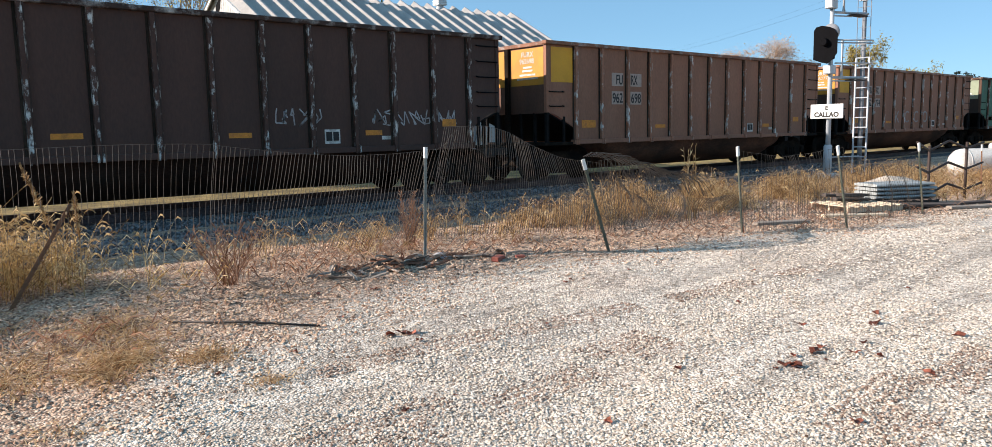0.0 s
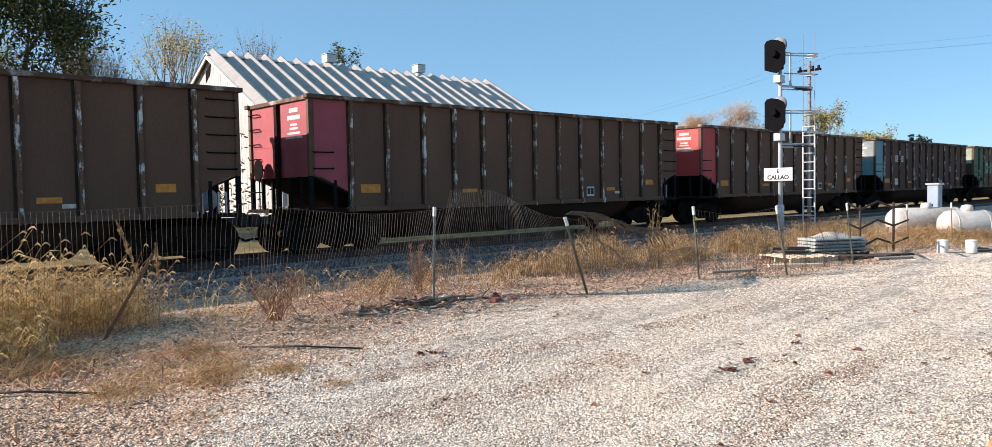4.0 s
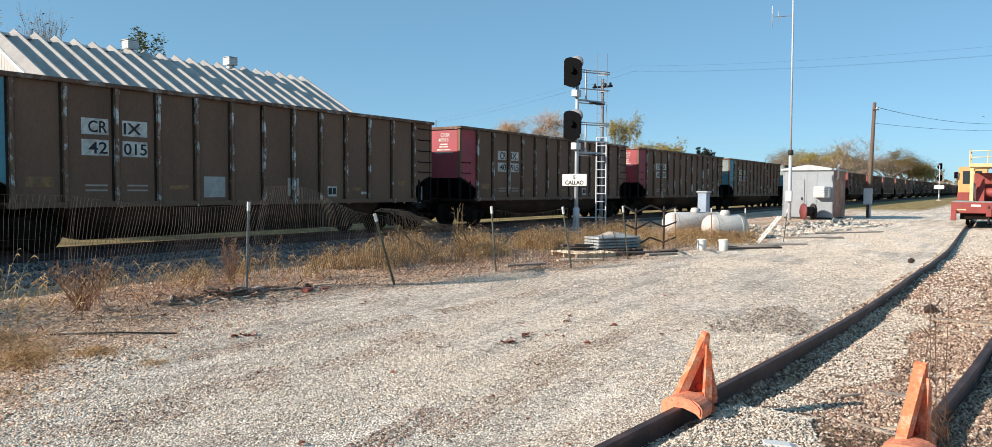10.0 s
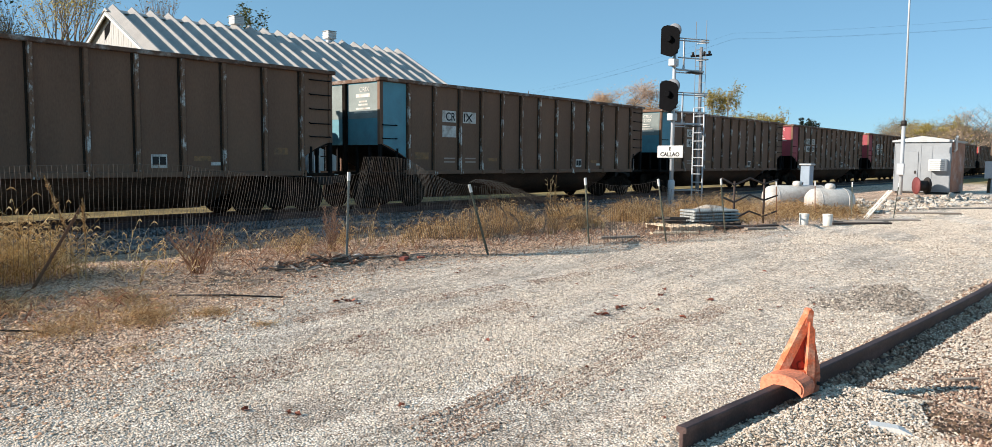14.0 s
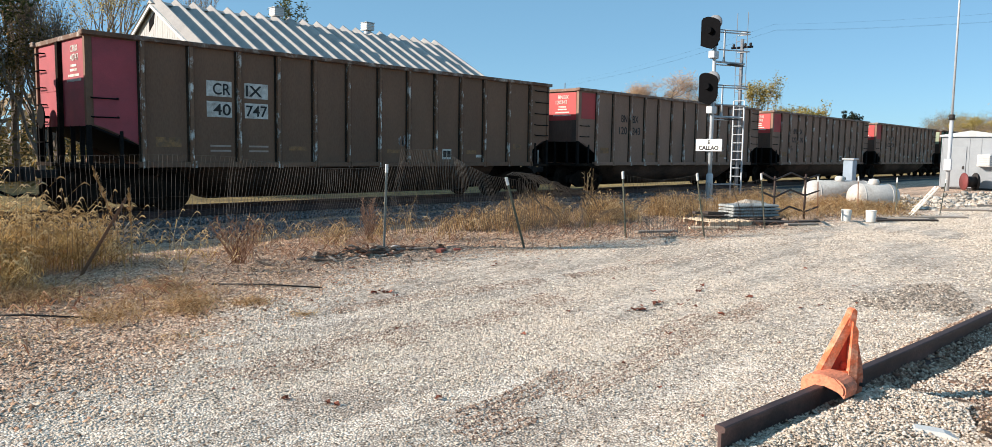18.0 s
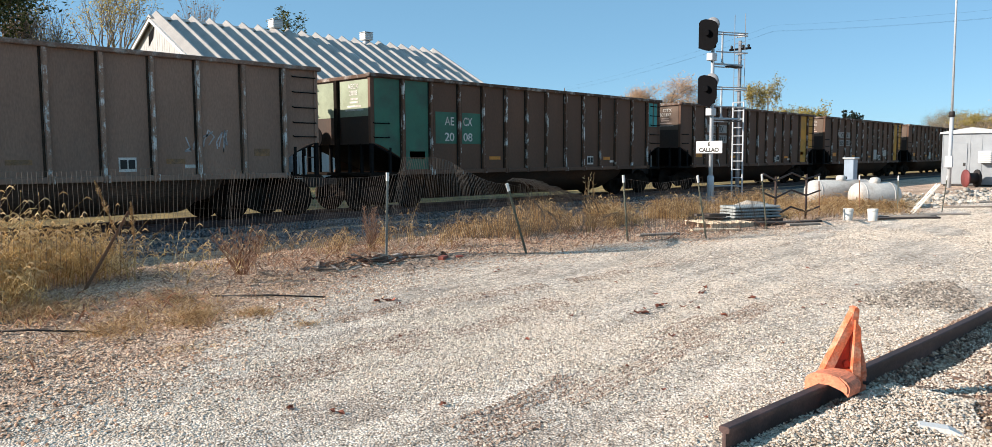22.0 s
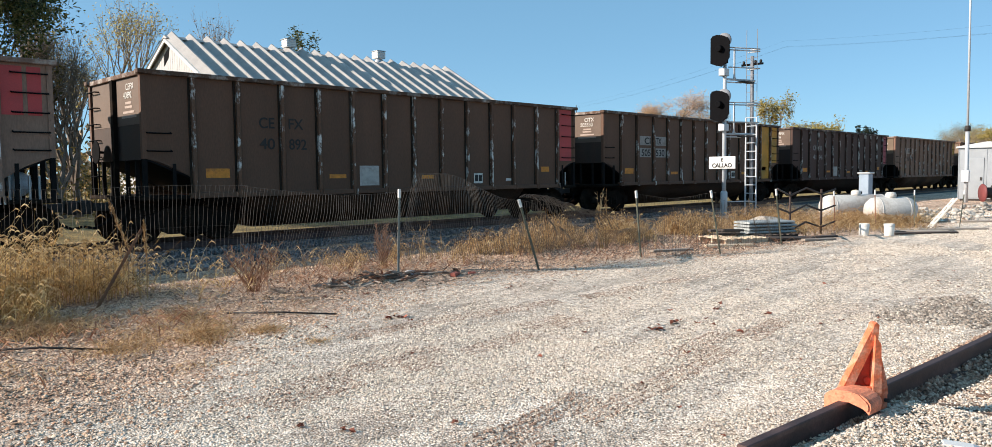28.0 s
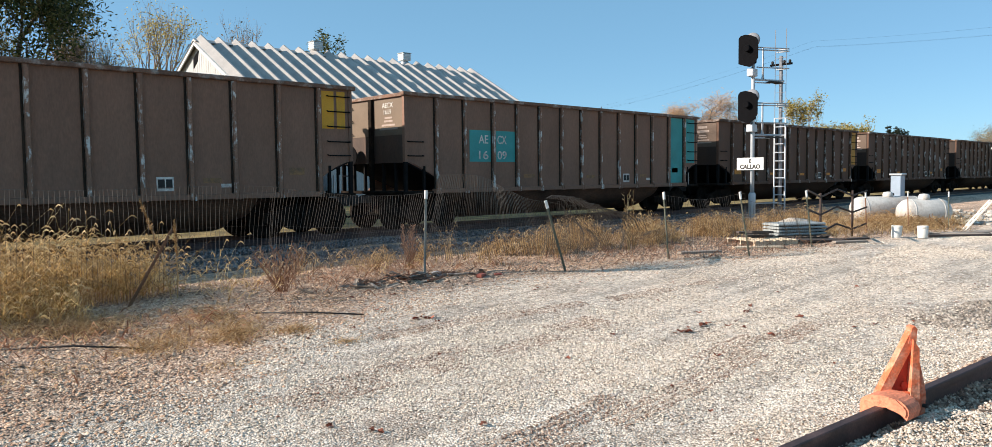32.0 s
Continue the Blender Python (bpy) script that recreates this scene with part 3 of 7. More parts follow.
    # marks either side of the third stake
    if marks:
        at = STAKES[2]
        span, levels, tall, widths = MARKS[marks[:2]]
        for row, z in zip(marks.split("/"), levels):
            for j, word_ in enumerate(row.split(" ")):
                edge = at - 0.17 if j == 0 else at + 0.15
                far_edge = edge + (-span if j == 0 else span)
                if patch in ("white", "grey", "pale") and not (k == 27 and z == levels[1]):
                    flat("mark_patch", HUE[patch], min(edge, far_edge), max(edge, far_edge), z - 0.05, z + tall + 0.05, d=0.005)
                if word_:
                    me = lettering(word_, tall / 0.70, HUE[ink])
                    low, high = min(v.co.x for v in me.vertices), max(v.co.x for v in me.vertices)
                    wide = widths[min(len(word_), 3) - 1] / (high - low)
                    txt = at_place(part("lettering", me, None, car), (edge - 0.03 - high * wide) if j == 0 else (edge + 0.03 - low * wide), -1.534, z)
                    txt.scale = (wide, 1, 1)
        if patch in ("green", "aqua"):
            for x0, x1 in ((2.36, 3.20), (3.38, 4.22)):
                flat("mark_patch", HUE[patch], x0, x1, 1.88, 2.80, d=0.005)
    # small stencils low on the side
    if near:
        rnd = random.Random(100 + k)
        for x, w, z, h in ((1.66, 0.56, 1.44, 0.21), (4.86, 0.50, 1.40, 0.10), (7.88, 0.46, 1.36, 0.10), (10.90, 0.42, 1.36, 0.11), (12.98, 0.40, 1.53, 0.17)):
            if rnd.random() < (0.55 if x == 7.88 else 0.9) or (x == 1.66 and tone in ("dark", "brown", "tan")):
                flat("warning_stencil", HUE["orange" if tone in ("dark", "brown", "tan") else "rust"], x - w / 2, x + w / 2, z, z + h)
        flat("stencil_box", HUE["white"], 9.70, 10.06, 1.20, 1.50, d=0.004)
        flat("stencil_field", HUE["black"], 9.73, 9.87, 1.26, 1.45, d=0.007)
        flat("stencil_field", HUE["black"], 9.895, 10.03, 1.26, 1.45, d=0.007)
        for i in range(2):
            if tone == "taupe":
                flat("stencil_line", HUE["pale"], 2.60, 3.10, 1.46 - 0.11 * i, 1.50 - 0.11 * i, d=0.003)
                flat("stencil_line", HUE["pale"], 3.55, 4.05, 1.46 - 0.11 * i, 1.50 - 0.11 * i, d=0.003)
        if k == 21:
            flat("repair_patch", HUE["patch"], 8.6, 9.3, 1.22, 1.86, label="pale grey repair patch")
            flat("repair_patch", HUE["patch"], 10.7, 11.3, 1.42, 1.84, label="pale grey repair patch")
        if k == 25:
            flat("repair_patch", HUE["patch"], 9.10, 9.36, 1.14, 1.62, label="pale grey repair patch")
        if k == 8:
            flat("repair_patch", HUE["patch"], 8.2, 8.6, 1.22, 1.72, label="pale grey repair patch")
        if k in (24, 22, 8, 26):
            flat("repair_patch", HUE["patch"], 5.54, 6.16, 1.20, 1.72, label="pale grey repair patch")
        flat("repair_patch", HUE["white"], 11.1, 11.34, 1.26, 1.34, d=0.004)
        if k in (-1, 5, 15, 16, 17, 18):
            spots = {-1: ((10.7, 1.3, 0.5), (12.0, 1.2, 0.5), (8.6, 1.0, 0.5)), 5: ((5.2, 0.7, 0.5),), 16: ((9.75, 1.3, 0.7), (11.65, 1.3, 0.7)), 15: ((8.05, 0.35, 0.40),), 17: ((10.9, 1.35, 0.75), (2.25, 0.42, 0.6)), 18: ((11.1, 1.0, 0.7),)}[k]
            for i, (x, w, h) in enumerate(spots):
                bm = bmesh.new()
                graffiti(bm, k * 10 + i, w, h)
                tagged(at_place(part("graffiti", bm, HUE["black" if k == 17 else "chalk"], car, "loose black graffiti strokes" if k == 17 else "loose chalky graffiti strokes"), x, 0, 1.5), kind="stuff")
        if k == 1:
            for i, ch in enumerate("KCCO"):
                at_place(part("graffiti", lettering(ch, 0.75, HUE["grey"], bold=0.0), None, car, "large chalk letter"), 5.5 + 1.02 * i, -1.531, 1.42)
    return car


train = {k: make_car(k) for k in range(-2, 37)}

# ---- ground ----
def siding_left(x):
    """Where the left rail of the siding runs."""
    return float(np.interp(x, (4, 5.2, 6.5, 7.8, 9.2, 10.8, 13.5, 17.5, 22.2, 35, 90), (3.20, 3.06, 2.95, 2.83, 2.68, 2.54, 2.31, 2.12, 2.06, 2.26, 2.9)))


DIRT_X, DIRT_Y = (0, 3.3, 5.0, 6.1, 8.0, 10.0, 12.6, 14.0, 16.5, 20.0, 24.0, 30.0), (5.9, 6.8, 8.1, 8.5, 9.2, 8.9, 8.4, 7.7, 7.2, 6.9, 6.4, 6.6)


def dirt_line(x):
    """Where the clean stone of the lot gives way to the dirty verge."""
    return float(np.interp(x, DIRT_X, DIRT_Y))


class Nodes:
    """Short hand for small node trees."""

    def __init__(self, name, rough=0.95):
        self.m = bpy.data.materials.new(name)
        self.m.use_nodes = True
        self.n, self.l = self.m.node_tree.nodes, self.m.node_tree.links
        self.b = self.n["Principled BSDF"]
        self.b.inputs["Roughness"].default_value = rough

    def math(self, op, a, b=0.0, c=0.0):
        q = self.n.new("ShaderNodeMath")
        q.operation = op
        for i, v in enumerate((a, b, c)):
            self.put(q.inputs[i], v)
        return q.outputs[0]

    def put(self, socket, v):
        if isinstance(v, bpy.types.NodeSocket):
            self.l.new(v, socket)
        else:
            socket.default_value = v

    def noise(self, vec, scale, detail=4, out=0):
        q = self.n.new("ShaderNodeTexNoise")
        q.inputs["Scale"].default_value, q.inputs["Detail"].default_value = scale, detail
        self.l.new(vec, q.inputs["Vector"])
        return q.outputs[out]

    def step(self, v, lo, hi, a=0.0, b=1.0):
        q = self.n.new("ShaderNodeMapRange")
        q.interpolation_type = "SMOOTHSTEP"
        for i, k in enumerate((v, lo, hi, a, b)):
            self.put(q.inputs[i], k)
        return q.outputs[0]

    def mix(self, f, a, b, mode="MIX"):
        q = self.n.new("ShaderNodeMixRGB")
        q.blend_type = mode
        self.put(q.inputs[0], f)
        for i, v in ((1, a), (2, b)):
            self.put(q.inputs[i], v if isinstance(v, bpy.types.NodeSocket) else (*v, 1))
        return q.outputs[0]

    def ramp(self, v, stops):
        q = self.n.new("ShaderNodeValToRGB")
        e = q.color_ramp.elements
        while len(e) < len(stops):
            e.new(0.5)
        for el, (p, c) in zip(e, stops):
            el.position, el.color = p, (*c, 1)
        self.put(q.inputs[0], v)
        return q.outputs[0]

    def bump(self, h, dist, strength=0.8):
        q = self.n.new("ShaderNodeBump")
        q.inputs["Strength"].default_value, q.inputs["Distance"].default_value = strength, dist
        self.l.new(h, q.inputs["Height"])
        self.l.new(q.outputs[0], self.b.inputs["Normal"])


PALE = [(0.0, (0.26, 0.185, 0.13)), (0.10, (0.50, 0.395, 0.305)), (0.45, (0.755, 0.635, 0.515)), (0.75, (0.845, 0.735, 0.615)), (1.0, (0.91, 0.835, 0.74))]
BROWN = [(0.0, (0.16, 0.092, 0.062)), (0.25, (0.41, 0.236, 0.150)), (0.6, (0.61, 0.395, 0.265)), (1.0, (0.82, 0.635, 0.465))]


def ground_material():
    g = Nodes("crushed_stone_ground")
    co = g.n.new("ShaderNodeTexCoord").outputs["Object"]
    xyz = g.n.new("ShaderNodeSeparateXYZ")
    g.l.new(co, xyz.inputs[0])
    x, y = xyz.outputs[0], xyz.outputs[1]
    vo = g.n.new("ShaderNodeTexVoronoi")
    vo.inputs["Scale"].default_value = 58
    g.l.new(co, vo.inputs["Vector"])
    sep = g.n.new("ShaderNodeSeparateColor")
    g.l.new(vo.outputs["Color"], sep.inputs[0])
    cell = sep.outputs[0]
    wide = g.noise(co, 0.35, 5)
    fine = g.noise(co, 3.0, 4)
    pale = g.ramp(cell, PALE)
    brown = g.ramp(cell, BROWN)
    # the gap between stones is dark: shadow between them put into the colour
    gap = g.step(vo.outputs["Distance"], 0.30, 0.72, 1.0, 0.56)
    gap = g.math("MAXIMUM", gap, g.step(x, 11.0, 22.0, 0.0, 0.97))
    # dirtier stone along the fence and among the weeds
    curve = g.n.new("ShaderNodeFloatCurve")
    pts = curve.mapping.curves[0].points
    for a, b in list(zip(DIRT_X, DIRT_Y))[1:-1]:
        pts.new(a / 30, b / 12)
    pts[0].location, pts[-1].location = (0, DIRT_Y[0] / 12), (1, DIRT_Y[-1] / 12)
    curve.mapping.update()
    g.l.new(g.math("DIVIDE", x, 30.0), curve.inputs[1])
    edge = g.math("SUBTRACT", y, g.math("MULTIPLY", curve.outputs[0], 12.0))
    edge = g.math("ADD", edge, g.math("MULTIPLY", g.math("SUBTRACT", fine, 0.5), 1.8))
    edge = g.math("ADD", edge, g.math("MULTIPLY", g.math("SUBTRACT", wide, 0.5), 1.6))
    strip = g.step(edge, -0.15, 0.75)
    strip = g.math("MULTIPLY", strip, g.step(x, 70.0, 48.0, 0.35, 1.0))
    # brown bed of the siding
    mid = g.step(x, 4.0, 20.0, 2.35, 1.32)
    off = g.math("ABSOLUTE", g.math("SUBTRACT", y, mid))
    off = g.math("ADD", off, g.math("MULTIPLY", g.math("SUBTRACT", fine, 0.5), 1.2))
    bed = g.math("MULTIPLY", g.math("MULTIPLY", g.step(off, 0.95, 0.45), g.step(x, 7.0, 8.5)), g.step(x, 26.0, 15.0, 0.25, 1.0))
    patch = g.math("MULTIPLY", g.step(g.noise(co, 0.8, 6), 0.56, 0.68), 0.65)
    right = g.math("MULTIPLY", g.step(g.math("SUBTRACT", y, mid), -0.9, -1.6), g.step(x, 8.0, 10.0))
    right = g.math("MULTIPLY", right, g.step(x, 40.0, 24.0))
    f = g.math("MAXIMUM", g.math("MAXIMUM", g.math("MULTIPLY", strip, 0.86), bed), g.math("MAXIMUM", g.math("MULTIPLY", patch, 0.35), g.math("MULTIPLY", right, 0.55)))
    col = g.mix(f, pale, brown)
    # dry grass past the railway and far off
    grass = g.ramp(g.noise(co, 1.3, 6), [(0.3, (0.15, 0.108, 0.035)), (0.55, (0.31, 0.222, 0.075)), (0.75, (0.45, 0.33, 0.13))])
    field = g.math("MAXIMUM", g.step(y, 20.9, 21.6), g.step(g.math("ADD", y, g.math("MULTIPLY", wide, 6.0)), -1.0, -4.0))
    field = g.math("MAXIMUM", field, g.math("MULTIPLY", g.step(x, 60.0, 75.0), g.step(y, 5.5, 7.0)))
    col = g.mix(field, col, grass)
    tone = g.step(wide, 0.3, 0.7, 0.86, 1.10)
    tone = g.math("MULTIPLY", tone, g.step(g.noise(co, 1.7, 3), 0.35, 0.65, 0.93, 1.05))
    mp = g.n.new("ShaderNodeMapping")
    mp.inputs["Scale"].default_value, mp.inputs["Rotation"].default_value = (0.22, 2.6, 1.0), (0, 0, radians(-14))
    g.l.new(co, mp.inputs["Vector"])
    tone = g.math("MULTIPLY", tone, g.step(g.noise(mp.outputs[0], 1.0, 4), 0.36, 0.60, 0.76, 1.06))
    for size, low, high in ((24, 0.74, 1.13), (11, 0.86, 1.08)):
        lump = g.n.new("ShaderNodeTexVoronoi")
        lump.inputs["Scale"].default_value = size
        g.l.new(co, lump.inputs["Vector"])
        pick = g.n.new("ShaderNodeSeparateColor")
        g.l.new(lump.outputs["Color"], pick.inputs[0])
        tone = g.math("MULTIPLY", tone, g.step(pick.outputs[0], 0.0, 0.55, low, high))
    sh = g.n.new("ShaderNodeVectorMath")
    sh.operation = "SCALE"
    g.l.new(col, sh.inputs[0])
    g.l.new(g.math("MULTIPLY", tone, gap), sh.inputs["Scale"])
    g.l.new(sh.outputs[0], g.b.inputs["Base Color"])
    g.bump(g.math("MULTIPLY", vo.outputs["Distance"], -1.0), 0.010, 0.8)
    return g.m


def sheet(name, xs, ys, zf, mat, label, category="ground"):
    bm = bmesh.new()
    g = [[bm.verts.new((x, y, zf(x, y))) for x in xs] for y in ys]
    for j in range(len(ys) - 1):
        for i in range(len(xs) - 1):
            bm.faces.new((g[j][i], g[j][i + 1], g[j + 1][i + 1], g[j + 1][i])).smooth = True
    return thing(name, Matrix(), label, category, kind="structure", bm=bm, material=mat)


def rough_ground(x, y):
    near = 1 - smooth01((math.hypot(x - 8, y - 6) - 12) / 12)
    inside = siding_left(x) - y
    trough = smooth01((x - 6.9) / 0.6) * (1 - smooth01((x - 11.0) / 5.0)) * smooth01(inside / 0.14) * (1 - smooth01((inside - 1.45) / 0.2))
    return ground_z(x, y) - 0.05 * trough + near * 0.035 * noise.noise((x * 0.7, y * 0.7, 3.0)) + near * 0.012 * noise.noise((x * 3, y * 3, 9.0))


xs = sorted({-3000, -900, -300, -120, -60, -30, -15, *np.arange(-6, 26, 0.25), *range(26, 60, 2), 70, 90, 130, 200, 350, 900, 3000})
ys = sorted({-3000, -900, -300, -120, -60, -30, -15, -8, *np.arange(-4, 0.5, 0.25), *np.arange(0.5, 3.5, 0.0625), *np.arange(3.5, 15, 0.25), *range(15, 30, 1), 35, 45, 60, 90, 130, 200, 350, 900, 3000})
sheet("ground", [float(v) for v in xs], [float(v) for v in ys], rough_ground, ground_material(), "pale crushed stone lot with dry grass beyond the railway")


def stone_material(name, stops):
    g = Nodes(name)
    geo = g.n.new("ShaderNodeNewGeometry")
    col = g.ramp(geo.outputs["Random Per Island"], stops)
    co = g.n.new("ShaderNodeTexCoord").outputs["Object"]
    g.l.new(g.mix(0.4, col, g.ramp(g.noise(co, 60, 3), [(0.35, (0.62, 0.58, 0.52)), (0.65, (1.0, 0.98, 0.95))]), "MULTIPLY"), g.b.inputs["Base Color"])
    return g.m


def scatter(name, mat, points, sizes, label, flat=0.65, seed=1, sink=0.25, whole=False):
    """Loose stones: one mesh of many small uneven lumps."""
    r = np.random.RandomState(seed)
    n = len(points)
    base = np.array([(1, 0, 0), (0, 1, 0), (-1, 0, 0), (0, -1, 0), (0, 0, 1), (0, 0, -1)], float)
    v = base[None] * (1 + r.uniform(-0.3, 0.35, (n, 6, 1))) + r.uniform(-0.22, 0.22, (n, 6, 3))
    v *= np.array([1, 0.8, flat])[None, None]
    a = r.uniform(0, 2 * math.pi, n)
    c, s = np.cos(a)[:, None], np.sin(a)[:, None]
    vx, vy = v[..., 0] * c - v[..., 1] * s, v[..., 0] * s + v[..., 1] * c
    v = np.stack((vx, vy, v[..., 2] + r.uniform(-0.35, 0.35, (n, 1)) * vx), -1) * sizes[:, None, None]
    v += points[:, None, :]
    v[..., 2] += (sizes * flat * (0.5 - sink))[:, None]
    f = np.array([(0, 1, 4), (1, 2, 4), (2, 3, 4), (3, 0, 4), (1, 0, 5), (2, 1, 5), (3, 2, 5), (0, 3, 5)])
    k = 8 if whole else 4
    faces = (f[None, :k] + 6 * np.arange(n)[:, None, None]).reshape(-1, 3)
    me = bpy.data.meshes.new(name)
    me.vertices.add(6 * n), me.loops.add(3 * k * n), me.polygons.add(k * n)
    me.vertices.foreach_set("co", v.reshape(-1).astype(np.float32))
    me.loops.foreach_set("vertex_index", faces.reshape(-1).astype(np.int32))
    me.polygons.foreach_set("loop_start", np.arange(0, 3 * k * n, 3, dtype=np.int32))
    me.polygons.foreach_set("use_smooth", np.ones(k * n, dtype=bool))
    me.update()
    me.validate()
    me.materials.append(mat)
    ob = new(name, me)
    return tagged(ob, label, "gravel", kind="stuff")


def spread(n, x0, x1, y0, y1, seed, keep=None):
    r = np.random.RandomState(seed)
    p = np.stack((r.uniform(x0, x1, n), r.uniform(y0, y1, n)), 1)
    if keep is not None:
        p = p[[keep(a, b) for a, b in p]]
    return np.array([(a, b, rough_ground(a, b)) for a, b in p]), r


def on_siding(x, y):
    return x > 5.0 and -2.2 < y - siding_left(x) < 0.25


STONE_PALE = stone_material("loose_pale_stone", PALE)
STONE_BROWN = stone_material("loose_brown_stone", BROWN)
STONE_BED = stone_material("siding_bed_stone", [(0.0, (0.085, 0.052, 0.040)), (0.3, (0.26, 0.160, 0.115)), (0.7, (0.46, 0.325, 0.245)), (1.0, (0.71, 0.58, 0.46))])
STONE_GREY = stone_material("grey_ballast_stone", [(0.0, (0.045, 0.045, 0.05)), (0.5, (0.14, 0.14, 0.147)), (1.0, (0.32, 0.32, 0.33))])


def lot(x, y):
    """Whether a loose stone lies here on the lot; wheels have pressed some strips flat, and towards the verge it thins out."""
    if on_siding(x, y):
        return False
    u, v = x * 0.97 + y * 0.24, y * 0.97 - x * 0.24
    flat = 0.5 + 0.9 * noise.noise((u * 0.16, v * 1.1, 4.0)) + 0.5 * noise.noise((u * 0.5, v * 0.5, 8.0))
    verge = smooth01((y - dirt_line(x) + 1.0 + 0.9 * noise.noise((x * 0.9, y * 0.9, 6.0))) / 1.9)
    return random.random() > max(0.93 * smooth01((flat - 0.42) / 0.35), verge)


def near_lot(x, y):
    """The same, with fewer loose stones farther off."""
    return random.random() < max(0.16, min(1.0, 1.35 - math.hypot(x - 4.6, y - 4.6) / 5.5)) and lot(x, y)


random.seed(8)
P, R = spread(520000, 2.2, 17.5, 1.2, 10.5, 11, near_lot)
far_off = 1 + 0.06 * np.maximum(0, np.hypot(P[:, 0] - 2, P[:, 1] - 2) - 4)
scatter("loose_gravel", STONE_PALE, P, R.uniform(0.0045, 0.0135, len(P)) * far_off, "pale loose crushed stone over the lot", flat=0.62, seed=2)
P, R = spread(52000, 1.8, 17.0, 5.8, 13.0, 13, lambda x, y: random.random() < smooth01((y - dirt_line(x) + 0.9) / 1.4))
scatter("dirty_gravel", STONE_BROWN, P, R.uniform(0.008, 0.022, len(P)), "dirty brown stone and grit along the fence", seed=4)
P, R = spread(30000, 5.2, 22.0, -0.6, 3.2, 14, lambda x, y: on_siding(x, y) and x > 6.3)
scatter("siding_ballast", STONE_BED, P, R.uniform(0.012, 0.030, len(P)), "weathered brown ballast between the siding rails", seed=5, flat=0.75, whole=True)
P, R = spread(26000, 6.4, 11.5, 0.8, 3.1, 24, lambda x, y: on_siding(x, y) and noise.noise((x * 1.6, y * 1.6, 2.0)) > -0.25)
scatter("siding_ballast", STONE_BED, P + np.array((0, 0, 0.008)), R.uniform(0.011, 0.024, len(P)), "weathered brown ballast between the siding rails", seed=25, flat=0.8, whole=True)
P, R = spread(20000, 4.8, 8.6, 1.0, 3.3, 15, lambda x, y: on_siding(x, y) and x < 6.3 + 0.9 * random.random() + (0.5 if y > siding_left(x) - 0.3 else 0))
scatter("loose_gravel", STONE_PALE, P + np.array((0, 0, 0.012)), R.uniform(0.006, 0.0145, len(P)), "pale stone heaped round the end of the siding", seed=6)
P, R = spread(20000, 6.0, 15.0, 0.4, 3.0, 16, lambda x, y: on_siding(x, y) and abs(y - siding_left(x) + 0.35 + 0.4 * math.sin(x)) < 0.35)
scatter("loose_gravel", STONE_PALE, P + np.array((0, 0, 0.015)), R.uniform(0.006, 0.0145, len(P)), "pale stone spilled along the siding rail", seed=7)

P, R = spread(70000, 15.5, 34.0, 2.5, 8.0, 17, lot)
scatter("loose_gravel", STONE_PALE, P, R.uniform(0.008, 0.020, len(P)), "pale loose crushed stone over the far lot", flat=0.7, seed=10)
P, R = spread(16000, 13.0, 36.0, -0.3, 3.2, 18, lambda x, y: on_siding(x, y) and random.random() < smooth01((x - 12) / 9))
scatter("loose_gravel", STONE_PALE, P + np.array((0, 0, 0.02)), R.uniform(0.012, 0.028, len(P)), "pale stone over the buried far end of the siding", seed=11)
P, R = spread(16000, 7.5, 20.0, -2.6, 1.6, 19, lambda x, y: x > 7.5 and y < siding_left(x) - 1.75)
scatter("dirty_gravel", STONE_BED, P, R.uniform(0.010, 0.026, len(P)), "weathered brown stone beside the siding", seed=12)

P, R = spread(30000, 7.0, 13.5, 1.2, 3.0, 38, lambda x, y: 0.24 < siding_left(x) - y < 0.62 + 0.5 * noise.noise((x * 1.2, y * 0.8, 13.0)))
P[:, 2] += 0.035 * R.uniform(0.3, 1.0, len(P))
scatter("loose_gravel", STONE_PALE, P, R.uniform(0.008, 0.017, len(P)), "pale stone heaped along the inside of the rail", seed=39)
P, R = spread(26000, 5.1, 7.5, 1.5, 3.1, 26, lambda x, y: 0.09 < siding_left(x) - y < 1.25 - 0.5 * smooth01((x - 6.0) / 1.2))
lift = np.array([0.09 * smooth01((siding_left(a) - b - 0.08) / 0.14) * (1 - smooth01((siding_left(a) - b - 0.50) / 0.6)) * smooth01((a - 5.15) / 0.4) * (1 - smooth01((a - 6.9) / 0.6)) for a, b, _ in P])
P[:, 2] += lift * R.uniform(0.35, 1.0, len(P)) + 0.012
scatter("loose_gravel", STONE_PALE, P, R.uniform(0.007, 0.0145, len(P)), "pale stone heaped inside the end of the rail", seed=27)
P, R = spread(17000, 8.8, 14.0, 2.6, 4.8, 28, lambda x, y: y > siding_left(x) + 0.15 and random.random() < 0.85 * smooth01((0.62 + 1.2 * noise.noise((x * 0.9, y * 1.4, 7.0)) - math.hypot((x - 11.2) / 1.9, (y - siding_left(x) - 0.85) / 0.95)) / 0.5))
scatter("dirty_gravel", stone_material("turned_stone", [(0.0, (0.10, 0.08, 0.065)), (0.5, (0.35, 0.285, 0.23)), (1.0, (0.60, 0.52, 0.44))]), P, R.uniform(0.012, 0.026, len(P)), "darker stone turned up beside the siding rail", seed=29)
LITTER = stone_material("dark_leaf_litter", [(0.0, (0.035, 0.022, 0.015)), (0.5, (0.12, 0.070, 0.042)), (1.0, (0.26, 0.17, 0.10))])
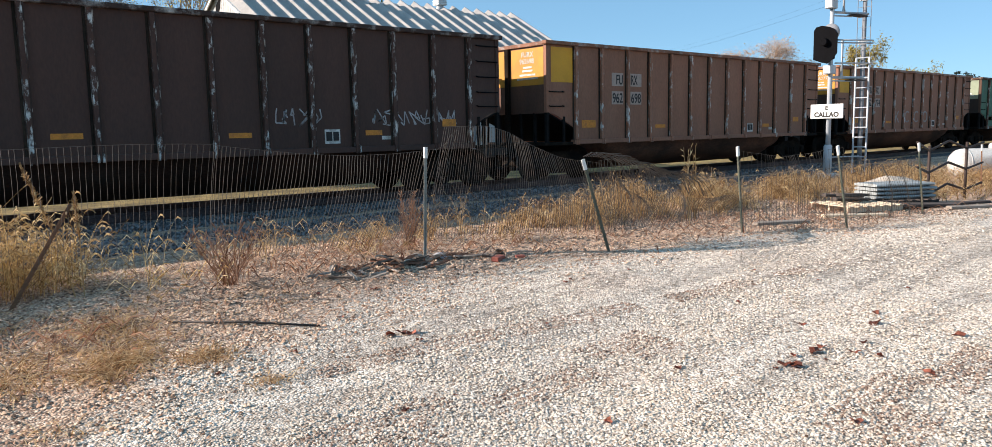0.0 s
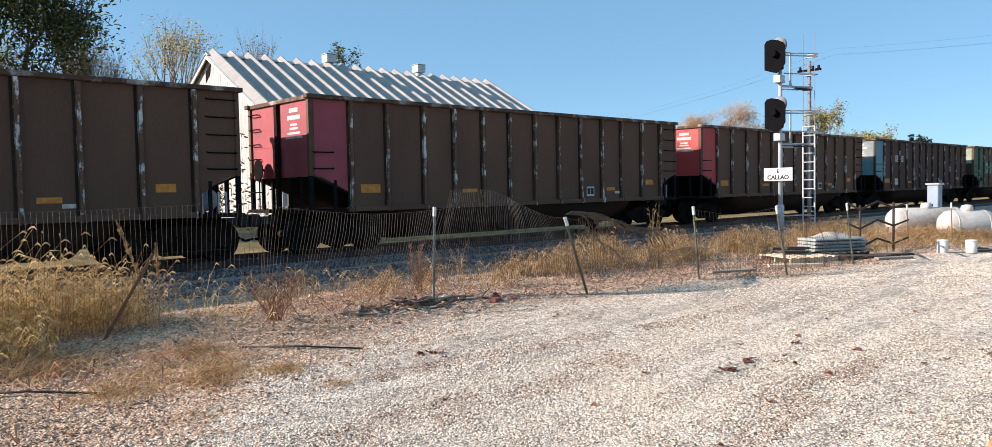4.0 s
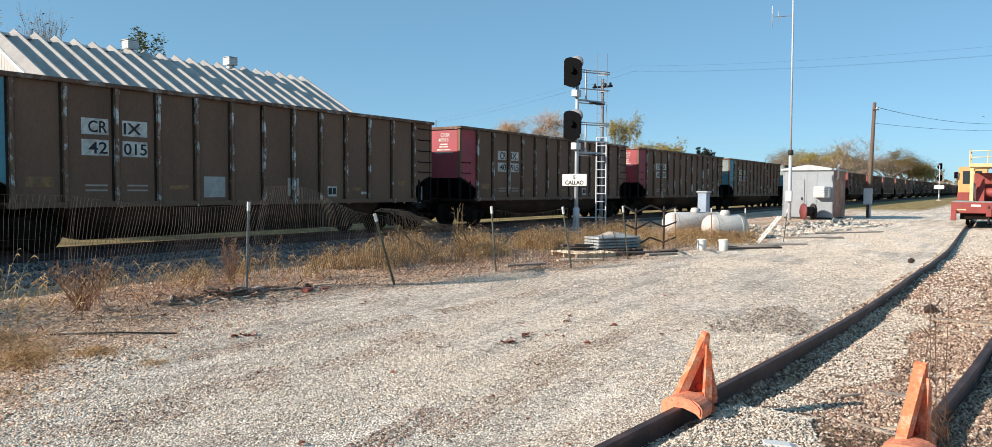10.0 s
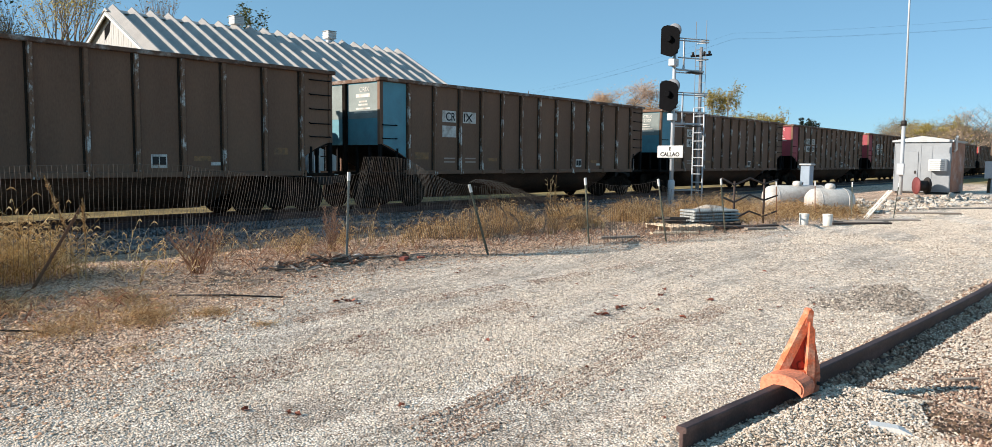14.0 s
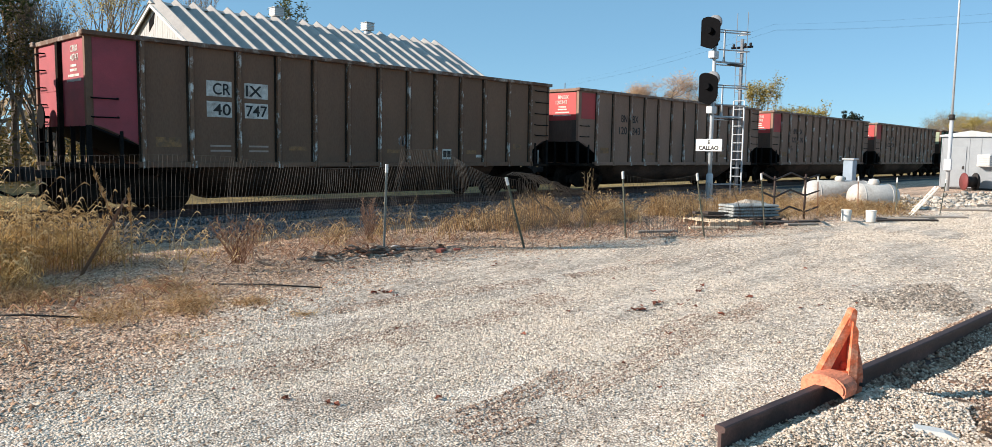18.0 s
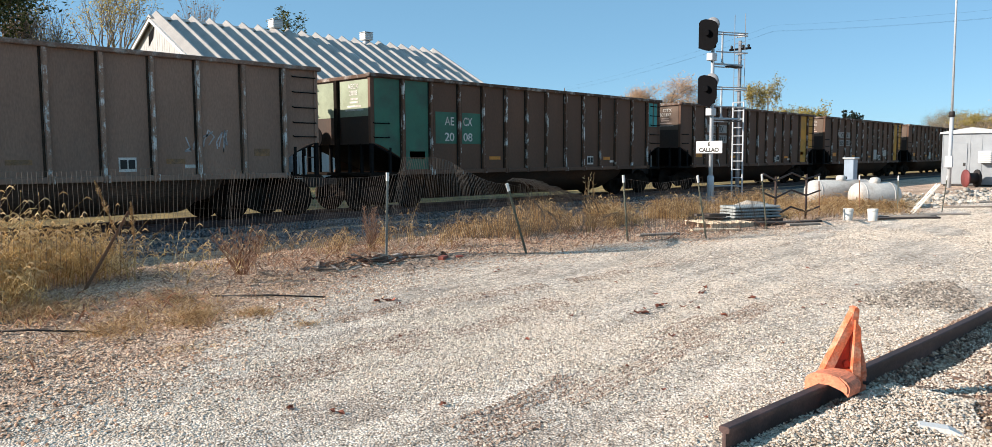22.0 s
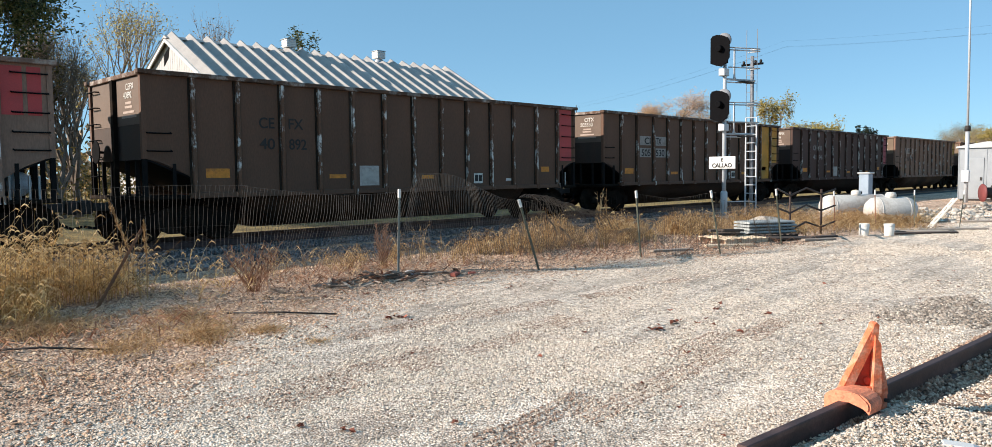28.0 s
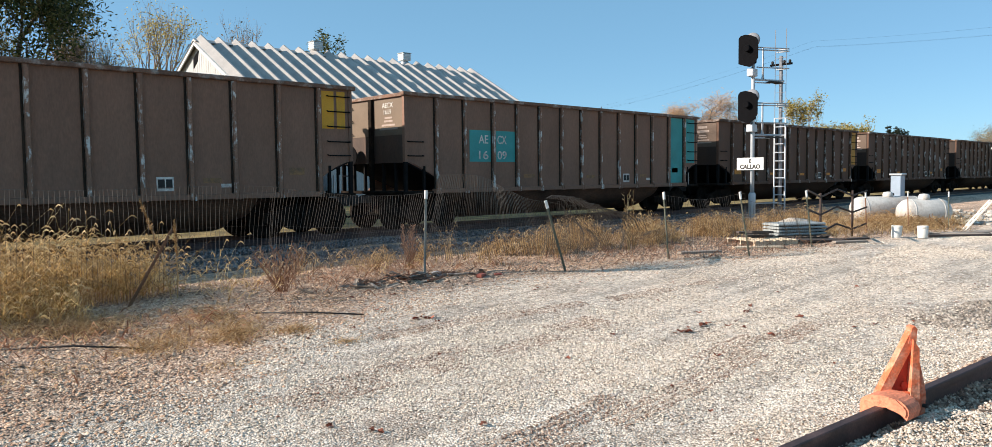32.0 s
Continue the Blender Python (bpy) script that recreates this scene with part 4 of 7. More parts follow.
P, R = spread(38000, 1.4, 24.0, 6.0, 12.2, 30, lambda x, y: random.random() < (0.30 + 0.9 * noise.noise((x * 1.1, y * 1.6, 11.0))) * smooth01((y - dirt_line(x) + 0.4) / 2.2))
scatter("leaf_litter", LITTER, P + np.array((0, 0, 0.006)), R.uniform(0.008, 0.026, len(P)), "dark crumbled leaf litter and bark along the verge", flat=0.28, seed=33)
P, R = spread(16000, 8.0, 18.0, 7.4, 10.6, 40, lambda x, y: random.random() < 0.75 * smooth01((y - dirt_line(x) - 0.1) / 0.7) * (0.6 + noise.noise((x * 1.3, y * 1.9, 17.0))))
scatter("dirty_gravel", stone_material("sooty_stone", [(0.0, (0.06, 0.048, 0.04)), (0.6, (0.20, 0.16, 0.13)), (1.0, (0.36, 0.30, 0.25))]), P, R.uniform(0.012, 0.028, len(P)), "sooty dark stone along the foot of the fence", seed=41)
P, R = spread(5200, 6.3, 8.6, 1.1, 2.7, 36, lambda x, y: on_siding(x, y) and random.random() < 1.2 * smooth01((0.9 + noise.noise((x * 1.4, y * 1.8, 3.0)) - math.hypot((x - 7.0) / 0.75, (y - 2.0) / 0.5)) / 0.6))
scatter("leaf_litter", LITTER, P + np.array((0, 0, 0.016)), R.uniform(0.008, 0.028, len(P)), "dark rotten wood crumbs between the siding rails", flat=0.5, seed=37)
P, R = spread(7000, 2.5, 18.0, 2.6, 9.0, 34, lambda x, y: not on_siding(x, y))
scatter("leaf_litter", LITTER, P + np.array((0, 0, 0.008)), R.uniform(0.005, 0.013, len(P)), "dark specks of leaf and bark over the lot", flat=0.35, seed=35)

wheel = []
for (xa, ya), (xb, yb) in (((3.6, 6.50), (8.0, 6.66)), ((3.6, 6.22), (8.0, 6.40)), ((3.9, 4.66), (9.5, 4.95)), ((4.2, 4.40), (9.5, 4.72)), ((5.5, 7.6), (11.5, 6.9))):
    for i in range(3200):
        u = random.random()
        off = random.choice((-0.11, -0.04, 0.04, 0.11)) + random.gauss(0, 0.015)
        x, y = xa + (xb - xa) * u, ya + (yb - ya) * u + off + 0.10 * math.sin(2.2 * u + ya)
        if noise.noise((x * 1.3, ya * 5, 0)) > -0.15:
            wheel.append((x, y, rough_ground(x, y)))
scatter("tyre_tracks", STONE_BED, np.array(wheel), np.random.RandomState(5).uniform(0.007, 0.015, len(wheel)), "darker stone turned up along old tyre tracks", seed=13)

# ---- main track ----
bm = bmesh.new()
prism(bm, [(16.2, -0.30), (17.1, -0.13), (20.5, -0.13), (21.2, -0.30), (21.2, -0.4), (16.2, -0.4)], "x", -150, 700)
BALLAST = material("grey_ballast", (0.125, 0.125, 0.13), 0.95, 0, 0.5, 14, 0.05, 22, second=(0.055, 0.055, 0.06), amount=0.5, second_scale=20)
thing("track_bed", Matrix(), "grey crushed ballast bed under the main track", "track bed", kind="structure", bm=bm, material=BALLAST)


def bed_z(x, y):
    return -0.13 - 0.17 * smooth01((17.1 - y) / 0.9) if y < 17.3 else -0.13


r = np.random.RandomState(21)
q = np.stack((r.uniform(1, 34, 26000), r.uniform(14.2, 18.2, 26000)), 1)
P = np.array([(a, b, bed_z(a, b) if b > 16.2 else ground_z(a, b)) for a, b in q])
scatter("track_ballast", STONE_GREY, P, r.uniform(0.025, 0.05, len(P)), "loose grey ballast along the main track", flat=0.8, seed=8, whole=True)


def rail_profile(h):
    return [(-0.07, 0), (0.07, 0), (0.07, 0.015), (0.012, 0.03), (0.012, h - 0.045), (0.036, h - 0.035), (0.036, h - 0.006), (0.028, h), (-0.028, h), (-0.036, h - 0.006), (-0.036, h - 0.035), (-0.012, h - 0.045), (-0.012, 0.03), (-0.07, 0.015)]


def rail_along(bm, pts, h):
    """A rail of the usual section whose head runs through pts."""
    prof = rail_profile(h)
    rings = []
    for i, p in enumerate(pts):
        a, b = Vector(pts[max(0, i - 1)]), Vector(pts[min(len(pts) - 1, i + 1)])
        d = (b - a).normalized()
        side = Vector((-d.y, d.x, 0)).normalized()
        rings.append([bm.verts.new(Vector(p) + side * u + Vector((0, 0, w - h))) for u, w in prof])
    n = len(prof)
    for a, b in zip(rings, rings[1:]):
        for i in range(n):
            bm.faces.new((a[i], a[(i + 1) % n], b[(i + 1) % n], b[i]))
    bm.faces.new(rings[0]), bm.faces.new(rings[-1][::-1])
    return bm


WOOD_TIE = material("weathered_tie", (0.40, 0.31, 0.23), 0.95, 0, 0.3, 3, 0.006, 30, second=(0.20, 0.135, 0.095), amount=0.42, stretch=(1, 0.15, 1))
track = thing("main_track", Matrix(), "main line of two steel rails on timber ties in grey ballast", "railway track", kind="structure")
for y in (TRACK_Y - 0.753, TRACK_Y + 0.753):
    part("rail", rail_along(bmesh.new(), [(-150, y, RAIL_Z), (0, y, RAIL_Z), (100, y, RAIL_Z), (700, y, RAIL_Z)], 0.17), RAIL_TOP, track)
tie = mesh(box(bmesh.new(), -0.115, 0.115, -1.3, 1.3, -0.30, -0.107, bevel=0.01), WOOD_TIE)
for i in range(170):
    at_place(part("tie", tie, None, track), -8 + 0.52 * i, TRACK_Y, 0)

# ---- siding ----
siding = thing("siding_track", Matrix(), "old rusty siding with buried timber ties ending in the gravel lot", "railway track", kind="structure")


def siding_top(x, y):
    return ground_z(x, y) + 0.115 + 0.048 * (1 - smooth01((x - 8.5) / 4.0))


def siding_point(x, off):
    d = Vector((1, (siding_left(x + 0.5) - siding_left(x - 0.5)), 0)).normalized()
    p = Vector((x, siding_left(x), 0)) + Vector((d.y, -d.x, 0)) * off
    return Vector((p.x, p.y, siding_top(p.x, p.y)))


for off, start in ((0.0, 5.15), (1.54, 5.5)):
    part("rail", rail_along(bmesh.new(), [siding_point(x, off) for x in [start] + [float(v) for v in np.arange(6, 70, 0.7)]], 0.20), RAIL_TOP, siding, "rust-brown rail")
for i in range(2, 14):
    x = 5.74 + 0.565 * i + (0.3 if i == 3 else 0.0)
    p, q = siding_point(x, 0.06), siding_point(x, 1.86)
    m = Matrix.Translation(Vector(((p.x + q.x) / 2, (p.y + q.y) / 2, rough_ground((p.x + q.x) / 2, (p.y + q.y) / 2) + 0.004 + 0.010 * math.sin(i * 2.3) - (0.03 if i in (4, 6, 8) else 0.0)))) @ Matrix.Rotation(math.atan2(q.y - p.y, q.x - p.x) + 0.02 * math.sin(i), 4, "Z")
    ob = part("tie", once("siding_tie", WOOD_TIE, lambda bm: box(bm, -0.9, 0.9, -0.11, 0.11, -0.15, 0.0, bevel=0.012)), None, siding)
    ob.matrix_basis = m

ORANGE = material("orange_cast_iron", (0.64, 0.15, 0.062), 0.75, 0, 0.25, 14, 0.004, 60, second=(0.66, 0.29, 0.18), amount=0.45, soft=0.06, second_scale=11)
ORANGE_WORN = material("worn_orange_cast_iron", (0.66, 0.225, 0.125), 0.8, 0, 0.25, 14, 0.005, 60, second=(0.34, 0.105, 0.055), amount=0.36, soft=0.05, second_scale=20)
WEB_RED = material("red_shaded_web", (0.42, 0.03, 0.01), 0.65, 0, 0.15, 12)


def wheel_stop(x, off, yaw):
    """A cast stop clamped on the rail head: a saddle, a sloping front leg, an upright back leg and a web."""
    p = siding_point(x, off)
    d = siding_point(x + 0.3, off) - siding_point(x - 0.3, off)
    ob = thing("wheel_stop", Matrix.Translation(p) @ Matrix.Rotation(math.atan2(d.y, d.x), 4, "Z") @ Matrix.Diagonal((1.10, 1.10, 1.05, 1)), "chipped orange cast-iron wheel stop clamped on the siding rail", "wheel stop", "wheel stops")
    bm = bmesh.new()
    dome = [(-0.025 + 0.152 * math.cos(a), -0.012 + 0.090 * math.sin(a) ** 0.8) for a in np.linspace(math.pi, 0.0, 13)]
    prism(bm, [(-0.165, -0.06)] + dome + [(0.126, -0.07), (0.110, -0.13), (0.085, -0.13), (0.08, -0.03), (0.04, 0.003), (-0.04, 0.003), (-0.12, -0.005)], "x", -0.25, -0.06)
    bmesh.ops.bevel(bm, geom=[e for e in bm.edges if abs(e.verts[0].co.x - e.verts[1].co.x) < 1e-6], offset=0.012, segments=2, affect="EDGES")
    part("saddle", bm, ORANGE_WORN, ob, "paler worn saddle")
    turn = Matrix.Rotation(radians(yaw), 4, "Z") @ Matrix.Diagonal((0.85, 1.0, 1.0, 1))

    def upper(name, bm, mat, label=""):
        bmesh.ops.transform(bm, matrix=turn, verts=bm.verts)
        return part(name, bm, mat, ob, label)

    # a cast frame: sloping flange, upright flange, sunk web
    upper("sloping_flange", prism(bmesh.new(), [(-0.165, 0.04), (-0.085, 0.04), (0.088, 0.36), (0.075, 0.47)], "y", -0.032, 0.032), ORANGE)
    upper("upright_flange", prism(bmesh.new(), [(0.070, 0.0), (0.14, 0.0), (0.13, 0.36), (0.085, 0.42)], "y", -0.055, 0.055), ORANGE)
    upper("foot_flange", box(bmesh.new(), -0.14, 0.10, -0.045, 0.045, 0.02, 0.06, bevel=0.008), ORANGE)
    # the recess's shade is put into the deeper red of the web
    upper("web", prism(bmesh.new(), [(-0.11, 0.05), (0.09, 0.05), (0.085, 0.40)], "y", -0.004, 0.012), WEB_RED, "darker red sunk web")
    # short rod added where the web has a hole
    upper("boss", rod(bmesh.new(), (0.045, -0.02, 0.10), (0.045, 0.03, 0.10), 0.026, n=10), WEB_RED, "dark red knob in place of a hole in the web")
    upper("tip", prism(bmesh.new(), [(0.055, 0.39), (0.115, 0.36), (0.125, 0.49), (0.105, 0.51), (0.085, 0.50)], "y", -0.035, 0.035), ORANGE)
    upper("back_rib", prism(bmesh.new(), [(0.15, 0.0), (0.215, 0.0), (0.20, 0.10), (0.145, 0.30)], "y", -0.02, 0.02), ORANGE)
    part("clamp", box(bmesh.new(), 0.10, 0.20, -0.10, -0.05, -0.12, 0.05, bevel=0.01), ORANGE, ob)
    part("clamp", box(bmesh.new(), 0.10, 0.20, 0.05, 0.10, -0.12, 0.05, bevel=0.01), ORANGE, ob)
    part("bolt", rod(bmesh.new(), (0.15, -0.13, -0.05), (0.15, 0.13, -0.05), 0.014, n=8), STEEL_DARK, ob)
    return ob


wheel_stop(6.72, 0.0, -38), wheel_stop(6.60, 1.55, -16)

# ---- warehouse ----
ROOF = material("galvanised_roofing", (0.45, 0.42, 0.39), 0.65, 0.0, 0.12, 1.5, 0.0, 20, second=(0.35, 0.33, 0.315), amount=0.4)
BOARD = material("white_weathered_boards", (0.47, 0.465, 0.455), 0.85, 0, 0.14, 3, 0.002, 20, second=(0.33, 0.32, 0.31), amount=0.36, stretch=(3, 3, 0.25))
WX0, WX1, WY, RIDGE, HALF, SLOPE = 19.6, 40.6, 45.0, 9.45, 8.2, 0.56
warehouse = thing("warehouse", Matrix(), "long white board warehouse with ribbed metal roof and two vents", "building")
EAVE = RIDGE - SLOPE * HALF
for s, name in ((-1, "front"), (1, "back")):
    bm = bmesh.new()
    w = 1.045
    cols = []
    x = WX0 - 0.35
    while x < WX1 + 0.2:
        cols += [(x, 0.0), (x + 0.08 * w, 0.0), (x + 0.46 * w, 0.47), (x + 0.54 * w, 0.47), (x + 0.97 * w, 0.02)]
        x += w
    top, low = [], []
    for x, h in cols:
        top.append(bm.verts.new((x, WY, RIDGE + h * 0.9)))
        low.append(bm.verts.new((x, WY + s * (HALF + 0.5), EAVE - 0.28 + h * 0.9)))
    for i in range(len(cols) - 1):
        bm.faces.new((top[i], top[i + 1], low[i + 1], low[i]))
    part("roof", bm, ROOF, warehouse, "ribbed galvanised roof slope")
part("ridge_cap", prism(bmesh.new(), [(WY - 0.35, RIDGE - 0.05), (WY, RIDGE + 0.16), (WY + 0.35, RIDGE - 0.05)], "x", WX0 - 0.3, WX1 + 0.2), ROOF, warehouse)
for s in (-1, 1):
    part("side_wall", box(bmesh.new(), WX0, WX1, *sorted((WY + s * HALF, WY + s * (HALF - 0.15))), -0.2, EAVE - 0.05), BOARD, warehouse)
y = WY - HALF
while y < WY + HALF - 0.01:
    y1 = min(y + 0.30, WY + HALF)
    for xa, xb in ((WX0 - 0.03, WX0 + 0.05), (WX1 - 0.05, WX1 + 0.03)):
        h0, h1 = (RIDGE - SLOPE * abs(v - WY) - 0.12 for v in (y, y1))
        bm = bmesh.new()
        prism(bm, [(y + 0.012, -0.2), (y1 - 0.012, -0.2), (y1 - 0.012, h1), (y + 0.012, h0)], "x", xa, xb)
        part("board", bm, BOARD, warehouse)
    y = y1
for xa in (WX0 + 0.05, WX1 - 0.12):
    part("end_wall", prism(bmesh.new(), [(WY - HALF + 0.15, -0.2), (WY + HALF - 0.15, -0.2), (WY + HALF - 0.15, EAVE - 0.15), (WY, RIDGE - 0.2), (WY - HALF + 0.15, EAVE - 0.15)], "x", xa, xa + 0.06), BOARD, warehouse)
for s in (-1, 1):
    bm = bmesh.new()
    prism(bm, [(WY, RIDGE + 0.02), (WY, RIDGE - 0.22), (WY + s * (HALF + 0.4), EAVE - 0.45), (WY + s * (HALF + 0.4), EAVE - 0.20)], "x", WX0 - 0.30, WX0 - 0.22)
    part("barge_board", bm, WHITE, warehouse)
part("gable_opening", prism(bmesh.new(), [(WY - 0.1, RIDGE - 0.45), (WY + 0.7, RIDGE - 0.9), (WY + 0.7, RIDGE - 1.5), (WY + 0.1, RIDGE - 1.1)], "x", WX0 - 0.05, WX0 - 0.035), BLACK, warehouse, "dark gap under the ridge")
for x in (27.2, 34.3):
    vent = part("roof_vent", lathe(bmesh.new(), [(0.28, -0.3), (0.28, 0.02), (0.22, 0.10), (0.22, 0.16)], 14, "z", (x, WY - 0.1, RIDGE + 0.15)), SILVER, warehouse, "white roof vent")
    part("housing", box(bmesh.new(), x - 0.33, x + 0.33, WY - 0.43, WY + 0.23, RIDGE + 0.30, RIDGE + 0.80, bevel=0.03), WHITE, vent)
    part("cap", box(bmesh.new(), x - 0.37, x + 0.37, WY - 0.47, WY + 0.27, RIDGE + 0.805, RIDGE + 0.86, bevel=0.02), GALV, vent)
    for i in range(4):
        part("louvre", box(bmesh.new(), x - 0.35, x + 0.35, WY - 0.45, WY + 0.25, RIDGE + 0.36 + 0.11 * i, RIDGE + 0.39 + 0.11 * i), GALV, vent)
hut = thing("white_hut", pose(6.0, 28.6, ground_z(6, 28.6)), "small white painted hut behind the railway", "hut")
part("wall_box", box(bmesh.new(), -0.75, 0.75, -0.7, 0.7, 0, 2.2, bevel=0.02), WHITE, hut)
part("roof", prism(bmesh.new(), [(-0.85, 2.2), (0.85, 2.2), (0.85, 2.3), (0, 2.5), (-0.85, 2.3)], "y", -0.8, 0.8), GALV, hut)
part("door", box(bmesh.new(), -0.35, 0.35, -0.73, -0.69, 0.1, 1.95), SILVER, hut)

# ---- block signal ----
STEEL_GREY = material("grey_shell", (0.22, 0.23, 0.25), 0.7)


def signal_mast(x, y, z0, label, heads, sign, ladder=True, back=False):
    sg = thing("block_signal", pose(x, y, z0, 0, 0, 180 if back else 0), label, "railway signal", "block signals")
    part("base", box(bmesh.new(), -0.30, 0.30, -0.30, 0.30, -0.25, 0.14, bevel=0.03), material("concrete_foot", (0.45, 0.44, 0.42), 0.9), sg)
    part("junction_box", lathe(bmesh.new(), [(0.12, 0.14), (0.12, 0.95), (0.09, 1.0)], 12), SILVER, sg)
    part("mast", rod(bmesh.new(), (0, 0, 0.2), (0, 0, heads[0] + 0.2), 0.075, 0.06, 12), SILVER, sg)
    for z in heads:
        outline = [(0.36, 0.42), (0.29, 0.51), (0.12, 0.54), (-0.10, 0.49), (-0.26, 0.41), (-0.35, 0.27), (-0.35, -0.28), (-0.22, -0.46), (-0.06, -0.57), (0.12, -0.52), (0.36, -0.43)]
        head = part("signal_head", prism(bmesh.new(), [(a, z + b) for a, b in outline], "x", -0.36, -0.33), BLACK, sg, "black backing plate with hooded lamps")
        part("backing", lathe(bmesh.new(), [(0.02, -0.32), (0.25, -0.32), (0.25, -0.25), (0.02, -0.20)], 20, "x", (0, -0.12, z + 0.33)), STEEL_GREY, head, "grey rear shell")
        part("hood", lathe(bmesh.new(), [(0.09, -0.50), (0.105, -0.49), (0.12, -0.37), (0.09, -0.36)], 14, "x", (0, 0, z + 0.05)), BLACK, head)
        part("lamp_case", box(bmesh.new(), -0.30, -0.06, -0.17, 0.17, z - 0.44, z + 0.44, bevel=0.03), BLACK, head)
        part("bracket", box(bmesh.new(), -0.24, 0.10, -0.12, 0.12, z - 0.86, z - 0.60, bevel=0.02), SILVER, sg)
    if sign:
        board = part("name_board", box(bmesh.new(), -0.16, -0.13, -0.50, 0.50, 1.78, 2.21, bevel=0.012), WHITE, sg, "white board with black letters")
        for text, size, z in (("E", 0.17, 2.04), ("CALLAO", 0.195, 1.835)):
            t = part("letters", lettering(text, size, HUE["black"], "CENTER", 0.04), None, board)
            at_place(t, -0.163, 0, z, -90)
    if ladder:
        lx, ly = 1.25, -0.38
        for dy in (-0.2, 0.2):
            part("ladder_rail", box(bmesh.new(), lx - 0.025, lx + 0.025, ly + dy - 0.020, ly + dy + 0.020, 0.0, heads[1] - 0.35), SILVER, sg)
            part("ladder_rail", rod(bmesh.new(), (lx, ly + dy, heads[1] - 0.4), (lx, ly + dy, heads[0] + 0.85), 0.011, n=6), STEEL_GREY, sg, "thin upper ladder rail")
        n = int((heads[0] + 0.1) / 0.3)
        rung = mesh(rod(bmesh.new(), (0, -0.2, 0), (0, 0.2, 0), 0.018, n=6), SILVER)
        thin_rung = mesh(rod(bmesh.new(), (0, -0.2, 0), (0, 0.2, 0), 0.007, n=5), STEEL_GREY)
        for i in range(2, n + 1):
            at_place(part("rung", rung if 0.3 * i < heads[1] - 0.35 else thin_rung, None, sg), lx, ly, 0.3 * i)
        for z in (heads[0] - 0.95, heads[1] - 0.95):
            plat = part("platform", rod(bmesh.new(), (0.05, 0.0, z), (lx + 0.12, ly - 0.06, z), 0.038, n=8), SILVER, sg, "silver bracket bar")
            part("grating", box(bmesh.new(), 0.45, lx - 0.05, ly - 0.14, ly + 0.14, z - 0.10, z - 0.07), STEEL_DARK, plat)
            part("brace", rod(bmesh.new(), (0.05, 0.0, z - 0.10), (0.75, -0.24, z - 0.10), 0.022, n=6), SILVER, plat)
            part("stanchion", rod(bmesh.new(), (0.42, -0.14, z), (0.42, -0.14, z + 1.08), 0.034, n=8), SILVER, plat)
            part("gusset", prism(bmesh.new(), [(0.32, z), (0.52, z), (0.45, z + 0.14), (0.39, z + 0.14)], "y", -0.16, -0.12), SILVER, plat)
            for h in (0.42, 1.02, 1.10):
                part("handrail", tube(bmesh.new(), [(0.16, -0.05, z + h), (lx + 0.1, ly - 0.25, z + h), (lx + 0.1, ly + 0.2, z + h)], 0.022, 6), SILVER, plat)
        part("stay", rod(bmesh.new(), (0.1, 0, 0.62), (lx, ly, 0.62), 0.02, n=6), SILVER, sg)
        part("cable_post", rod(bmesh.new(), (1.45, -0.30, 0.0), (1.45, -0.30, heads[0] - 0.05), 0.075, 0.065, n=8), STEEL_GREY, sg)
        part("crossarm", box(bmesh.new(), 1.41, 1.49, -0.70, 0.10, heads[0] - 0.38, heads[0] - 0.31), BLACK, sg, "dark crossarm")
        for dy in (-0.62, -0.42, 0.02):
            part("insulator", lathe(bmesh.new(), [(0.03, 0), (0.05, 0.03), (0.05, 0.08), (0.025, 0.11)], 8, "z", (1.45, dy, heads[0] - 0.31)), STEEL_DARK, sg)
    return sg


signal_mast(25.75, 14.0, ground_z(25.8, 14), "silver two-head block signal with ladder and white name board", (5.85, 3.95), True)
far = signal_mast(145, 10.3, 0, "distant silver two-head railway block signal seen from behind", (5.6, 3.7), False, ladder=False, back=True)
part("number_board", box(bmesh.new(), 0.14, 0.17, -0.7, 0.7, 1.9, 2.5), WHITE, far)

# ---- equipment hut, mast, poles ----
shed = thing("equipment_hut", pose(44.0, 8.5, 0), "grey metal railway equipment hut with a wall air conditioner", "hut")
HUT = material("silver_hut_panel", (0.30, 0.325, 0.35), 0.45, 0.35, 0.1, 2)
part("wall_box", box(bmesh.new(), 0, 3.4, 0, 2.55, 0.08, 2.58, bevel=0.01), HUT, shed)
part("skid", box(bmesh.new(), -0.03, 3.43, 0.1, 2.45, -0.05, 0.10), STEEL_DARK, shed)
part("roof", prism(bmesh.new(), [(-0.10, 2.58), (2.65, 2.58), (2.65, 2.66), (1.27, 2.88), (-0.10, 2.66)], "x", -0.12, 3.5), GALV, shed)
door = part("door", box(bmesh.new(), -0.03, 0.0, 1.45, 2.30, 0.15, 2.10, bevel=0.005), HUT, shed)
part("handle", box(bmesh.new(), -0.06, -0.03, 1.52, 1.60, 1.0, 1.15), STEEL_DARK, door)
ac = part("air_conditioner", box(bmesh.new(), -0.45, 0.0, 0.15, 0.90, 1.15, 1.72, bevel=0.015), WHITE, shed, "white wall air conditioner")
for i in range(5):
    part("grille_slat", box(bmesh.new(), -0.465, -0.45, 0.20, 0.85, 1.21 + 0.095 * i, 1.26 + 0.095 * i), GALV, ac)
for yy in (0.02, 0.85, 1.35, 2.53):
    part("seam", box(bmesh.new(), -0.015, 0.0, yy - 0.02, yy + 0.02, 0.1, 2.55), HUT, shed)
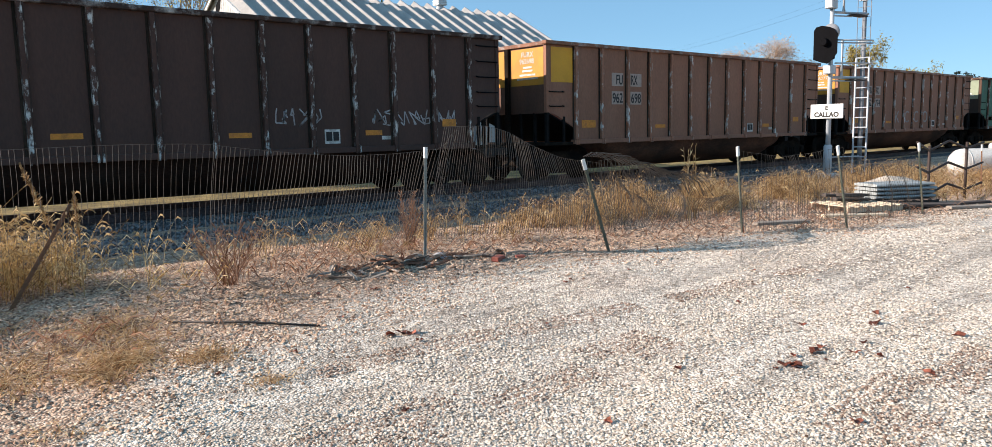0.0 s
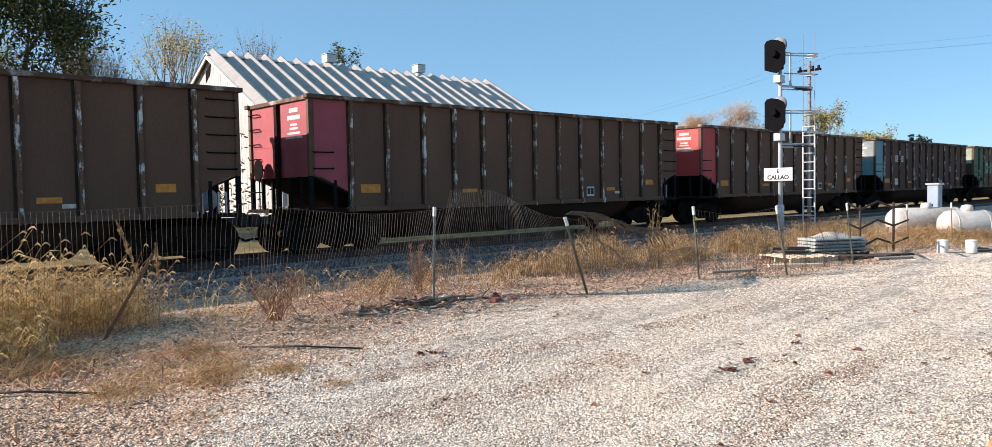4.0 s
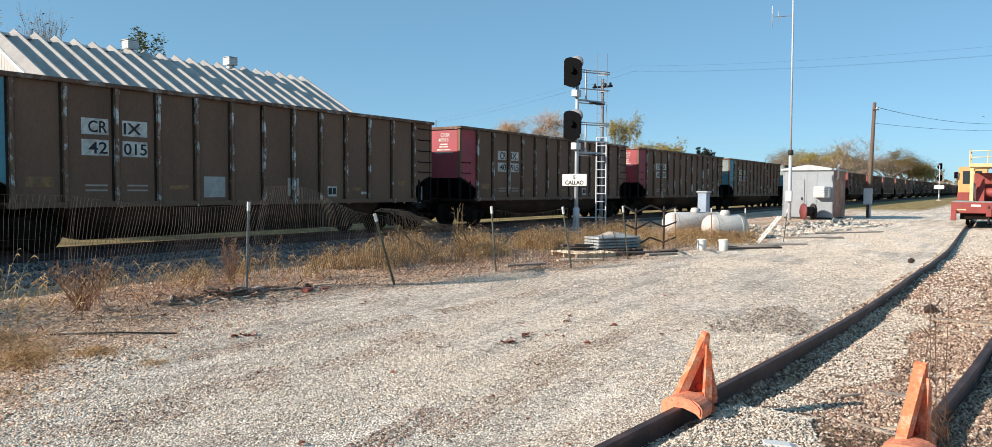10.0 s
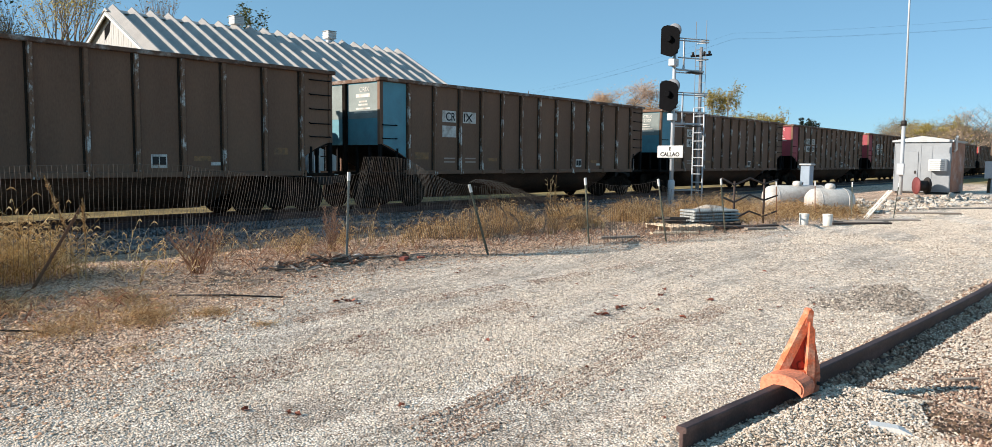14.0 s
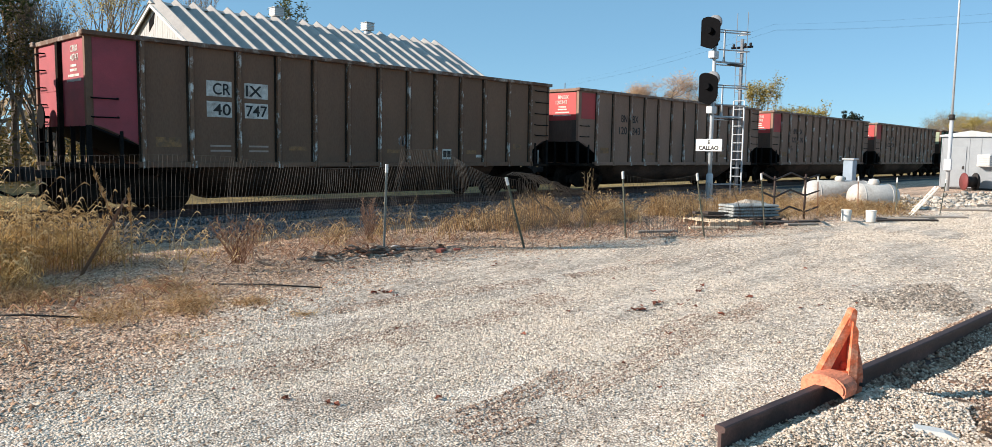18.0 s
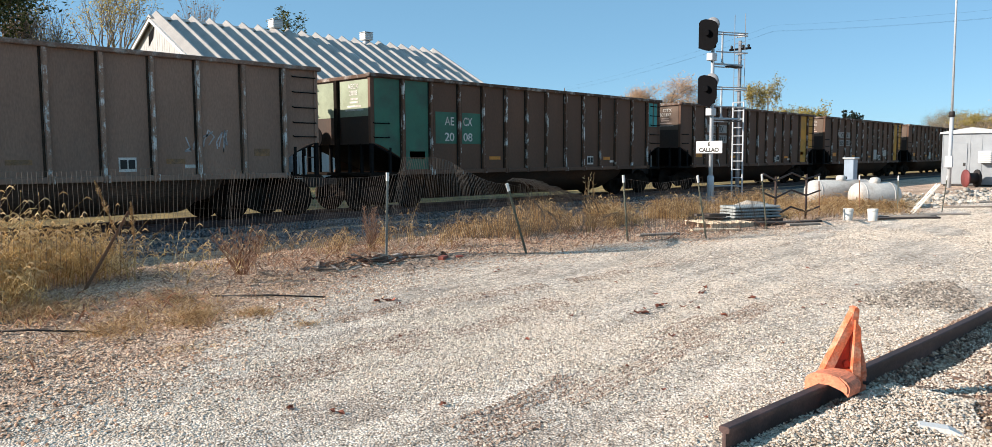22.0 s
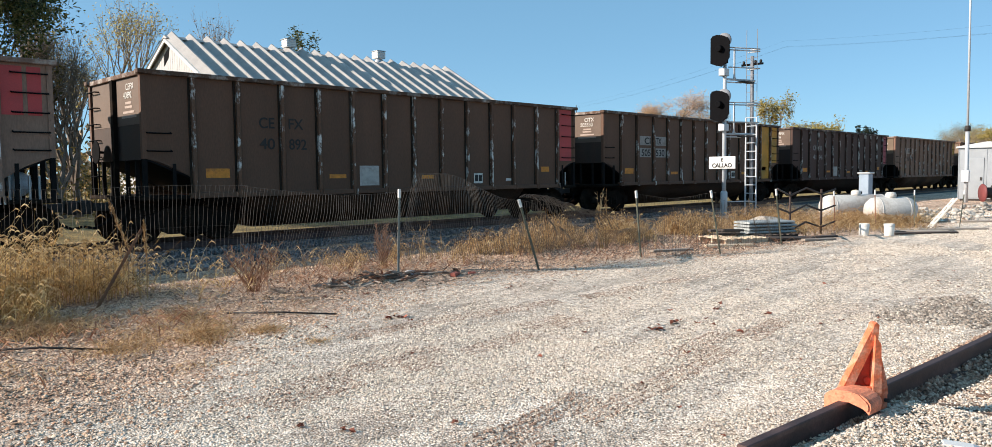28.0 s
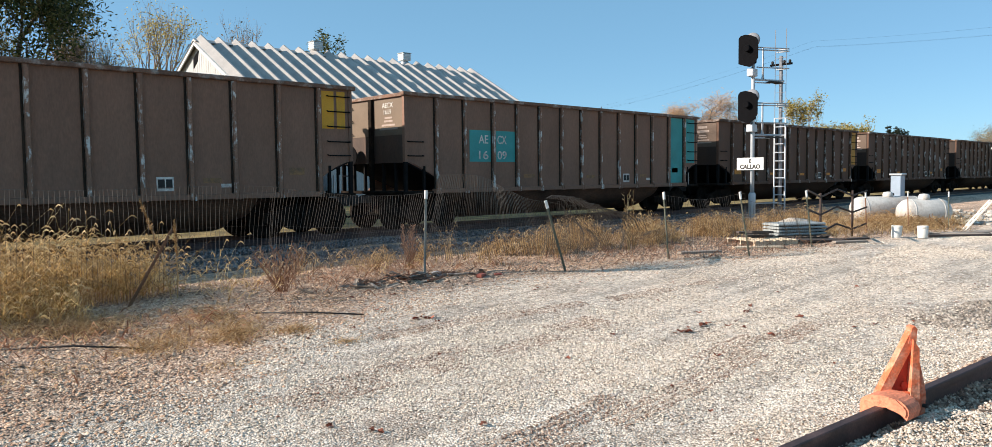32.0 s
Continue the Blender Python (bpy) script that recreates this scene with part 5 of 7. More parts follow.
part("vent_pipe", tube(bmesh.new(), [(0.3, -0.05, 2.1), (0.25, -0.15, 2.2), (0.2, -0.15, 2.75), (0.1, -0.2, 2.85)], 0.06, 8), SILVER, shed)
# brown of the hut side turned from the sun, its shade painted on
SHADED_SIDE = material("brown_shaded_wall", (0.34, 0.17, 0.11), 0.85, 0.1, 0.25, 2, second=(0.45, 0.40, 0.38), amount=0.4)
part("side_panel", box(bmesh.new(), 0.05, 3.35, -0.012, 0.0, 0.1, 2.55), SHADED_SIDE, shed, "side panel painted in a brown shade tone")

radio = thing("radio_mast", pose(41.6, 10.15, 0), "tall slim silver radio mast with a small aerial beside the hut", "mast")
part("lower_tube", rod(bmesh.new(), (0, 0, -0.1), (0, 0, 3.4), 0.09, 0.085, 12), SILVER, radio)
part("collar", rod(bmesh.new(), (0, 0, 3.3), (0, 0, 3.55), 0.14, 0.12, 12), STEEL_DARK, radio)
part("upper_tube", rod(bmesh.new(), (0, 0, 3.4), (0.0, 0.05, 13.5), 0.055, 0.036, 10), SILVER, radio)
part("aerial", tube(bmesh.new(), [(0, 0, 10.3), (0, 1.05, 10.35), (0, 1.05, 10.9), (0, 1.05, 9.85)], 0.02, 6), SILVER, radio)
part("aerial_rod", tube(bmesh.new(), [(0, 0.75, 10.6), (0, 0.75, 10.1)], 0.015, 6), SILVER, radio)
part("meter_box", box(bmesh.new(), -0.25, -0.10, -0.16, 0.16, 0.95, 1.5, bevel=0.02), SILVER, radio)

POLE = material("weathered_pole", (0.13, 0.088, 0.06), 0.9, 0, 0.2, 2, 0.004, 30, second=(0.10, 0.075, 0.06), amount=0.4, stretch=(4, 4, 0.2))
pole = thing("utility_pole", pose(48.5, 7.46, 0), "weathered wooden utility pole with a meter box at its foot", "utility pole")
part("shaft", rod(bmesh.new(), (0, 0, -0.2), (0.0, -0.18, 6.45), 0.125, 0.09, 12), POLE, pole)
part("meter_box", box(bmesh.new(), -0.30, -0.14, -0.22, 0.22, 0.75, 1.65, bevel=0.02), SILVER, pole, "pale meter box")
part("conduit", rod(bmesh.new(), (-0.18, -0.1, 0), (-0.16, -0.12, 0.8), 0.05, n=8), SILVER, pole)
part("insulator", lathe(bmesh.new(), [(0.03, 0), (0.06, 0.03), (0.06, 0.10), (0.03, 0.13)], 10, "z", (-0.1, -0.32, 6.05)), SILVER, pole)
part("bracket", box(bmesh.new(), -0.12, -0.05, -0.42, -0.12, 6.0, 6.06), STEEL_DARK, pole)


def cable(pts, sag, r, label):
    bm = bmesh.new()
    (a, b) = (Vector(p) for p in pts)
    way = [a.lerp(b, i / 16) - Vector((0, 0, sag * 4 * (i / 16) * (1 - i / 16))) for i in range(17)]
    tube(bm, way, r, 4)
    return thing("overhead_cable", Matrix(), label, "cable", "overhead cables", bm=bm, material=BLACK)


cable([(48.5, 7.2, 6.2), (75, -3.2, 7.6)], 0.9, 0.012, "thin black cable sagging away from the utility pole")
cable([(48.5, 7.25, 5.3), (75, -3.2, 6.6)], 0.4, 0.010, "thin black cable sagging away from the utility pole")
line_a, line_b = Vector((146, 64.8, 25.4)), Vector((102.4, -17.8, 16.8))
for dz, dx in ((0, 0), (1.15, 0.0), (0.3, 1.5)):
    cable([line_a + Vector((dx, 0, dz)), line_b + Vector((dx, 0, dz))], 1.1, 0.008, "distant overhead power line against the sky")
    cable([line_a + Vector((dx, 0, dz)), (190, 150, 22 + dz)], 1.0, 0.008, "distant overhead power line against the sky")
for p in (Vector((190, 150, 22)), line_b):
    pl = new("power_pole", mesh(rod(bmesh.new(), (0, 0, -0.3), (0, 0, p.z + 0.9), 0.18, 0.12, 10), POLE))
    pl.location = (p.x, p.y, 0)
    tagged(pl, "tall distant wooden power line pole", "utility pole", "power poles")
pl = new("utility_pole", mesh(rod(bmesh.new(), (0, 0, 0), (0, 0, 7.8), 0.15, 0.11, 10), POLE))
pl.location = (75, -3.2, 0)
tagged(pl, "wooden pole at the far edge of the lot", "utility pole", "power poles")

# ---- tanks and what lies along the fence ----
TANK = material("weathered_white_tank", (0.56, 0.54, 0.505), 0.55, 0, 0.14, 2, 0.0, 20, second=(0.34, 0.275, 0.225), amount=0.40, soft=0.1)


def tank(x, y, z, yaw, length, r, label):
    t = thing("propane_tank", pose(x, y, z, 0, 0, yaw), label, "propane tank", "propane tanks")
    h = length / 2 - r * 0.8
    prof = [(0.02, -h - r * 0.8)] + [(r * math.sin(a), -h - r * 0.8 * math.cos(a)) for a in (0.4, 0.8, 1.2)] + [(r, -h), (r, h)] + [(r * math.sin(a), h + r * 0.8 * math.cos(a)) for a in (1.2, 0.8, 0.4)] + [(0.02, h + r * 0.8)]
    part("shell", lathe(bmesh.new(), prof, 28, "x", (0, 0, r)), TANK, t)
    dome = part("dome", lathe(bmesh.new(), [(0.15, 2 * r - 0.05), (0.15, 2 * r + 0.07), (0.12, 2 * r + 0.13), (0.03, 2 * r + 0.145)], 16), TANK, t)
    part("hinge", box(bmesh.new(), 0.13, 0.18, -0.05, 0.05, 2 * r + 0.02, 2 * r + 0.10), STEEL_DARK, dome)
    for dx in (-h * 0.75, h * 0.75):
        part("foot", box(bmesh.new(), dx - 0.07, dx + 0.07, -r * 0.7, r * 0.7, -0.08, 0.12), STEEL_DARK, t)
        part("weld_band", lathe(bmesh.new(), [(r + 0.001, -0.02), (r + 0.006, 0), (r + 0.001, 0.02)], 28, "x", (dx * 1.25, 0, r)), TANK, t)
    return t


tank(24.6, 8.2, -0.02, -42, 1.5, 0.385, "weathered white propane tank on short feet in dry grass")
tank(26.3, 9.75, -0.02, -38, 2.4, 0.39, "weathered white propane tank on short feet in dry grass")

box_ = thing("pedestal_cabinet", pose(29.62, 10.57, 0), "pale blue steel utility cabinet on a post", "cabinet")
part("body", box(bmesh.new(), -0.2, 0.2, -0.17, 0.17, 0.40, 1.40, bevel=0.02), material("pale_blue_cabinet", (0.27, 0.34, 0.42), 0.6, 0, 0.12, 3), box_)
part("lid", box(bmesh.new(), -0.24, 0.24, -0.22, 0.22, 1.40, 1.47, bevel=0.02), GALV, box_)
part("post", box(bmesh.new(), -0.10, 0.10, -0.10, 0.10, -0.1, 0.40), SILVER, box_)

BUCKET = material("white_plastic", (0.62, 0.61, 0.57), 0.45, 0, 0.06, 4)
for x, y, tilt in ((19.66, 7.27, 3), (19.91, 6.79, 0)):
    bk = thing("bucket", pose(x, y, 0, tilt, 0, 20), "white plastic bucket standing at the edge of the gravel", "bucket", "buckets")
    part("pail", lathe(bmesh.new(), [(0.098, 0), (0.10, 0.005), (0.116, 0.28), (0.11, 0.28), (0.094, 0.02)], 20), BUCKET, bk)
    for z in (0.225, 0.255):
        part("rim", lathe(bmesh.new(), [(0.113, z), (0.123, z + 0.005), (0.113, z + 0.011)], 20), BUCKET, bk)

PLANK = material("grey_planks", (0.36, 0.31, 0.26), 0.9, 0, 0.2, 3, 0.003, 25, second=(0.22, 0.18, 0.145), amount=0.45, stretch=(0.2, 3, 3))
PALE_PLANK = material("pale_planks", (0.58, 0.47, 0.34), 0.85, 0, 0.15, 3, 0.002, 25, stretch=(0.2, 3, 3))
PLANK_DARK = material("dark_wet_planks", (0.055, 0.042, 0.036), 0.9, 0, 0.25, 3, 0.003, 25, second=(0.12, 0.09, 0.075), amount=0.42, stretch=(0.2, 3, 3))
TIN = material("stacked_roof_sheet", (0.33, 0.355, 0.355), 0.6, 0.0, 0.2, 3, second=(0.17, 0.17, 0.165), amount=0.40)
stack = thing("sheet_stack", pose(17.68, 8.77, 0.125, 0, 0, -27.5), "stack of long grey fluted roofing sheets on dark timber", "roofing sheets")
for i in range(4):
    rnd = random.Random(i)
    bm = bmesh.new()
    L, sx, sy, z = 0.62 + rnd.uniform(-0.015, 0.015), rnd.uniform(-0.02, 0.02), rnd.uniform(-0.02, 0.02), 0.072 * i
    rim = [(-0.28, z + 0.003), (-0.30, z + 0.026), (-0.28, z + 0.050)] + [(-0.24 + 0.04 * a, z + 0.050 + 0.010 * (a % 2)) for a in range(13)] + [(0.28, z + 0.050), (0.30, z + 0.026), (0.28, z + 0.003)]
    prism(bm, [(a + sy, b) for a, b in rim], "x", sx - L, sx + L)
    part("sheet", bm, TIN, stack)
    for dx in (-0.4, 0.4):
        part("spacer", box(bmesh.new(), dx - 0.04, dx + 0.04, -0.24, 0.24, z - 0.018, z + 0.004), PLANK_DARK, stack, "dark timber spacer")
bm = box(bmesh.new(), -0.85, 0.75, -0.30, 0.26, 0.0, 0.055, bevel=0.01)
thing("dark_board", pose(17.35, 8.30, 0.02, 0, 2, -24), "dark weathered board under the roofing sheets", "board", "scrap timber", bm=bm, material=PLANK_DARK)
for x, y, yaw, z in ((16.55, 9.05, -20, 0.12), (16.7, 9.25, -35, 0.17), (16.45, 8.95, -10, 0.215)):
    bm = box(bmesh.new(), -0.36, 0.36, -0.08, 0.08, 0.0, 0.05, bevel=0.006)
    thing("dark_board", pose(x, y, z, 0, 3, yaw), "dark short board in a heap beside the roofing sheets", "board", "scrap timber", bm=bm, material=PLANK_DARK)


bm = bmesh.new()
bmesh.ops.create_icosphere(bm, subdivisions=3, radius=1.0)
for v in bm.verts:
    v.co *= 1 + 0.16 * noise.noise(v.co * 2.3) + 0.05 * noise.noise(v.co * 7)
    v.co = Vector((v.co.x * 0.62, v.co.y * 0.42, v.co.z * 0.30))
thing("concrete_lump", pose(19.25, 9.45, 0.10, 0, 0, -50), "pale rounded lump of broken concrete behind the roofing sheets", "lump", bm=bm, material=material("pale_concrete", (0.46, 0.41, 0.35), 0.95, 0, 0.2, 6, 0.006, 40, second=(0.34, 0.29, 0.24), amount=0.42))


def pallet(x, y, z, yaw, mat, label, tilt=0):
    p = thing("pallet", pose(x, y, z, 0, tilt, yaw), label, "pallet", "pallets")
    for dy in (-0.45, 0, 0.45):
        part("runner", box(bmesh.new(), -0.55, 0.55, dy - 0.02, dy + 0.02, 0.0, 0.085), mat, p)
    for i in range(7):
        dx = -0.5 + i / 6
        part("slat", box(bmesh.new(), dx - 0.045, dx + 0.045, -0.5, 0.5, 0.087, 0.105), mat, p)
    return p


pallet(16.35, 8.85, 0.01, -25, PALE_PLANK, "pale timber pallet under scrap beside the fence")
pallet(17.68, 8.77, 0.01, -27.5, PLANK_DARK, "dark timber pallet under stacked sheets")
rackw = thing("slatted_rack", pose(23.0, 6.75, 0.02, 0, -52, -62), "white slatted wooden rack leaning over rubble", "rack")
SLAT = material("white_slats", (0.68, 0.66, 0.60), 0.7, 0, 0.08, 4)
for dy in (-0.13, 0.13):
    part("side_rail", box(bmesh.new(), 0.0, 0.95, dy - 0.04, dy + 0.04, 0.0, 0.03), SLAT, rackw)
for i in range(5):
    part("slat", box(bmesh.new(), 0.10 + 0.18 * i, 0.15 + 0.18 * i, -0.12, 0.12, 0.032, 0.045), SLAT, rackw)
for i, (x, y, yaw, L, mat) in enumerate(((20.9, 6.3, -40, 1.6, PLANK_DARK), (21.4, 6.55, -55, 1.3, PLANK), (21.9, 6.4, -30, 1.2, PLANK), (22.6, 6.15, -45, 1.8, PLANK), (30.5, 5.6, -35, 3.2, PLANK), (26.5, 6.0, -50, 2.0, PLANK), (13.7, 8.75, -25, 0.9, PLANK),
                                           (15.2, 8.35, -40, 1.0, PALE_PLANK), (18.4, 7.75, -20, 0.9, PLANK_DARK), (17.6, 7.5, -30, 0.8, PLANK), (21.2, 6.85, -15, 0.9, PLANK_DARK))):
    bm = box(bmesh.new(), -L / 2, L / 2, -0.07, 0.07, 0.0, 0.045, bevel=0.006)
    thing("plank", pose(x, y, rough_ground(x, y) + 0.004, 2, 0, yaw), "weathered loose plank lying on the gravel", "plank", "scrap timber", bm=bm, material=mat)

RACK = material("dark_brown_pipe", (0.05, 0.032, 0.026), 0.7, 0.3, 0.2, 5)
rack = thing("bent_gate", Matrix(), "old bent dark steel gate frame with zigzag rails", "gate")
ga, gb, gc = Vector((16.75, 8.05, 0)), Vector((18.1, 8.35, 0)), Vector((19.65, 8.25, 0))
for p, h in ((gb, 1.05), (gc, 1.08)):
    part("upright", rod(bmesh.new(), p + Vector((0, 0, -0.1)), p + Vector((0, 0, h)), 0.028, n=8), RACK, rack)
for z in (1.02, 0.62, 0.22):
    way = [ga + Vector((0, 0, z + 0.12)), gb + Vector((0, 0, z - 0.06)), gb.lerp(gc, 0.5) + Vector((0, 0, z + 0.10)), gc + Vector((0, 0, z - 0.06)), gc + Vector((0.75, -0.05, z + 0.04))]
    for a, b in list(zip(way, way[1:]))[(0 if z > 0.3 else 1):]:
        part("zigzag_rail", rod(bmesh.new(), a, b, 0.022, n=6), RACK, rack)

drum = thing("cable_drum", pose(43.1, 9.55, 0.42, 0, 0, -52), "red-flanged cable drum standing beside the hut", "cable drum")
DRUM = material("drum_red", (0.17, 0.04, 0.04), 0.7, 0, 0.2, 4)
for s in (-1, 1):
    part("flange", lathe(bmesh.new(), [(0.05, s * 0.24), (0.42, s * 0.24), (0.42, s * 0.28), (0.05, s * 0.28)], 24, "x"), DRUM if s < 0 else STEEL_DARK, drum)
part("barrel", rod(bmesh.new(), (-0.25, 0, 0), (0.25, 0, 0), 0.26, n=20), STEEL_DARK, drum)
ROCK = material("white_rubble", (0.42, 0.39, 0.35), 0.95, 0, 0.25, 5, 0.01, 30, second=(0.38, 0.35, 0.30), amount=0.4, random_=0.25)


def rock_mesh(seed):
    rnd = random.Random(seed)
    bm = bmesh.new()
    bmesh.ops.create_icosphere(bm, subdivisions=1, radius=1)
    for v in bm.verts:
        v.co *= rnd.uniform(0.72, 1.15)
        v.co.z *= 0.7
    return mesh(bm, ROCK)


rocks = [rock_mesh(i) for i in range(6)]
rnd = random.Random(5)
for i in range(230):
    u = rnd.random()
    x = 25.5 + 13.5 * u + rnd.uniform(-0.6, 0.6)
    y = 8.1 - 1.9 * u + rnd.gauss(0, 0.55)
    s = rnd.uniform(0.04, 0.14)
    ob = new("rubble_stone", rocks[i % 6])
    ob.matrix_world = pose(x, y, 0.35 * s + (0.25 * max(0, 1 - abs(y - (8.4 - 1.9 * u)) / 0.8) if rnd.random() < 0.6 else 0.0), rnd.uniform(-25, 25), rnd.uniform(-25, 25), rnd.uniform(0, 360)) @ Matrix.Diagonal((s, s, s, 1))
    tagged(ob, "white broken rubble stone in a heap", "stone", "rubble heap")
P, R = spread(5000, 25, 40, 4.8, 9.5, 31, lambda x, y: abs(y - (8.2 - 0.14 * (x - 25.5))) < 1.1)
ob = scatter("rubble_bits", STONE_PALE, P + np.array((0, 0, 0.03)), R.uniform(0.03, 0.09, len(P)), "small broken rubble round the heap", seed=9)

# ---- wire fence ----
WIRE = material("dull_fence_wire", (0.12, 0.10, 0.083), 0.6, 0.4, 0.2, 5)
POST_GREEN = material("green_grey_post", (0.085, 0.095, 0.07), 0.7, 0.1, 0.25, 4, second=(0.17, 0.13, 0.09), amount=0.4)
POST_PALE = material("pale_grey_post", (0.25, 0.26, 0.235), 0.6, 0.1, 0.2, 4, second=(0.15, 0.145, 0.12), amount=0.40)
POST_RUST = material("rusty_post", (0.20, 0.10, 0.055), 0.85, 0.1, 0.25, 5)
fence = thing("wire_fence", Matrix(), "sagging old wire mesh fence on leaning steel posts", "fence")
# foot, top, tip painted white, rusty
POSTS = [((4.07, 10.99), (4.71, 10.97, 0.86), False, True), ((8.35, 10.39), (8.41, 10.39, 1.29), True, False), ((10.35, 9.15), (10.02, 9.33, 1.10), True, False), ((12.61, 8.71), (12.43, 8.71, 1.19), True, False),
         ((14.05, 7.90), (13.63, 7.90, 1.17), True, False), ((16.33, 7.74), (15.99, 7.74, 1.15), True, False), ((20.45, 8.2), (20.31, 8.2, 1.02), True, True), ((22.54, 7.92), (22.40, 7.92, 1.0), True, True),
         ((23.31, 7.20), (23.24, 7.20, 0.98), True, False), ((23.9, 6.3), (24.6, 6.35, 0.95), True, False)]
for (x, y), top, white, rusty in POSTS:
    a, b = Vector((x, y, ground_z(x, y) - 0.15)), Vector(top)
    d = (b - a)
    turn = d.to_track_quat("Z", "Y").to_matrix().to_4x4()
    L = d.length
    bm = bmesh.new()
    box(bm, -0.012, 0.012, -0.018, -0.012, 0, L)
    box(bm, -0.003, 0.003, -0.012, 0.016, 0, L)
    for i in range(int(L / 0.055)):
        box(bm, -0.010, 0.010, -0.026, -0.018, 0.03 + 0.055 * i, 0.045 + 0.055 * i)
    post = part("post", bm, POST_RUST if rusty else POST_PALE if x < 9 else POST_GREEN, fence)
    post.matrix_basis = Matrix.Translation(a) @ turn
    if white:
        part("white_tip", box(bmesh.new(), -0.0135, 0.0135, -0.027, 0.017, L - 0.13, L + 0.003), WHITE, post, "white painted tip")


def wire_panel(a, b, count, top, foot, lean, bow, seed, r=0.0024):
    """Upright wires from a to b and the strands that cross them. top, foot, lean: functions of 0 to 1 along the panel."""
    rnd = random.Random(seed)
    bm = bmesh.new()
    a, b = Vector(a), Vector(b)
    along = (b - a).normalized()
    out = Vector((-along.y, along.x, 0))

    def at(u, v):
        p = a.lerp(b, u)
        z0, z1 = ground_z(p.x, p.y) + foot(u), top(u)
        p = p + along * (lean(u) * v + bow(u) * math.sin(math.pi * v)) + out * (0.10 * math.sin(7 * u + 3 * v) * v + 0.04 * math.sin(23 * u))
        return Vector((p.x, p.y, z0 + (z1 - z0) * v))

    for i in range(count):
        u = (i + rnd.uniform(-0.12, 0.12)) / (count - 1)
        tube(bm, [at(u, v) + Vector((rnd.uniform(-0.004, 0.004), 0, 0)) for v in (0, 0.25, 0.5, 0.75, 1.0)], r, 3)
    for v in (0.02, 0.55, 1.0):
        tube(bm, [at(i / 40, v) for i in range(41)], 0.0007 if v < 1 else 0.0019, 3)
    return tagged(part("wire_mesh", bm, WIRE, fence, "grey wire mesh"), kind="stuff")


flat0 = lambda u: 0.0
wire_panel((1.2, 11.25, 0), (5.9, 10.75, 0), 88, lambda u: 1.42 - 0.04 * u + 0.02 * math.sin(9 * u), lambda u: 0.26, lambda u: 0.02 + 0.10 * smooth01((u - 0.7) / 0.3), lambda u: 0.0, 1, 0.0019)
wire_panel((5.9, 10.75, 0), (8.38, 10.42, 0), 66, lambda u: 1.38 - 0.16 * math.sin(math.pi * min(1, u * 0.8)) + 0.20 * smooth01((u - 0.93) / 0.07), lambda u: 0.26, lambda u: 0.12 + 0.32 * u, lambda u: 0.06 * u, 2, 0.0032)
wire_panel((8.40, 10.40, 0), (10.2, 9.35, 0), 70, lambda u: 1.53 - 0.44 * smooth01((u - 0.25) / 0.75), lambda u: 0.26, lambda u: 0.26 - 0.42 * u, lambda u: 0.10 * u, 3, 0.0034)
wire_panel((10.08, 9.5, 0), (11.4, 9.2, 0), 44, lambda u: 1.08 - 0.55 * smooth01(u), lambda u: 0.28, lambda u: 0.08 - 0.2 * u, lambda u: 0.12, 4, 0.0030)
wire_panel((10.3, 9.16, 0), (12.5, 8.85, 0), 60, lambda u: 1.08 - 0.62 * smooth01(u * 1.25) + 0.05 * math.sin(9 * u), lambda u: 0.24, lambda u: -0.15 + 0.55 * u, lambda u: 0.15 * math.sin(6 * u), 5, 0.0034)
bm = bmesh.new()
rnd = random.Random(19)
for i in range(46):
    u = i / 45
    p = Vector((10.12 + 1.85 * u, 9.42 - 0.12 * u, 1.13 - 0.36 * smooth01(u)))
    d = Vector((rnd.uniform(0.9, 1.1), rnd.uniform(-0.15, 0.15), 0))
    tube(bm, [p, p + d * 0.16 + Vector((0, 0, 0.05)), p + d * 0.36 + Vector((0, 0, 0.02 + rnd.uniform(-0.02, 0.02))), p + d * 0.56 + Vector((0, 0, -0.10)), p + d * (0.70 + rnd.uniform(-0.08, 0.08)) + Vector((0, 0, -0.30))], 0.0045, 3)
for off, z in ((0.16, 0.05), (0.36, 0.02), (0.56, -0.10)):
    tube(bm, [Vector((10.12 + 1.75 * i / 12 + off, 9.42 - 0.01 * i, 1.10 + z - 0.30 * smooth01(i / 12))) for i in range(13)], 0.0026, 3)
tagged(part("folded_wire", bm, WIRE, fence, "crumpled grey wire mesh folded over"), kind="stuff")
wire_panel((12.60, 8.70, 0), (14.0, 7.95, 0), 34, lambda u: 1.14 - 0.10 * math.sin(math.pi * u), flat0, lambda u: -0.12, lambda u: 0.04, 6, 0.0026)
wire_panel((14.02, 7.92, 0), (16.3, 7.76, 0), 46, lambda u: 1.05 - 0.22 * math.sin(math.pi * u), flat0, lambda u: -0.15 - 0.1 * u, lambda u: 0.06, 7, 0.0026)

# ---- weeds ----
def blade_material(name, stops):
    g = Nodes(name, 0.8)
    geo = g.n.new("ShaderNodeNewGeometry")
    col = g.ramp(geo.outputs["Random Per Island"], stops)
    g.l.new(col, g.b.inputs["Base Color"])
    # thin leaves let the sun through
    thin = g.n.new("ShaderNodeBsdfTranslucent")
    g.l.new(col, thin.inputs["Color"])
    both = g.n.new("ShaderNodeMixShader")
    both.inputs[0].default_value = 0.55
    g.l.new(g.b.outputs[0], both.inputs[1]), g.l.new(thin.outputs[0], both.inputs[2])
    g.l.new(both.outputs[0], g.n["Material Output"].inputs["Surface"])
    return g.m


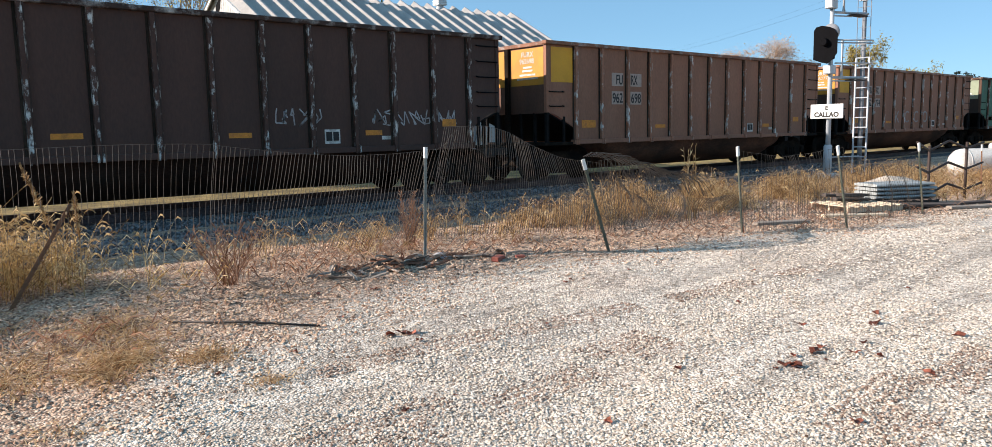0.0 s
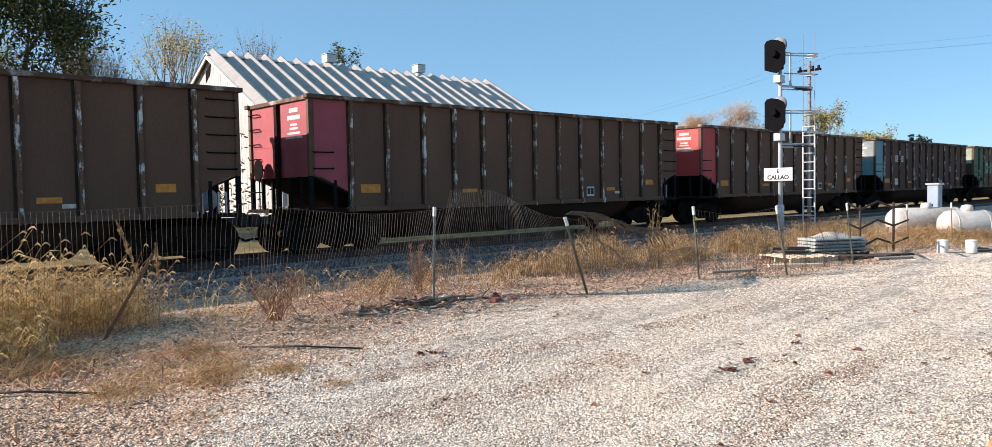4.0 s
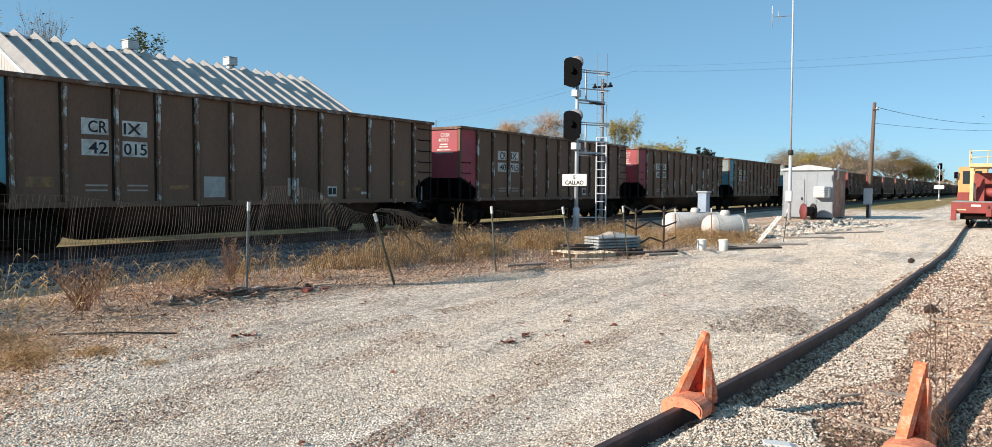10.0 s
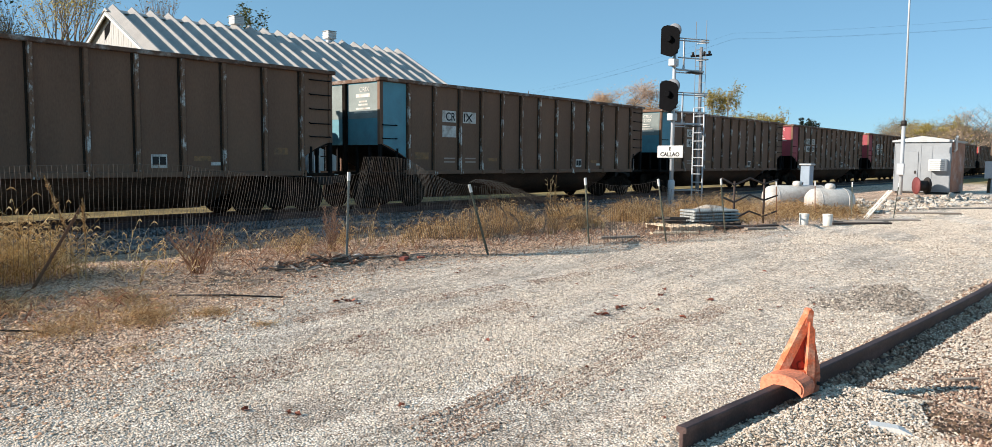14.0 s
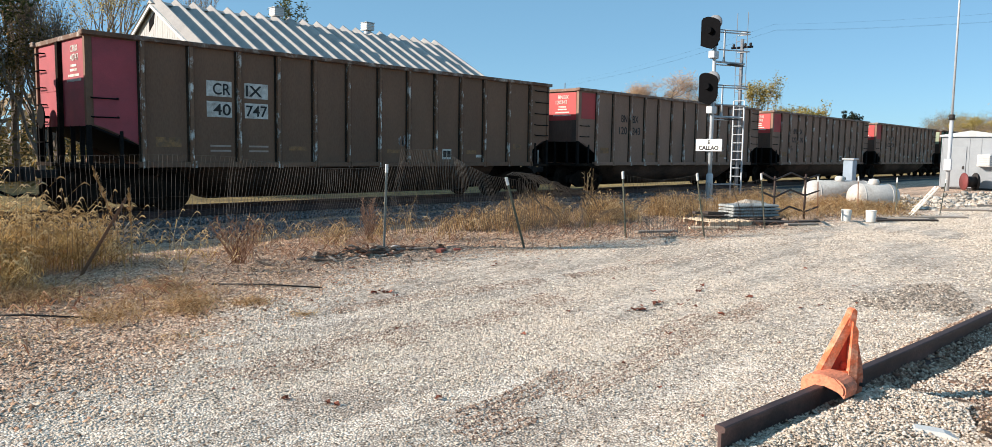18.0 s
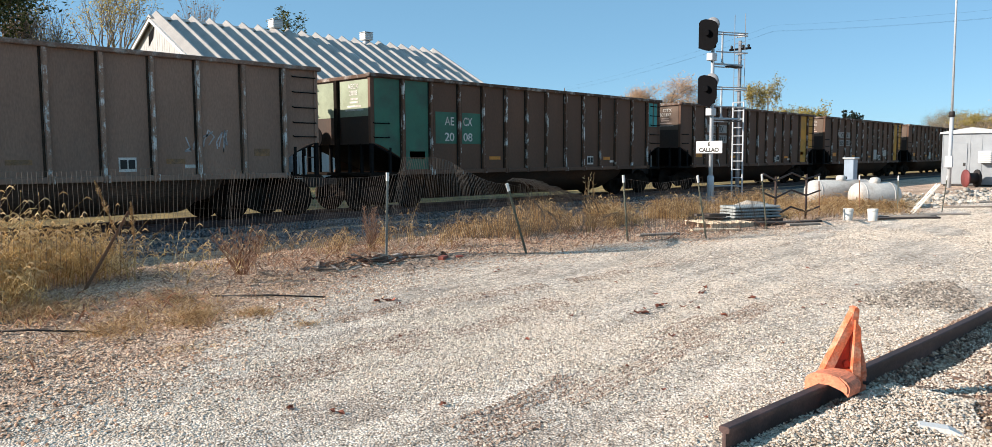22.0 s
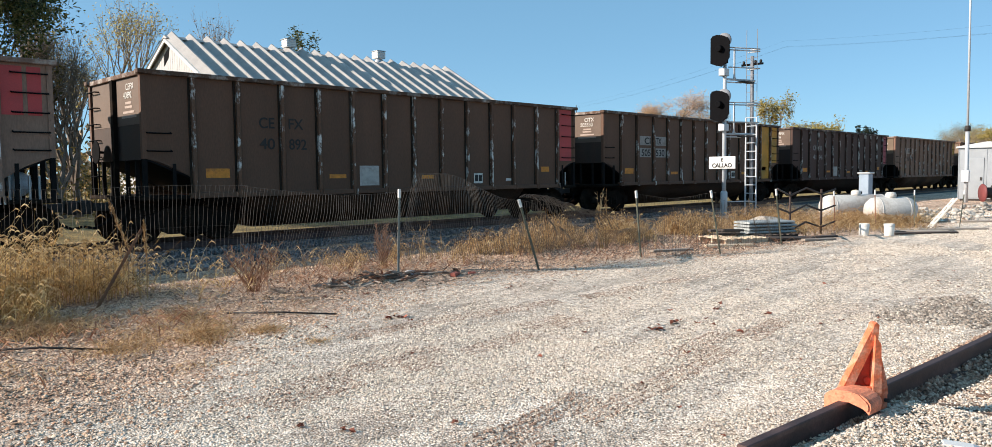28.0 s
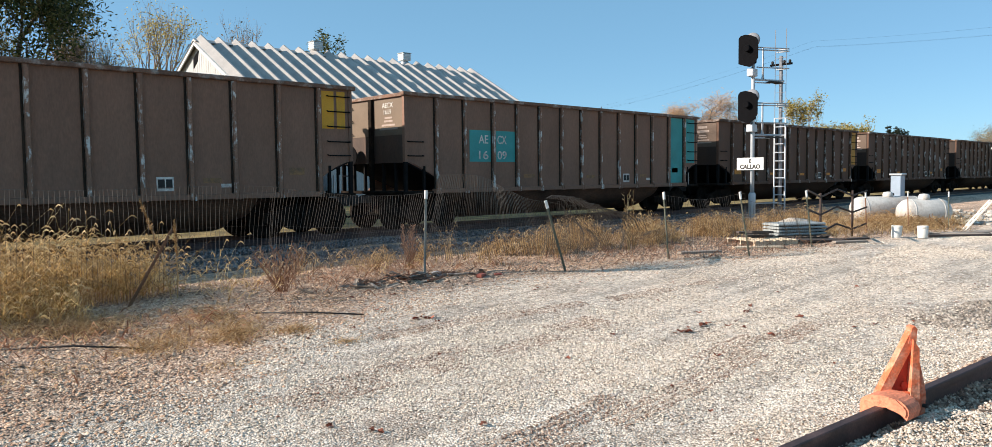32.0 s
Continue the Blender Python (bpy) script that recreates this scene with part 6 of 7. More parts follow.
GOLD = blade_material("golden_grass", [(0.0, (0.15, 0.075, 0.026)), (0.4, (0.53, 0.325, 0.115)), (0.75, (0.79, 0.555, 0.245)), (1.0, (0.90, 0.74, 0.45))])
STRAW = blade_material("straw_weeds", [(0.0, (0.13, 0.072, 0.036)), (0.4, (0.38, 0.23, 0.105)), (0.75, (0.58, 0.39, 0.185)), (1.0, (0.77, 0.60, 0.36))])
REDDISH = blade_material("reddish_weeds", [(0.0, (0.15, 0.06, 0.035)), (0.5, (0.34, 0.18, 0.11)), (1.0, (0.52, 0.33, 0.22))])
SEED = blade_material("pale_seed_heads", [(0.0, (0.34, 0.22, 0.10)), (0.6, (0.58, 0.42, 0.22)), (1.0, (0.77, 0.62, 0.38))])


FLAT_STRAW = blade_material("flattened_straw", [(0.0, (0.22, 0.12, 0.055)), (0.45, (0.51, 0.325, 0.155)), (0.8, (0.69, 0.49, 0.265)), (1.0, (0.83, 0.67, 0.43))])


class Grass:
    """Ribbons gathered into one mesh."""

    def __init__(self):
        self.v, self.f = [], []

    def ribbon(self, pts, widths, side):
        i0 = len(self.v)
        for p, w in zip(pts, widths):
            self.v += [tuple(p - side * w), tuple(p + side * w)]
        for i in range(len(pts) - 1):
            a = i0 + 2 * i
            self.f.append((a, a + 1, a + 3, a + 2))

    def stalk(self, rnd, base, h, lean, width, drop=0.0, head=None, leaves=3):
        a = rnd.uniform(0, 2 * math.pi)
        d = Vector((math.cos(a), math.sin(a), 0))
        side = Vector((-d.y, d.x, 0))
        if rnd.random() < 0.5:
            side = Vector((0.6, -0.8, 0))
        pts = []
        for i in range(5):
            u = i / 4
            pts.append(base + d * (lean * h * u * u) + Vector((0, 0, h * u - drop * h * u ** 4)))
        self.ribbon(pts, [width, width, width * 0.8, width * 0.6, width * 0.45], side)
        for _ in range(leaves):
            u = rnd.uniform(0.1, 0.75)
            p = base + d * (lean * h * u * u) + Vector((0, 0, h * u))
            b = rnd.uniform(0, 2 * math.pi)
            e = Vector((math.cos(b), math.sin(b), 0))
            L = rnd.uniform(0.10, 0.26)
            q = [p, p + e * L * 0.5 + Vector((0, 0, L * 0.45)), p + e * L + Vector((0, 0, L * rnd.uniform(-0.1, 0.5)))]
            self.ribbon(q, [width * 1.2, width * 1.6, width * 0.3], Vector((-e.y, e.x, 0)) if rnd.random() < 0.5 else Vector((0, 0, 1)))
        if head is not None:
            p, L = pts[-1], rnd.uniform(0.05, 0.10)
            way = [p, p + d * L * 0.5 + Vector((0, 0, L * 0.35)), p + d * L * 0.95 + Vector((0, 0, L * 0.2)), p + d * L * 1.25 - Vector((0, 0, L * 0.15))]
            head.ribbon(way, [0.004, 0.010, 0.009, 0.003], side)
            head.ribbon(way, [0.004, 0.010, 0.009, 0.003], Vector((0, 0, 1)))

    def make(self, name, mat, label, kind="stuff", category="grass"):
        me = bpy.data.meshes.new(name)
        me.from_pydata(self.v, [], self.f)
        me.materials.append(mat)
        return tagged(new(name, me), label, category, kind=kind)


rnd = random.Random(77)
tall, heads = Grass(), Grass()
for i in range(3000):
    x, y = rnd.gauss(3.4, 1.35), rnd.gauss(11.4, 0.75)
    if not (0.6 < x < 6.5 and 10.2 < y < 13.5) or (x > 4.9 and rnd.random() < 0.84) or (3.5 < x < 5.1 and y < 11.25):
        continue
    h = (rnd.uniform(0.26, 0.72) if rnd.random() < 0.9 else rnd.uniform(0.7, 1.0)) * (1.0 - 0.25 * max(0, x - 4.9)) * (1.0 + 0.34 * max(0.0, min(1.0, (4.5 - x) / 1.2))) * min(1.0, max(0.45, 0.55 + 0.5 * (y - 10.6)))
    tall.stalk(rnd, Vector((x, y, ground_z(x, y) - 0.02)), h, rnd.uniform(0.08, 0.65), 0.0027, rnd.uniform(0, 0.15), heads if h > 0.34 and rnd.random() < 0.75 else None, 3)
tall.make("tall_grass", GOLD, "tall golden foxtail grass thick round the leaning post")
heads.make("seed_heads", SEED, "pale drooping foxtail seed heads over the tall grass")
low, tips = Grass(), Grass()
for i in range(12000):
    x = rnd.uniform(6.2, 24.0)
    mid = np.interp(x, (6.2, 8, 10, 12, 16, 20, 24), (12.0, 11.8, 11.3, 11.1, 10.8, 10.7, 10.5))
    y = rnd.gauss(mid, 0.42)
    along = x - 0.9 * (y - 11.3)
    dens = 0.05 if along < 7.9 else 0.95 if along < 9.1 else 0.04 if along < 10.3 else (1.0 if x < 19 else 0.85)
    clump = noise.noise((x * 1.1, y * 0.8, 0))
    if rnd.random() > dens * (0.34 + 1.1 * clump) + 0.015:
        continue
    h = rnd.uniform(0.12, 0.44) * (1.0 + 0.9 * clump) * (1.3 if x > 9.4 else 1.0)
    low.stalk(rnd, Vector((x, y, ground_z(x, y) - 0.02)), h, rnd.uniform(0.05, 0.6), 0.0031, 0.05, tips if rnd.random() < 0.08 else None, 4)
low.make("fence_weeds", STRAW, "low straw-coloured weeds along the foot of the fence")
tips.make("weed_tips", SEED, "pale dry seed tips among the fence weeds")
mats, rusty, tan = Grass(), Grass(), Grass()
for cx, cy, n, sp, hh in ((3.7, 8.8, 90, 0.20, 0.17), (4.65, 9.7, 80, 0.22, 0.15), (4.5, 8.8, 90, 0.12, 0.16), (4.35, 8.55, 70, 0.13, 0.14), (5.0, 8.5, 60, 0.11, 0.12), (4.1, 9.2, 50, 0.2, 0.15), (4.75, 9.2, 45, 0.16, 0.12), (4.7, 10.1, 35, 0.3, 0.12), (3.3, 10.2, 120, 0.3, 0.24), (3.2, 8.6, 20, 0.20, 0.10), (3.3, 9.9, 90, 0.25, 0.26), (2.5, 10.3, 80, 0.3, 0.28), (4.6, 9.9, 35, 0.30, 0.12), (5.2, 7.75, 22, 0.07, 0.07), (3.9, 7.7, 18, 0.12, 0.07), (2.4, 8.4, 40, 0.3, 0.12), (6.1, 9.9, 30, 0.3, 0.08)):
    for i in range(3 * n):
        x, y = rnd.gauss(cx, sp), rnd.gauss(cy, sp)
        mats.stalk(rnd, Vector((x, y, rough_ground(x, y))), rnd.uniform(0.3, 0.9) * hh * 0.85, rnd.uniform(1.4, 3.6), 0.0046, 0.55, None, 0)
for i in range(1500):
    x, y = rnd.uniform(1.2, 6.8), rnd.uniform(7.9, 11.3)
    if rnd.random() > (0.42 + 1.2 * noise.noise((x * 1.0, y * 1.7, 21.0))) * smooth01((y - dirt_line(x) + 0.5) / 1.2) * (1 - smooth01((x - 4.6) / 2.2)):
        continue
    mats.stalk(rnd, Vector((x, y, rough_ground(x, y) + 0.012)), rnd.uniform(0.02, 0.06), rnd.uniform(2.0, 5.0), 0.0030, 0.6, None, 0)
mats.make("dry_grass_tufts", FLAT_STRAW, "flattened pale dry grass tufts on the gravel")
for cx, cy, n, sp, hh in ((2.6, 9.3, 40, 0.7, 0.05), (4.2, 9.3, 50, 0.8, 0.05), (7.6, 11.0, 160, 0.8, 0.07), (9.3, 10.3, 40, 0.7, 0.06), (12.5, 9.4, 110, 1.2, 0.06), (16.0, 8.8, 90, 1.0, 0.07), (22, 7.6, 200, 1.0, 0.10), (23.6, 8.2, 700, 0.9, 0.30), (24.5, 8.6, 600, 1.2, 0.36), (27, 9.6, 500, 1.3, 0.36), (20.0, 8.9, 400, 1.0, 0.30)):
    for i in range(n):
        x, y = rnd.gauss(cx, sp), rnd.gauss(cy, sp * 0.6)
        (tan if cx > 19 else rusty).stalk(rnd, Vector((x, y, rough_ground(x, y))), rnd.uniform(0.4, 1.3) * hh, rnd.uniform(0.3, 1.6), 0.004, 0.2, None, 2)
rusty.make("reddish_ground_weeds", REDDISH, "low reddish dead weeds among the stones")
tan.make("tan_weeds", STRAW, "tan dead weeds round the propane tanks")


def bush(x, y, h, spread_, n, mat, label, seed):
    r2 = random.Random(seed)
    g = Grass()
    for i in range(n):
        a = r2.uniform(0, 2 * math.pi)
        base = Vector((x + r2.gauss(0, 0.05), y + r2.gauss(0, 0.05), ground_z(x, y) - 0.02))
        tip = base + Vector((math.cos(a) * spread_ * r2.random(), math.sin(a) * spread_ * r2.random(), h * r2.uniform(0.55, 1.0)))
        g.ribbon([base, base.lerp(tip, 0.5) + Vector((r2.gauss(0, 0.02), r2.gauss(0, 0.02), 0.02)), tip], [0.005, 0.004, 0.002], Vector((0.75, -0.66, 0)))
        for j in range(9):
            p = base.lerp(tip, r2.uniform(0.25, 1.0))
            b = r2.uniform(0, 2 * math.pi)
            q = p + Vector((math.cos(b) * 0.06, math.sin(b) * 0.06, r2.uniform(0.02, 0.09)))
            g.ribbon([p, p.lerp(q, 0.5), q], [0.003, 0.006, 0.002], Vector((0.75, -0.66, 0)))
    return g.make("dead_weed", mat, label, kind="", category="weed")


bush(6.05, 10.65, 0.70, 0.62, 34, REDDISH, "bushy reddish-brown dead weed at the edge of the gravel", 1)
bush(8.75, 11.3, 0.78, 0.26, 24, REDDISH, "bushy reddish-brown dead weed beside the fence", 2)


def plume(base, mid, tip, label, seed):
    """A tall stalk whose upper half is a thick ragged seed spike."""
    r2 = random.Random(seed)
    g = Grass()
    base, mid, tip = Vector(base), Vector(mid), Vector(tip)
    g.ribbon([base, mid, tip], [0.007, 0.006, 0.003], Vector((0.75, -0.66, 0)))
    for i in range(420):
        u = r2.random() ** 0.8
        p = mid.lerp(tip, u)
        a = r2.uniform(0, 2 * math.pi)
        w = (0.022 + 0.022 * math.sin(math.pi * min(1, u * 1.1))) * r2.uniform(0.4, 1.2) * (0.75 + 0.4 * math.sin(u * 21 + seed))
        q = p + Vector((math.cos(a) * w, math.sin(a) * w, r2.uniform(0.005, 0.045)))
        g.ribbon([p, p.lerp(q, 0.5), q], [0.003, 0.006, 0.002], Vector((0.75, -0.66, 0)))
    return g.make("seed_plume", STRAW, label, kind="", category="weed")


plume((4.70, 11.05, -0.05), (4.57, 11.0, 0.55), (4.33, 11.0, 1.24), "tall brown seed plume leaning over the rusty post", 3)
plume((4.78, 11.05, -0.05), (4.77, 11.0, 0.5), (4.75, 11.0, 0.95), "upright brown seed plume beside the rusty post", 4)
bush(13.45, 10.2, 1.25, 0.16, 16, STRAW, "tall pale dry weed stalk behind the fence", 5)
bush(7.15, 1.3, 1.38, 0.07, 4, REDDISH, "thin dead weed growing against the siding rail", 6)
bush(7.05, 1.25, 0.4, 0.28, 12, REDDISH, "tangled dead weed against the siding rail", 7)

# ---- scraps on the ground ----
BARK = material("dark_bark", (0.09, 0.065, 0.05), 0.95, 0, 0.3, 8, 0.006, 40, second=(0.24, 0.19, 0.15), amount=0.42)
GREY_BARK = material("bleached_bark", (0.36, 0.30, 0.25), 0.95, 0, 0.3, 8, 0.006, 40, second=(0.16, 0.12, 0.09), amount=0.4)
RED_BARK = material("reddish_rotten_wood", (0.26, 0.12, 0.075), 0.95, 0, 0.3, 8, 0.006, 40, second=(0.10, 0.06, 0.04), amount=0.4)
r2 = random.Random(12)
for i in range(64):
    x, y = r2.gauss(7.75, 0.46), r2.gauss(10.22, 0.15)
    L, w = r2.uniform(0.09, 0.30) if r2.random() < 0.8 else r2.uniform(0.3, 0.55), r2.uniform(0.010, 0.034)
    bm = bmesh.new()
    rim = [(-L / 2, -w * 0.3), (-L / 4, -w), (L / 5, -w * 0.8), (L / 2, -w * 0.2), (L / 2 - 0.03, w * 0.5), (L / 6, w), (-L / 3, w * 0.7)]
    prism(bm, [(p + r2.uniform(-0.015, 0.015), q + r2.uniform(-0.006, 0.006)) for p, q in rim], "z", 0.0, r2.uniform(0.008, 0.028))
    for v in bm.verts:
        v.co.z += 0.5 * abs(v.co.y) + 0.03 * math.sin(v.co.x * 9 + i)
    z = rough_ground(x, y) + 0.012 + 0.10 * max(0.0, 1 - math.hypot((x - 7.75) / 0.6, (y - 10.22) / 0.25)) * r2.random()
    thing("bark_slab", pose(x, y, z, r2.uniform(-30, 30), r2.uniform(-16, 16), r2.gauss(-12, 40)), "broken weathered bark slab in a heap by the fence post", "bark", "scrap wood", bm=bm, material=(BARK, RED_BARK, GREY_BARK, BARK, GREY_BARK)[i % 5])
for i, (x, y, yaw, L, r) in enumerate(((7.0, 10.1, -50, 0.35, 0.03), (8.75, 10.0, -30, 0.4, 0.03), (9.0, 9.85, 5, 0.35, 0.025), (8.2, 9.95, 20, 0.45, 0.03), (7.55, 10.45, 35, 0.8, 0.025), (9.3, 9.7, -15, 0.4, 0.02))):
    bm = bmesh.new()
    r2 = random.Random(i)
    pts = [Vector((L * (u - 0.5), r2.uniform(-0.04, 0.04), r * 0.8 + r2.uniform(0, 0.03))) for u in (0, 0.3, 0.65, 1)]
    for a, b in zip(pts, pts[1:]):
        rod(bm, a, b, r * r2.uniform(0.4, 0.75), r * r2.uniform(0.3, 0.7), 6)
    thing("driftwood_stick", pose(x, y, rough_ground(x, y), 0, 0, yaw), "broken weathered branch lying by the fence post", "stick", "scrap wood", bm=bm, material=(BARK, GREY_BARK, BARK, RED_BARK)[i % 4])
for a, b in (((5.15, 9.63), (6.05, 8.66)), ((2.5, 9.5), (3.55, 8.78))):
    bm = bmesh.new()
    tube(bm, [Vector((*a, rough_ground(*a) + 0.012)), Vector(((a[0] + b[0]) / 2, (a[1] + b[1]) / 2, rough_ground(*a) + 0.018)), Vector((*b, rough_ground(*b) + 0.012))], 0.010, 7)
    thing("iron_bar", Matrix(), "long dark iron bar lying on the gravel", "bar", "iron bars", bm=bm, material=STEEL_DARK)
ROTTEN = material("rotten_tie_wood", (0.17, 0.105, 0.075), 0.95, 0, 0.3, 8, 0.006, 40, second=(0.28, 0.20, 0.15), amount=0.4)
r2 = random.Random(31)
for i in range(9):
    x = r2.uniform(6.9, 9.6)
    p = siding_point(x, r2.uniform(0.25, 1.3))
    L, w = r2.uniform(0.14, 0.55), r2.uniform(0.012, 0.032)
    bm = bmesh.new()
    prism(bm, [(-L / 2, 0.0), (-L / 2 + 0.04, w), (L / 2 - 0.03, w * 0.8), (L / 2, 0.0), (L / 4, -w * 0.9), (-L / 3, -w)], "z", 0.0, 0.018)
    thing("tie_splinter", pose(p.x, p.y, rough_ground(p.x, p.y) + 0.018, r2.uniform(-6, 6), 0, -100 + r2.gauss(0, 25)), "rotten brown splinter of timber lying in the siding", "splinter", "tie splinters", bm=bm, material=(ROTTEN, BARK, GREY_BARK)[i % 3])
BRICK = material("worn_brick", (0.34, 0.10, 0.07), 0.9, 0, 0.2, 12, 0.004, 60)
for x, y, yaw, s in ((8.95, 9.72, 25, 1.0), (9.2, 9.6, -30, 0.6)):
    bm = box(bmesh.new(), -0.10 * s, 0.10 * s, -0.047 * s, 0.047 * s, 0, 0.057 * s, bevel=0.008)
    thing("brick", pose(x, y, rough_ground(x, y) - 0.004, 4, 0, yaw), "worn red brick lying at the foot of the fence", "brick", "loose bricks", bm=bm, material=BRICK)
bm = bmesh.new()
bmesh.ops.create_icosphere(bm, subdivisions=2, radius=0.1)
for v in bm.verts:
    v.co *= 1 + 0.25 * noise.noise(v.co * 9)
    v.co.z *= 0.5
thing("concrete_lump", pose(8.5, 10.25, rough_ground(8.5, 10.25) + 0.03), "grey concrete lump beside the fence post", "lump", bm=bm, material=material("grey_concrete", (0.42, 0.43, 0.46), 0.9, 0, 0.15, 10, 0.003))
bm = bmesh.new()
prism(bm, [(-0.14, 0), (0.15, 0.0), (0.17, 0.02), (0.05, 0.05), (-0.12, 0.035)], "y", -0.045, 0.05)
thing("white_scrap", pose(6.33, 2.17, rough_ground(6.33, 2.17) + 0.03, 0, 8, -68), "white scrap of board lying by the rail end", "scrap", bm=bm, material=WHITE)
LEAF = material("dead_leaf", (0.27, 0.085, 0.05), 0.8, 0, 0.2, 20, random_=0.35)


def leaf_mesh(seed):
    r2 = random.Random(seed)
    bm = bmesh.new()
    n = 11
    ring = [bm.verts.new(((0.052 + 0.028 * (i % 2) * r2.uniform(0.5, 1.2)) * math.cos(2 * math.pi * i / n) * 1.25, (0.045 + 0.026 * (i % 2)) * math.sin(2 * math.pi * i / n), 0.012 + 0.022 * math.cos(4 * math.pi * i / n + seed))) for i in range(n)]
    c = bm.verts.new((0, 0, 0.004))
    for i in range(n):
        bm.faces.new((ring[i], ring[(i + 1) % n], c))
    bmesh.ops.solidify(bm, geom=bm.faces[:], thickness=0.003)
    return mesh(bm, LEAF)


leaves = [leaf_mesh(i) for i in range(4)]
spots = [(8.05, 5.56), (8.62, 5.57), (9.0, 5.43), (8.48, 5.55), (8.69, 5.36), (8.07, 5.47), (9.55, 5.58), (9.84, 5.7), (9.13, 6.0), (8.6, 4.8), (7.44, 4.78), (6.45, 8.02), (6.36, 8.06), (6.52, 7.97), (6.43, 5.79), (9.67, 4.99), (6.57, 9.71), (7.11, 9.53), (5.61, 6.71), (8.3, 5.62), (8.75, 5.2)]
r2 = random.Random(9)
spots += [(r2.uniform(3.5, 14), r2.uniform(3.4, 8.8)) for _ in range(46)]
for i, (x, y) in enumerate(spots):
    if on_siding(x, y):
        continue
    ob = new("fallen_leaf", leaves[i % 4])
    s = r2.uniform(0.45, 0.8) if i < 18 else r2.uniform(0.2, 0.45)
    ob.matrix_world = pose(x, y, rough_ground(x, y) + 0.012, r2.uniform(-12, 12), r2.uniform(-12, 12), r2.uniform(0, 360)) @ Matrix.Diagonal((s, s, s, 1))
    tagged(ob, "curled dead brown leaf on pale gravel", "leaf", "fallen leaves")
for x, y, s in ((18.9, 2.55, 0.09), (12.8, 1.75, 0.11)):
    ob = new("dark_stone", rock_mesh(40))
    ob.data.materials[0] = material("dark_iron_lump", (0.05, 0.032, 0.026), 0.8, 0.2, 0.3, 9)
    ob.matrix_world = pose(x, y, rough_ground(x, y) + 0.05, 0, 0, 30) @ Matrix.Diagonal((s, s, s, 1))
    tagged(ob, "dark rusty lump lying by the siding", "lump")

# ---- trees ----
WOOD = material("grey_brown_bark", (0.165, 0.132, 0.105), 0.95, 0, 0.25, 3, 0.0, 20, second=(0.22, 0.18, 0.15), amount=0.4)
LEAVES = {
    "olive": [(0.0, (0.035, 0.045, 0.015)), (0.5, (0.10, 0.12, 0.035)), (0.8, (0.20, 0.19, 0.06)), (1.0, (0.34, 0.26, 0.10))],
    "autumn": [(0.0, (0.055, 0.05, 0.015)), (0.5, (0.18, 0.135, 0.04)), (1.0, (0.38, 0.235, 0.08))],
    "yellow": [(0.0, (0.16, 0.12, 0.03)), (0.5, (0.36, 0.27, 0.06)), (1.0, (0.55, 0.45, 0.16))],
    "peach": [(0.0, (0.36, 0.22, 0.13)), (0.5, (0.60, 0.41, 0.26)), (1.0, (0.76, 0.58, 0.41))],
    "cedar": [(0.0, (0.01, 0.018, 0.01)), (1.0, (0.035, 0.05, 0.025))],
    "brown": [(0.0, (0.17, 0.125, 0.08)), (0.6, (0.36, 0.275, 0.185)), (1.0, (0.50, 0.40, 0.28))],
    "green": [(0.0, (0.02, 0.035, 0.01)), (0.6, (0.065, 0.085, 0.022)), (1.0, (0.16, 0.14, 0.04))],
}
LEAF_MAT = {k: blade_material(k + "_foliage", v) for k, v in LEAVES.items()}


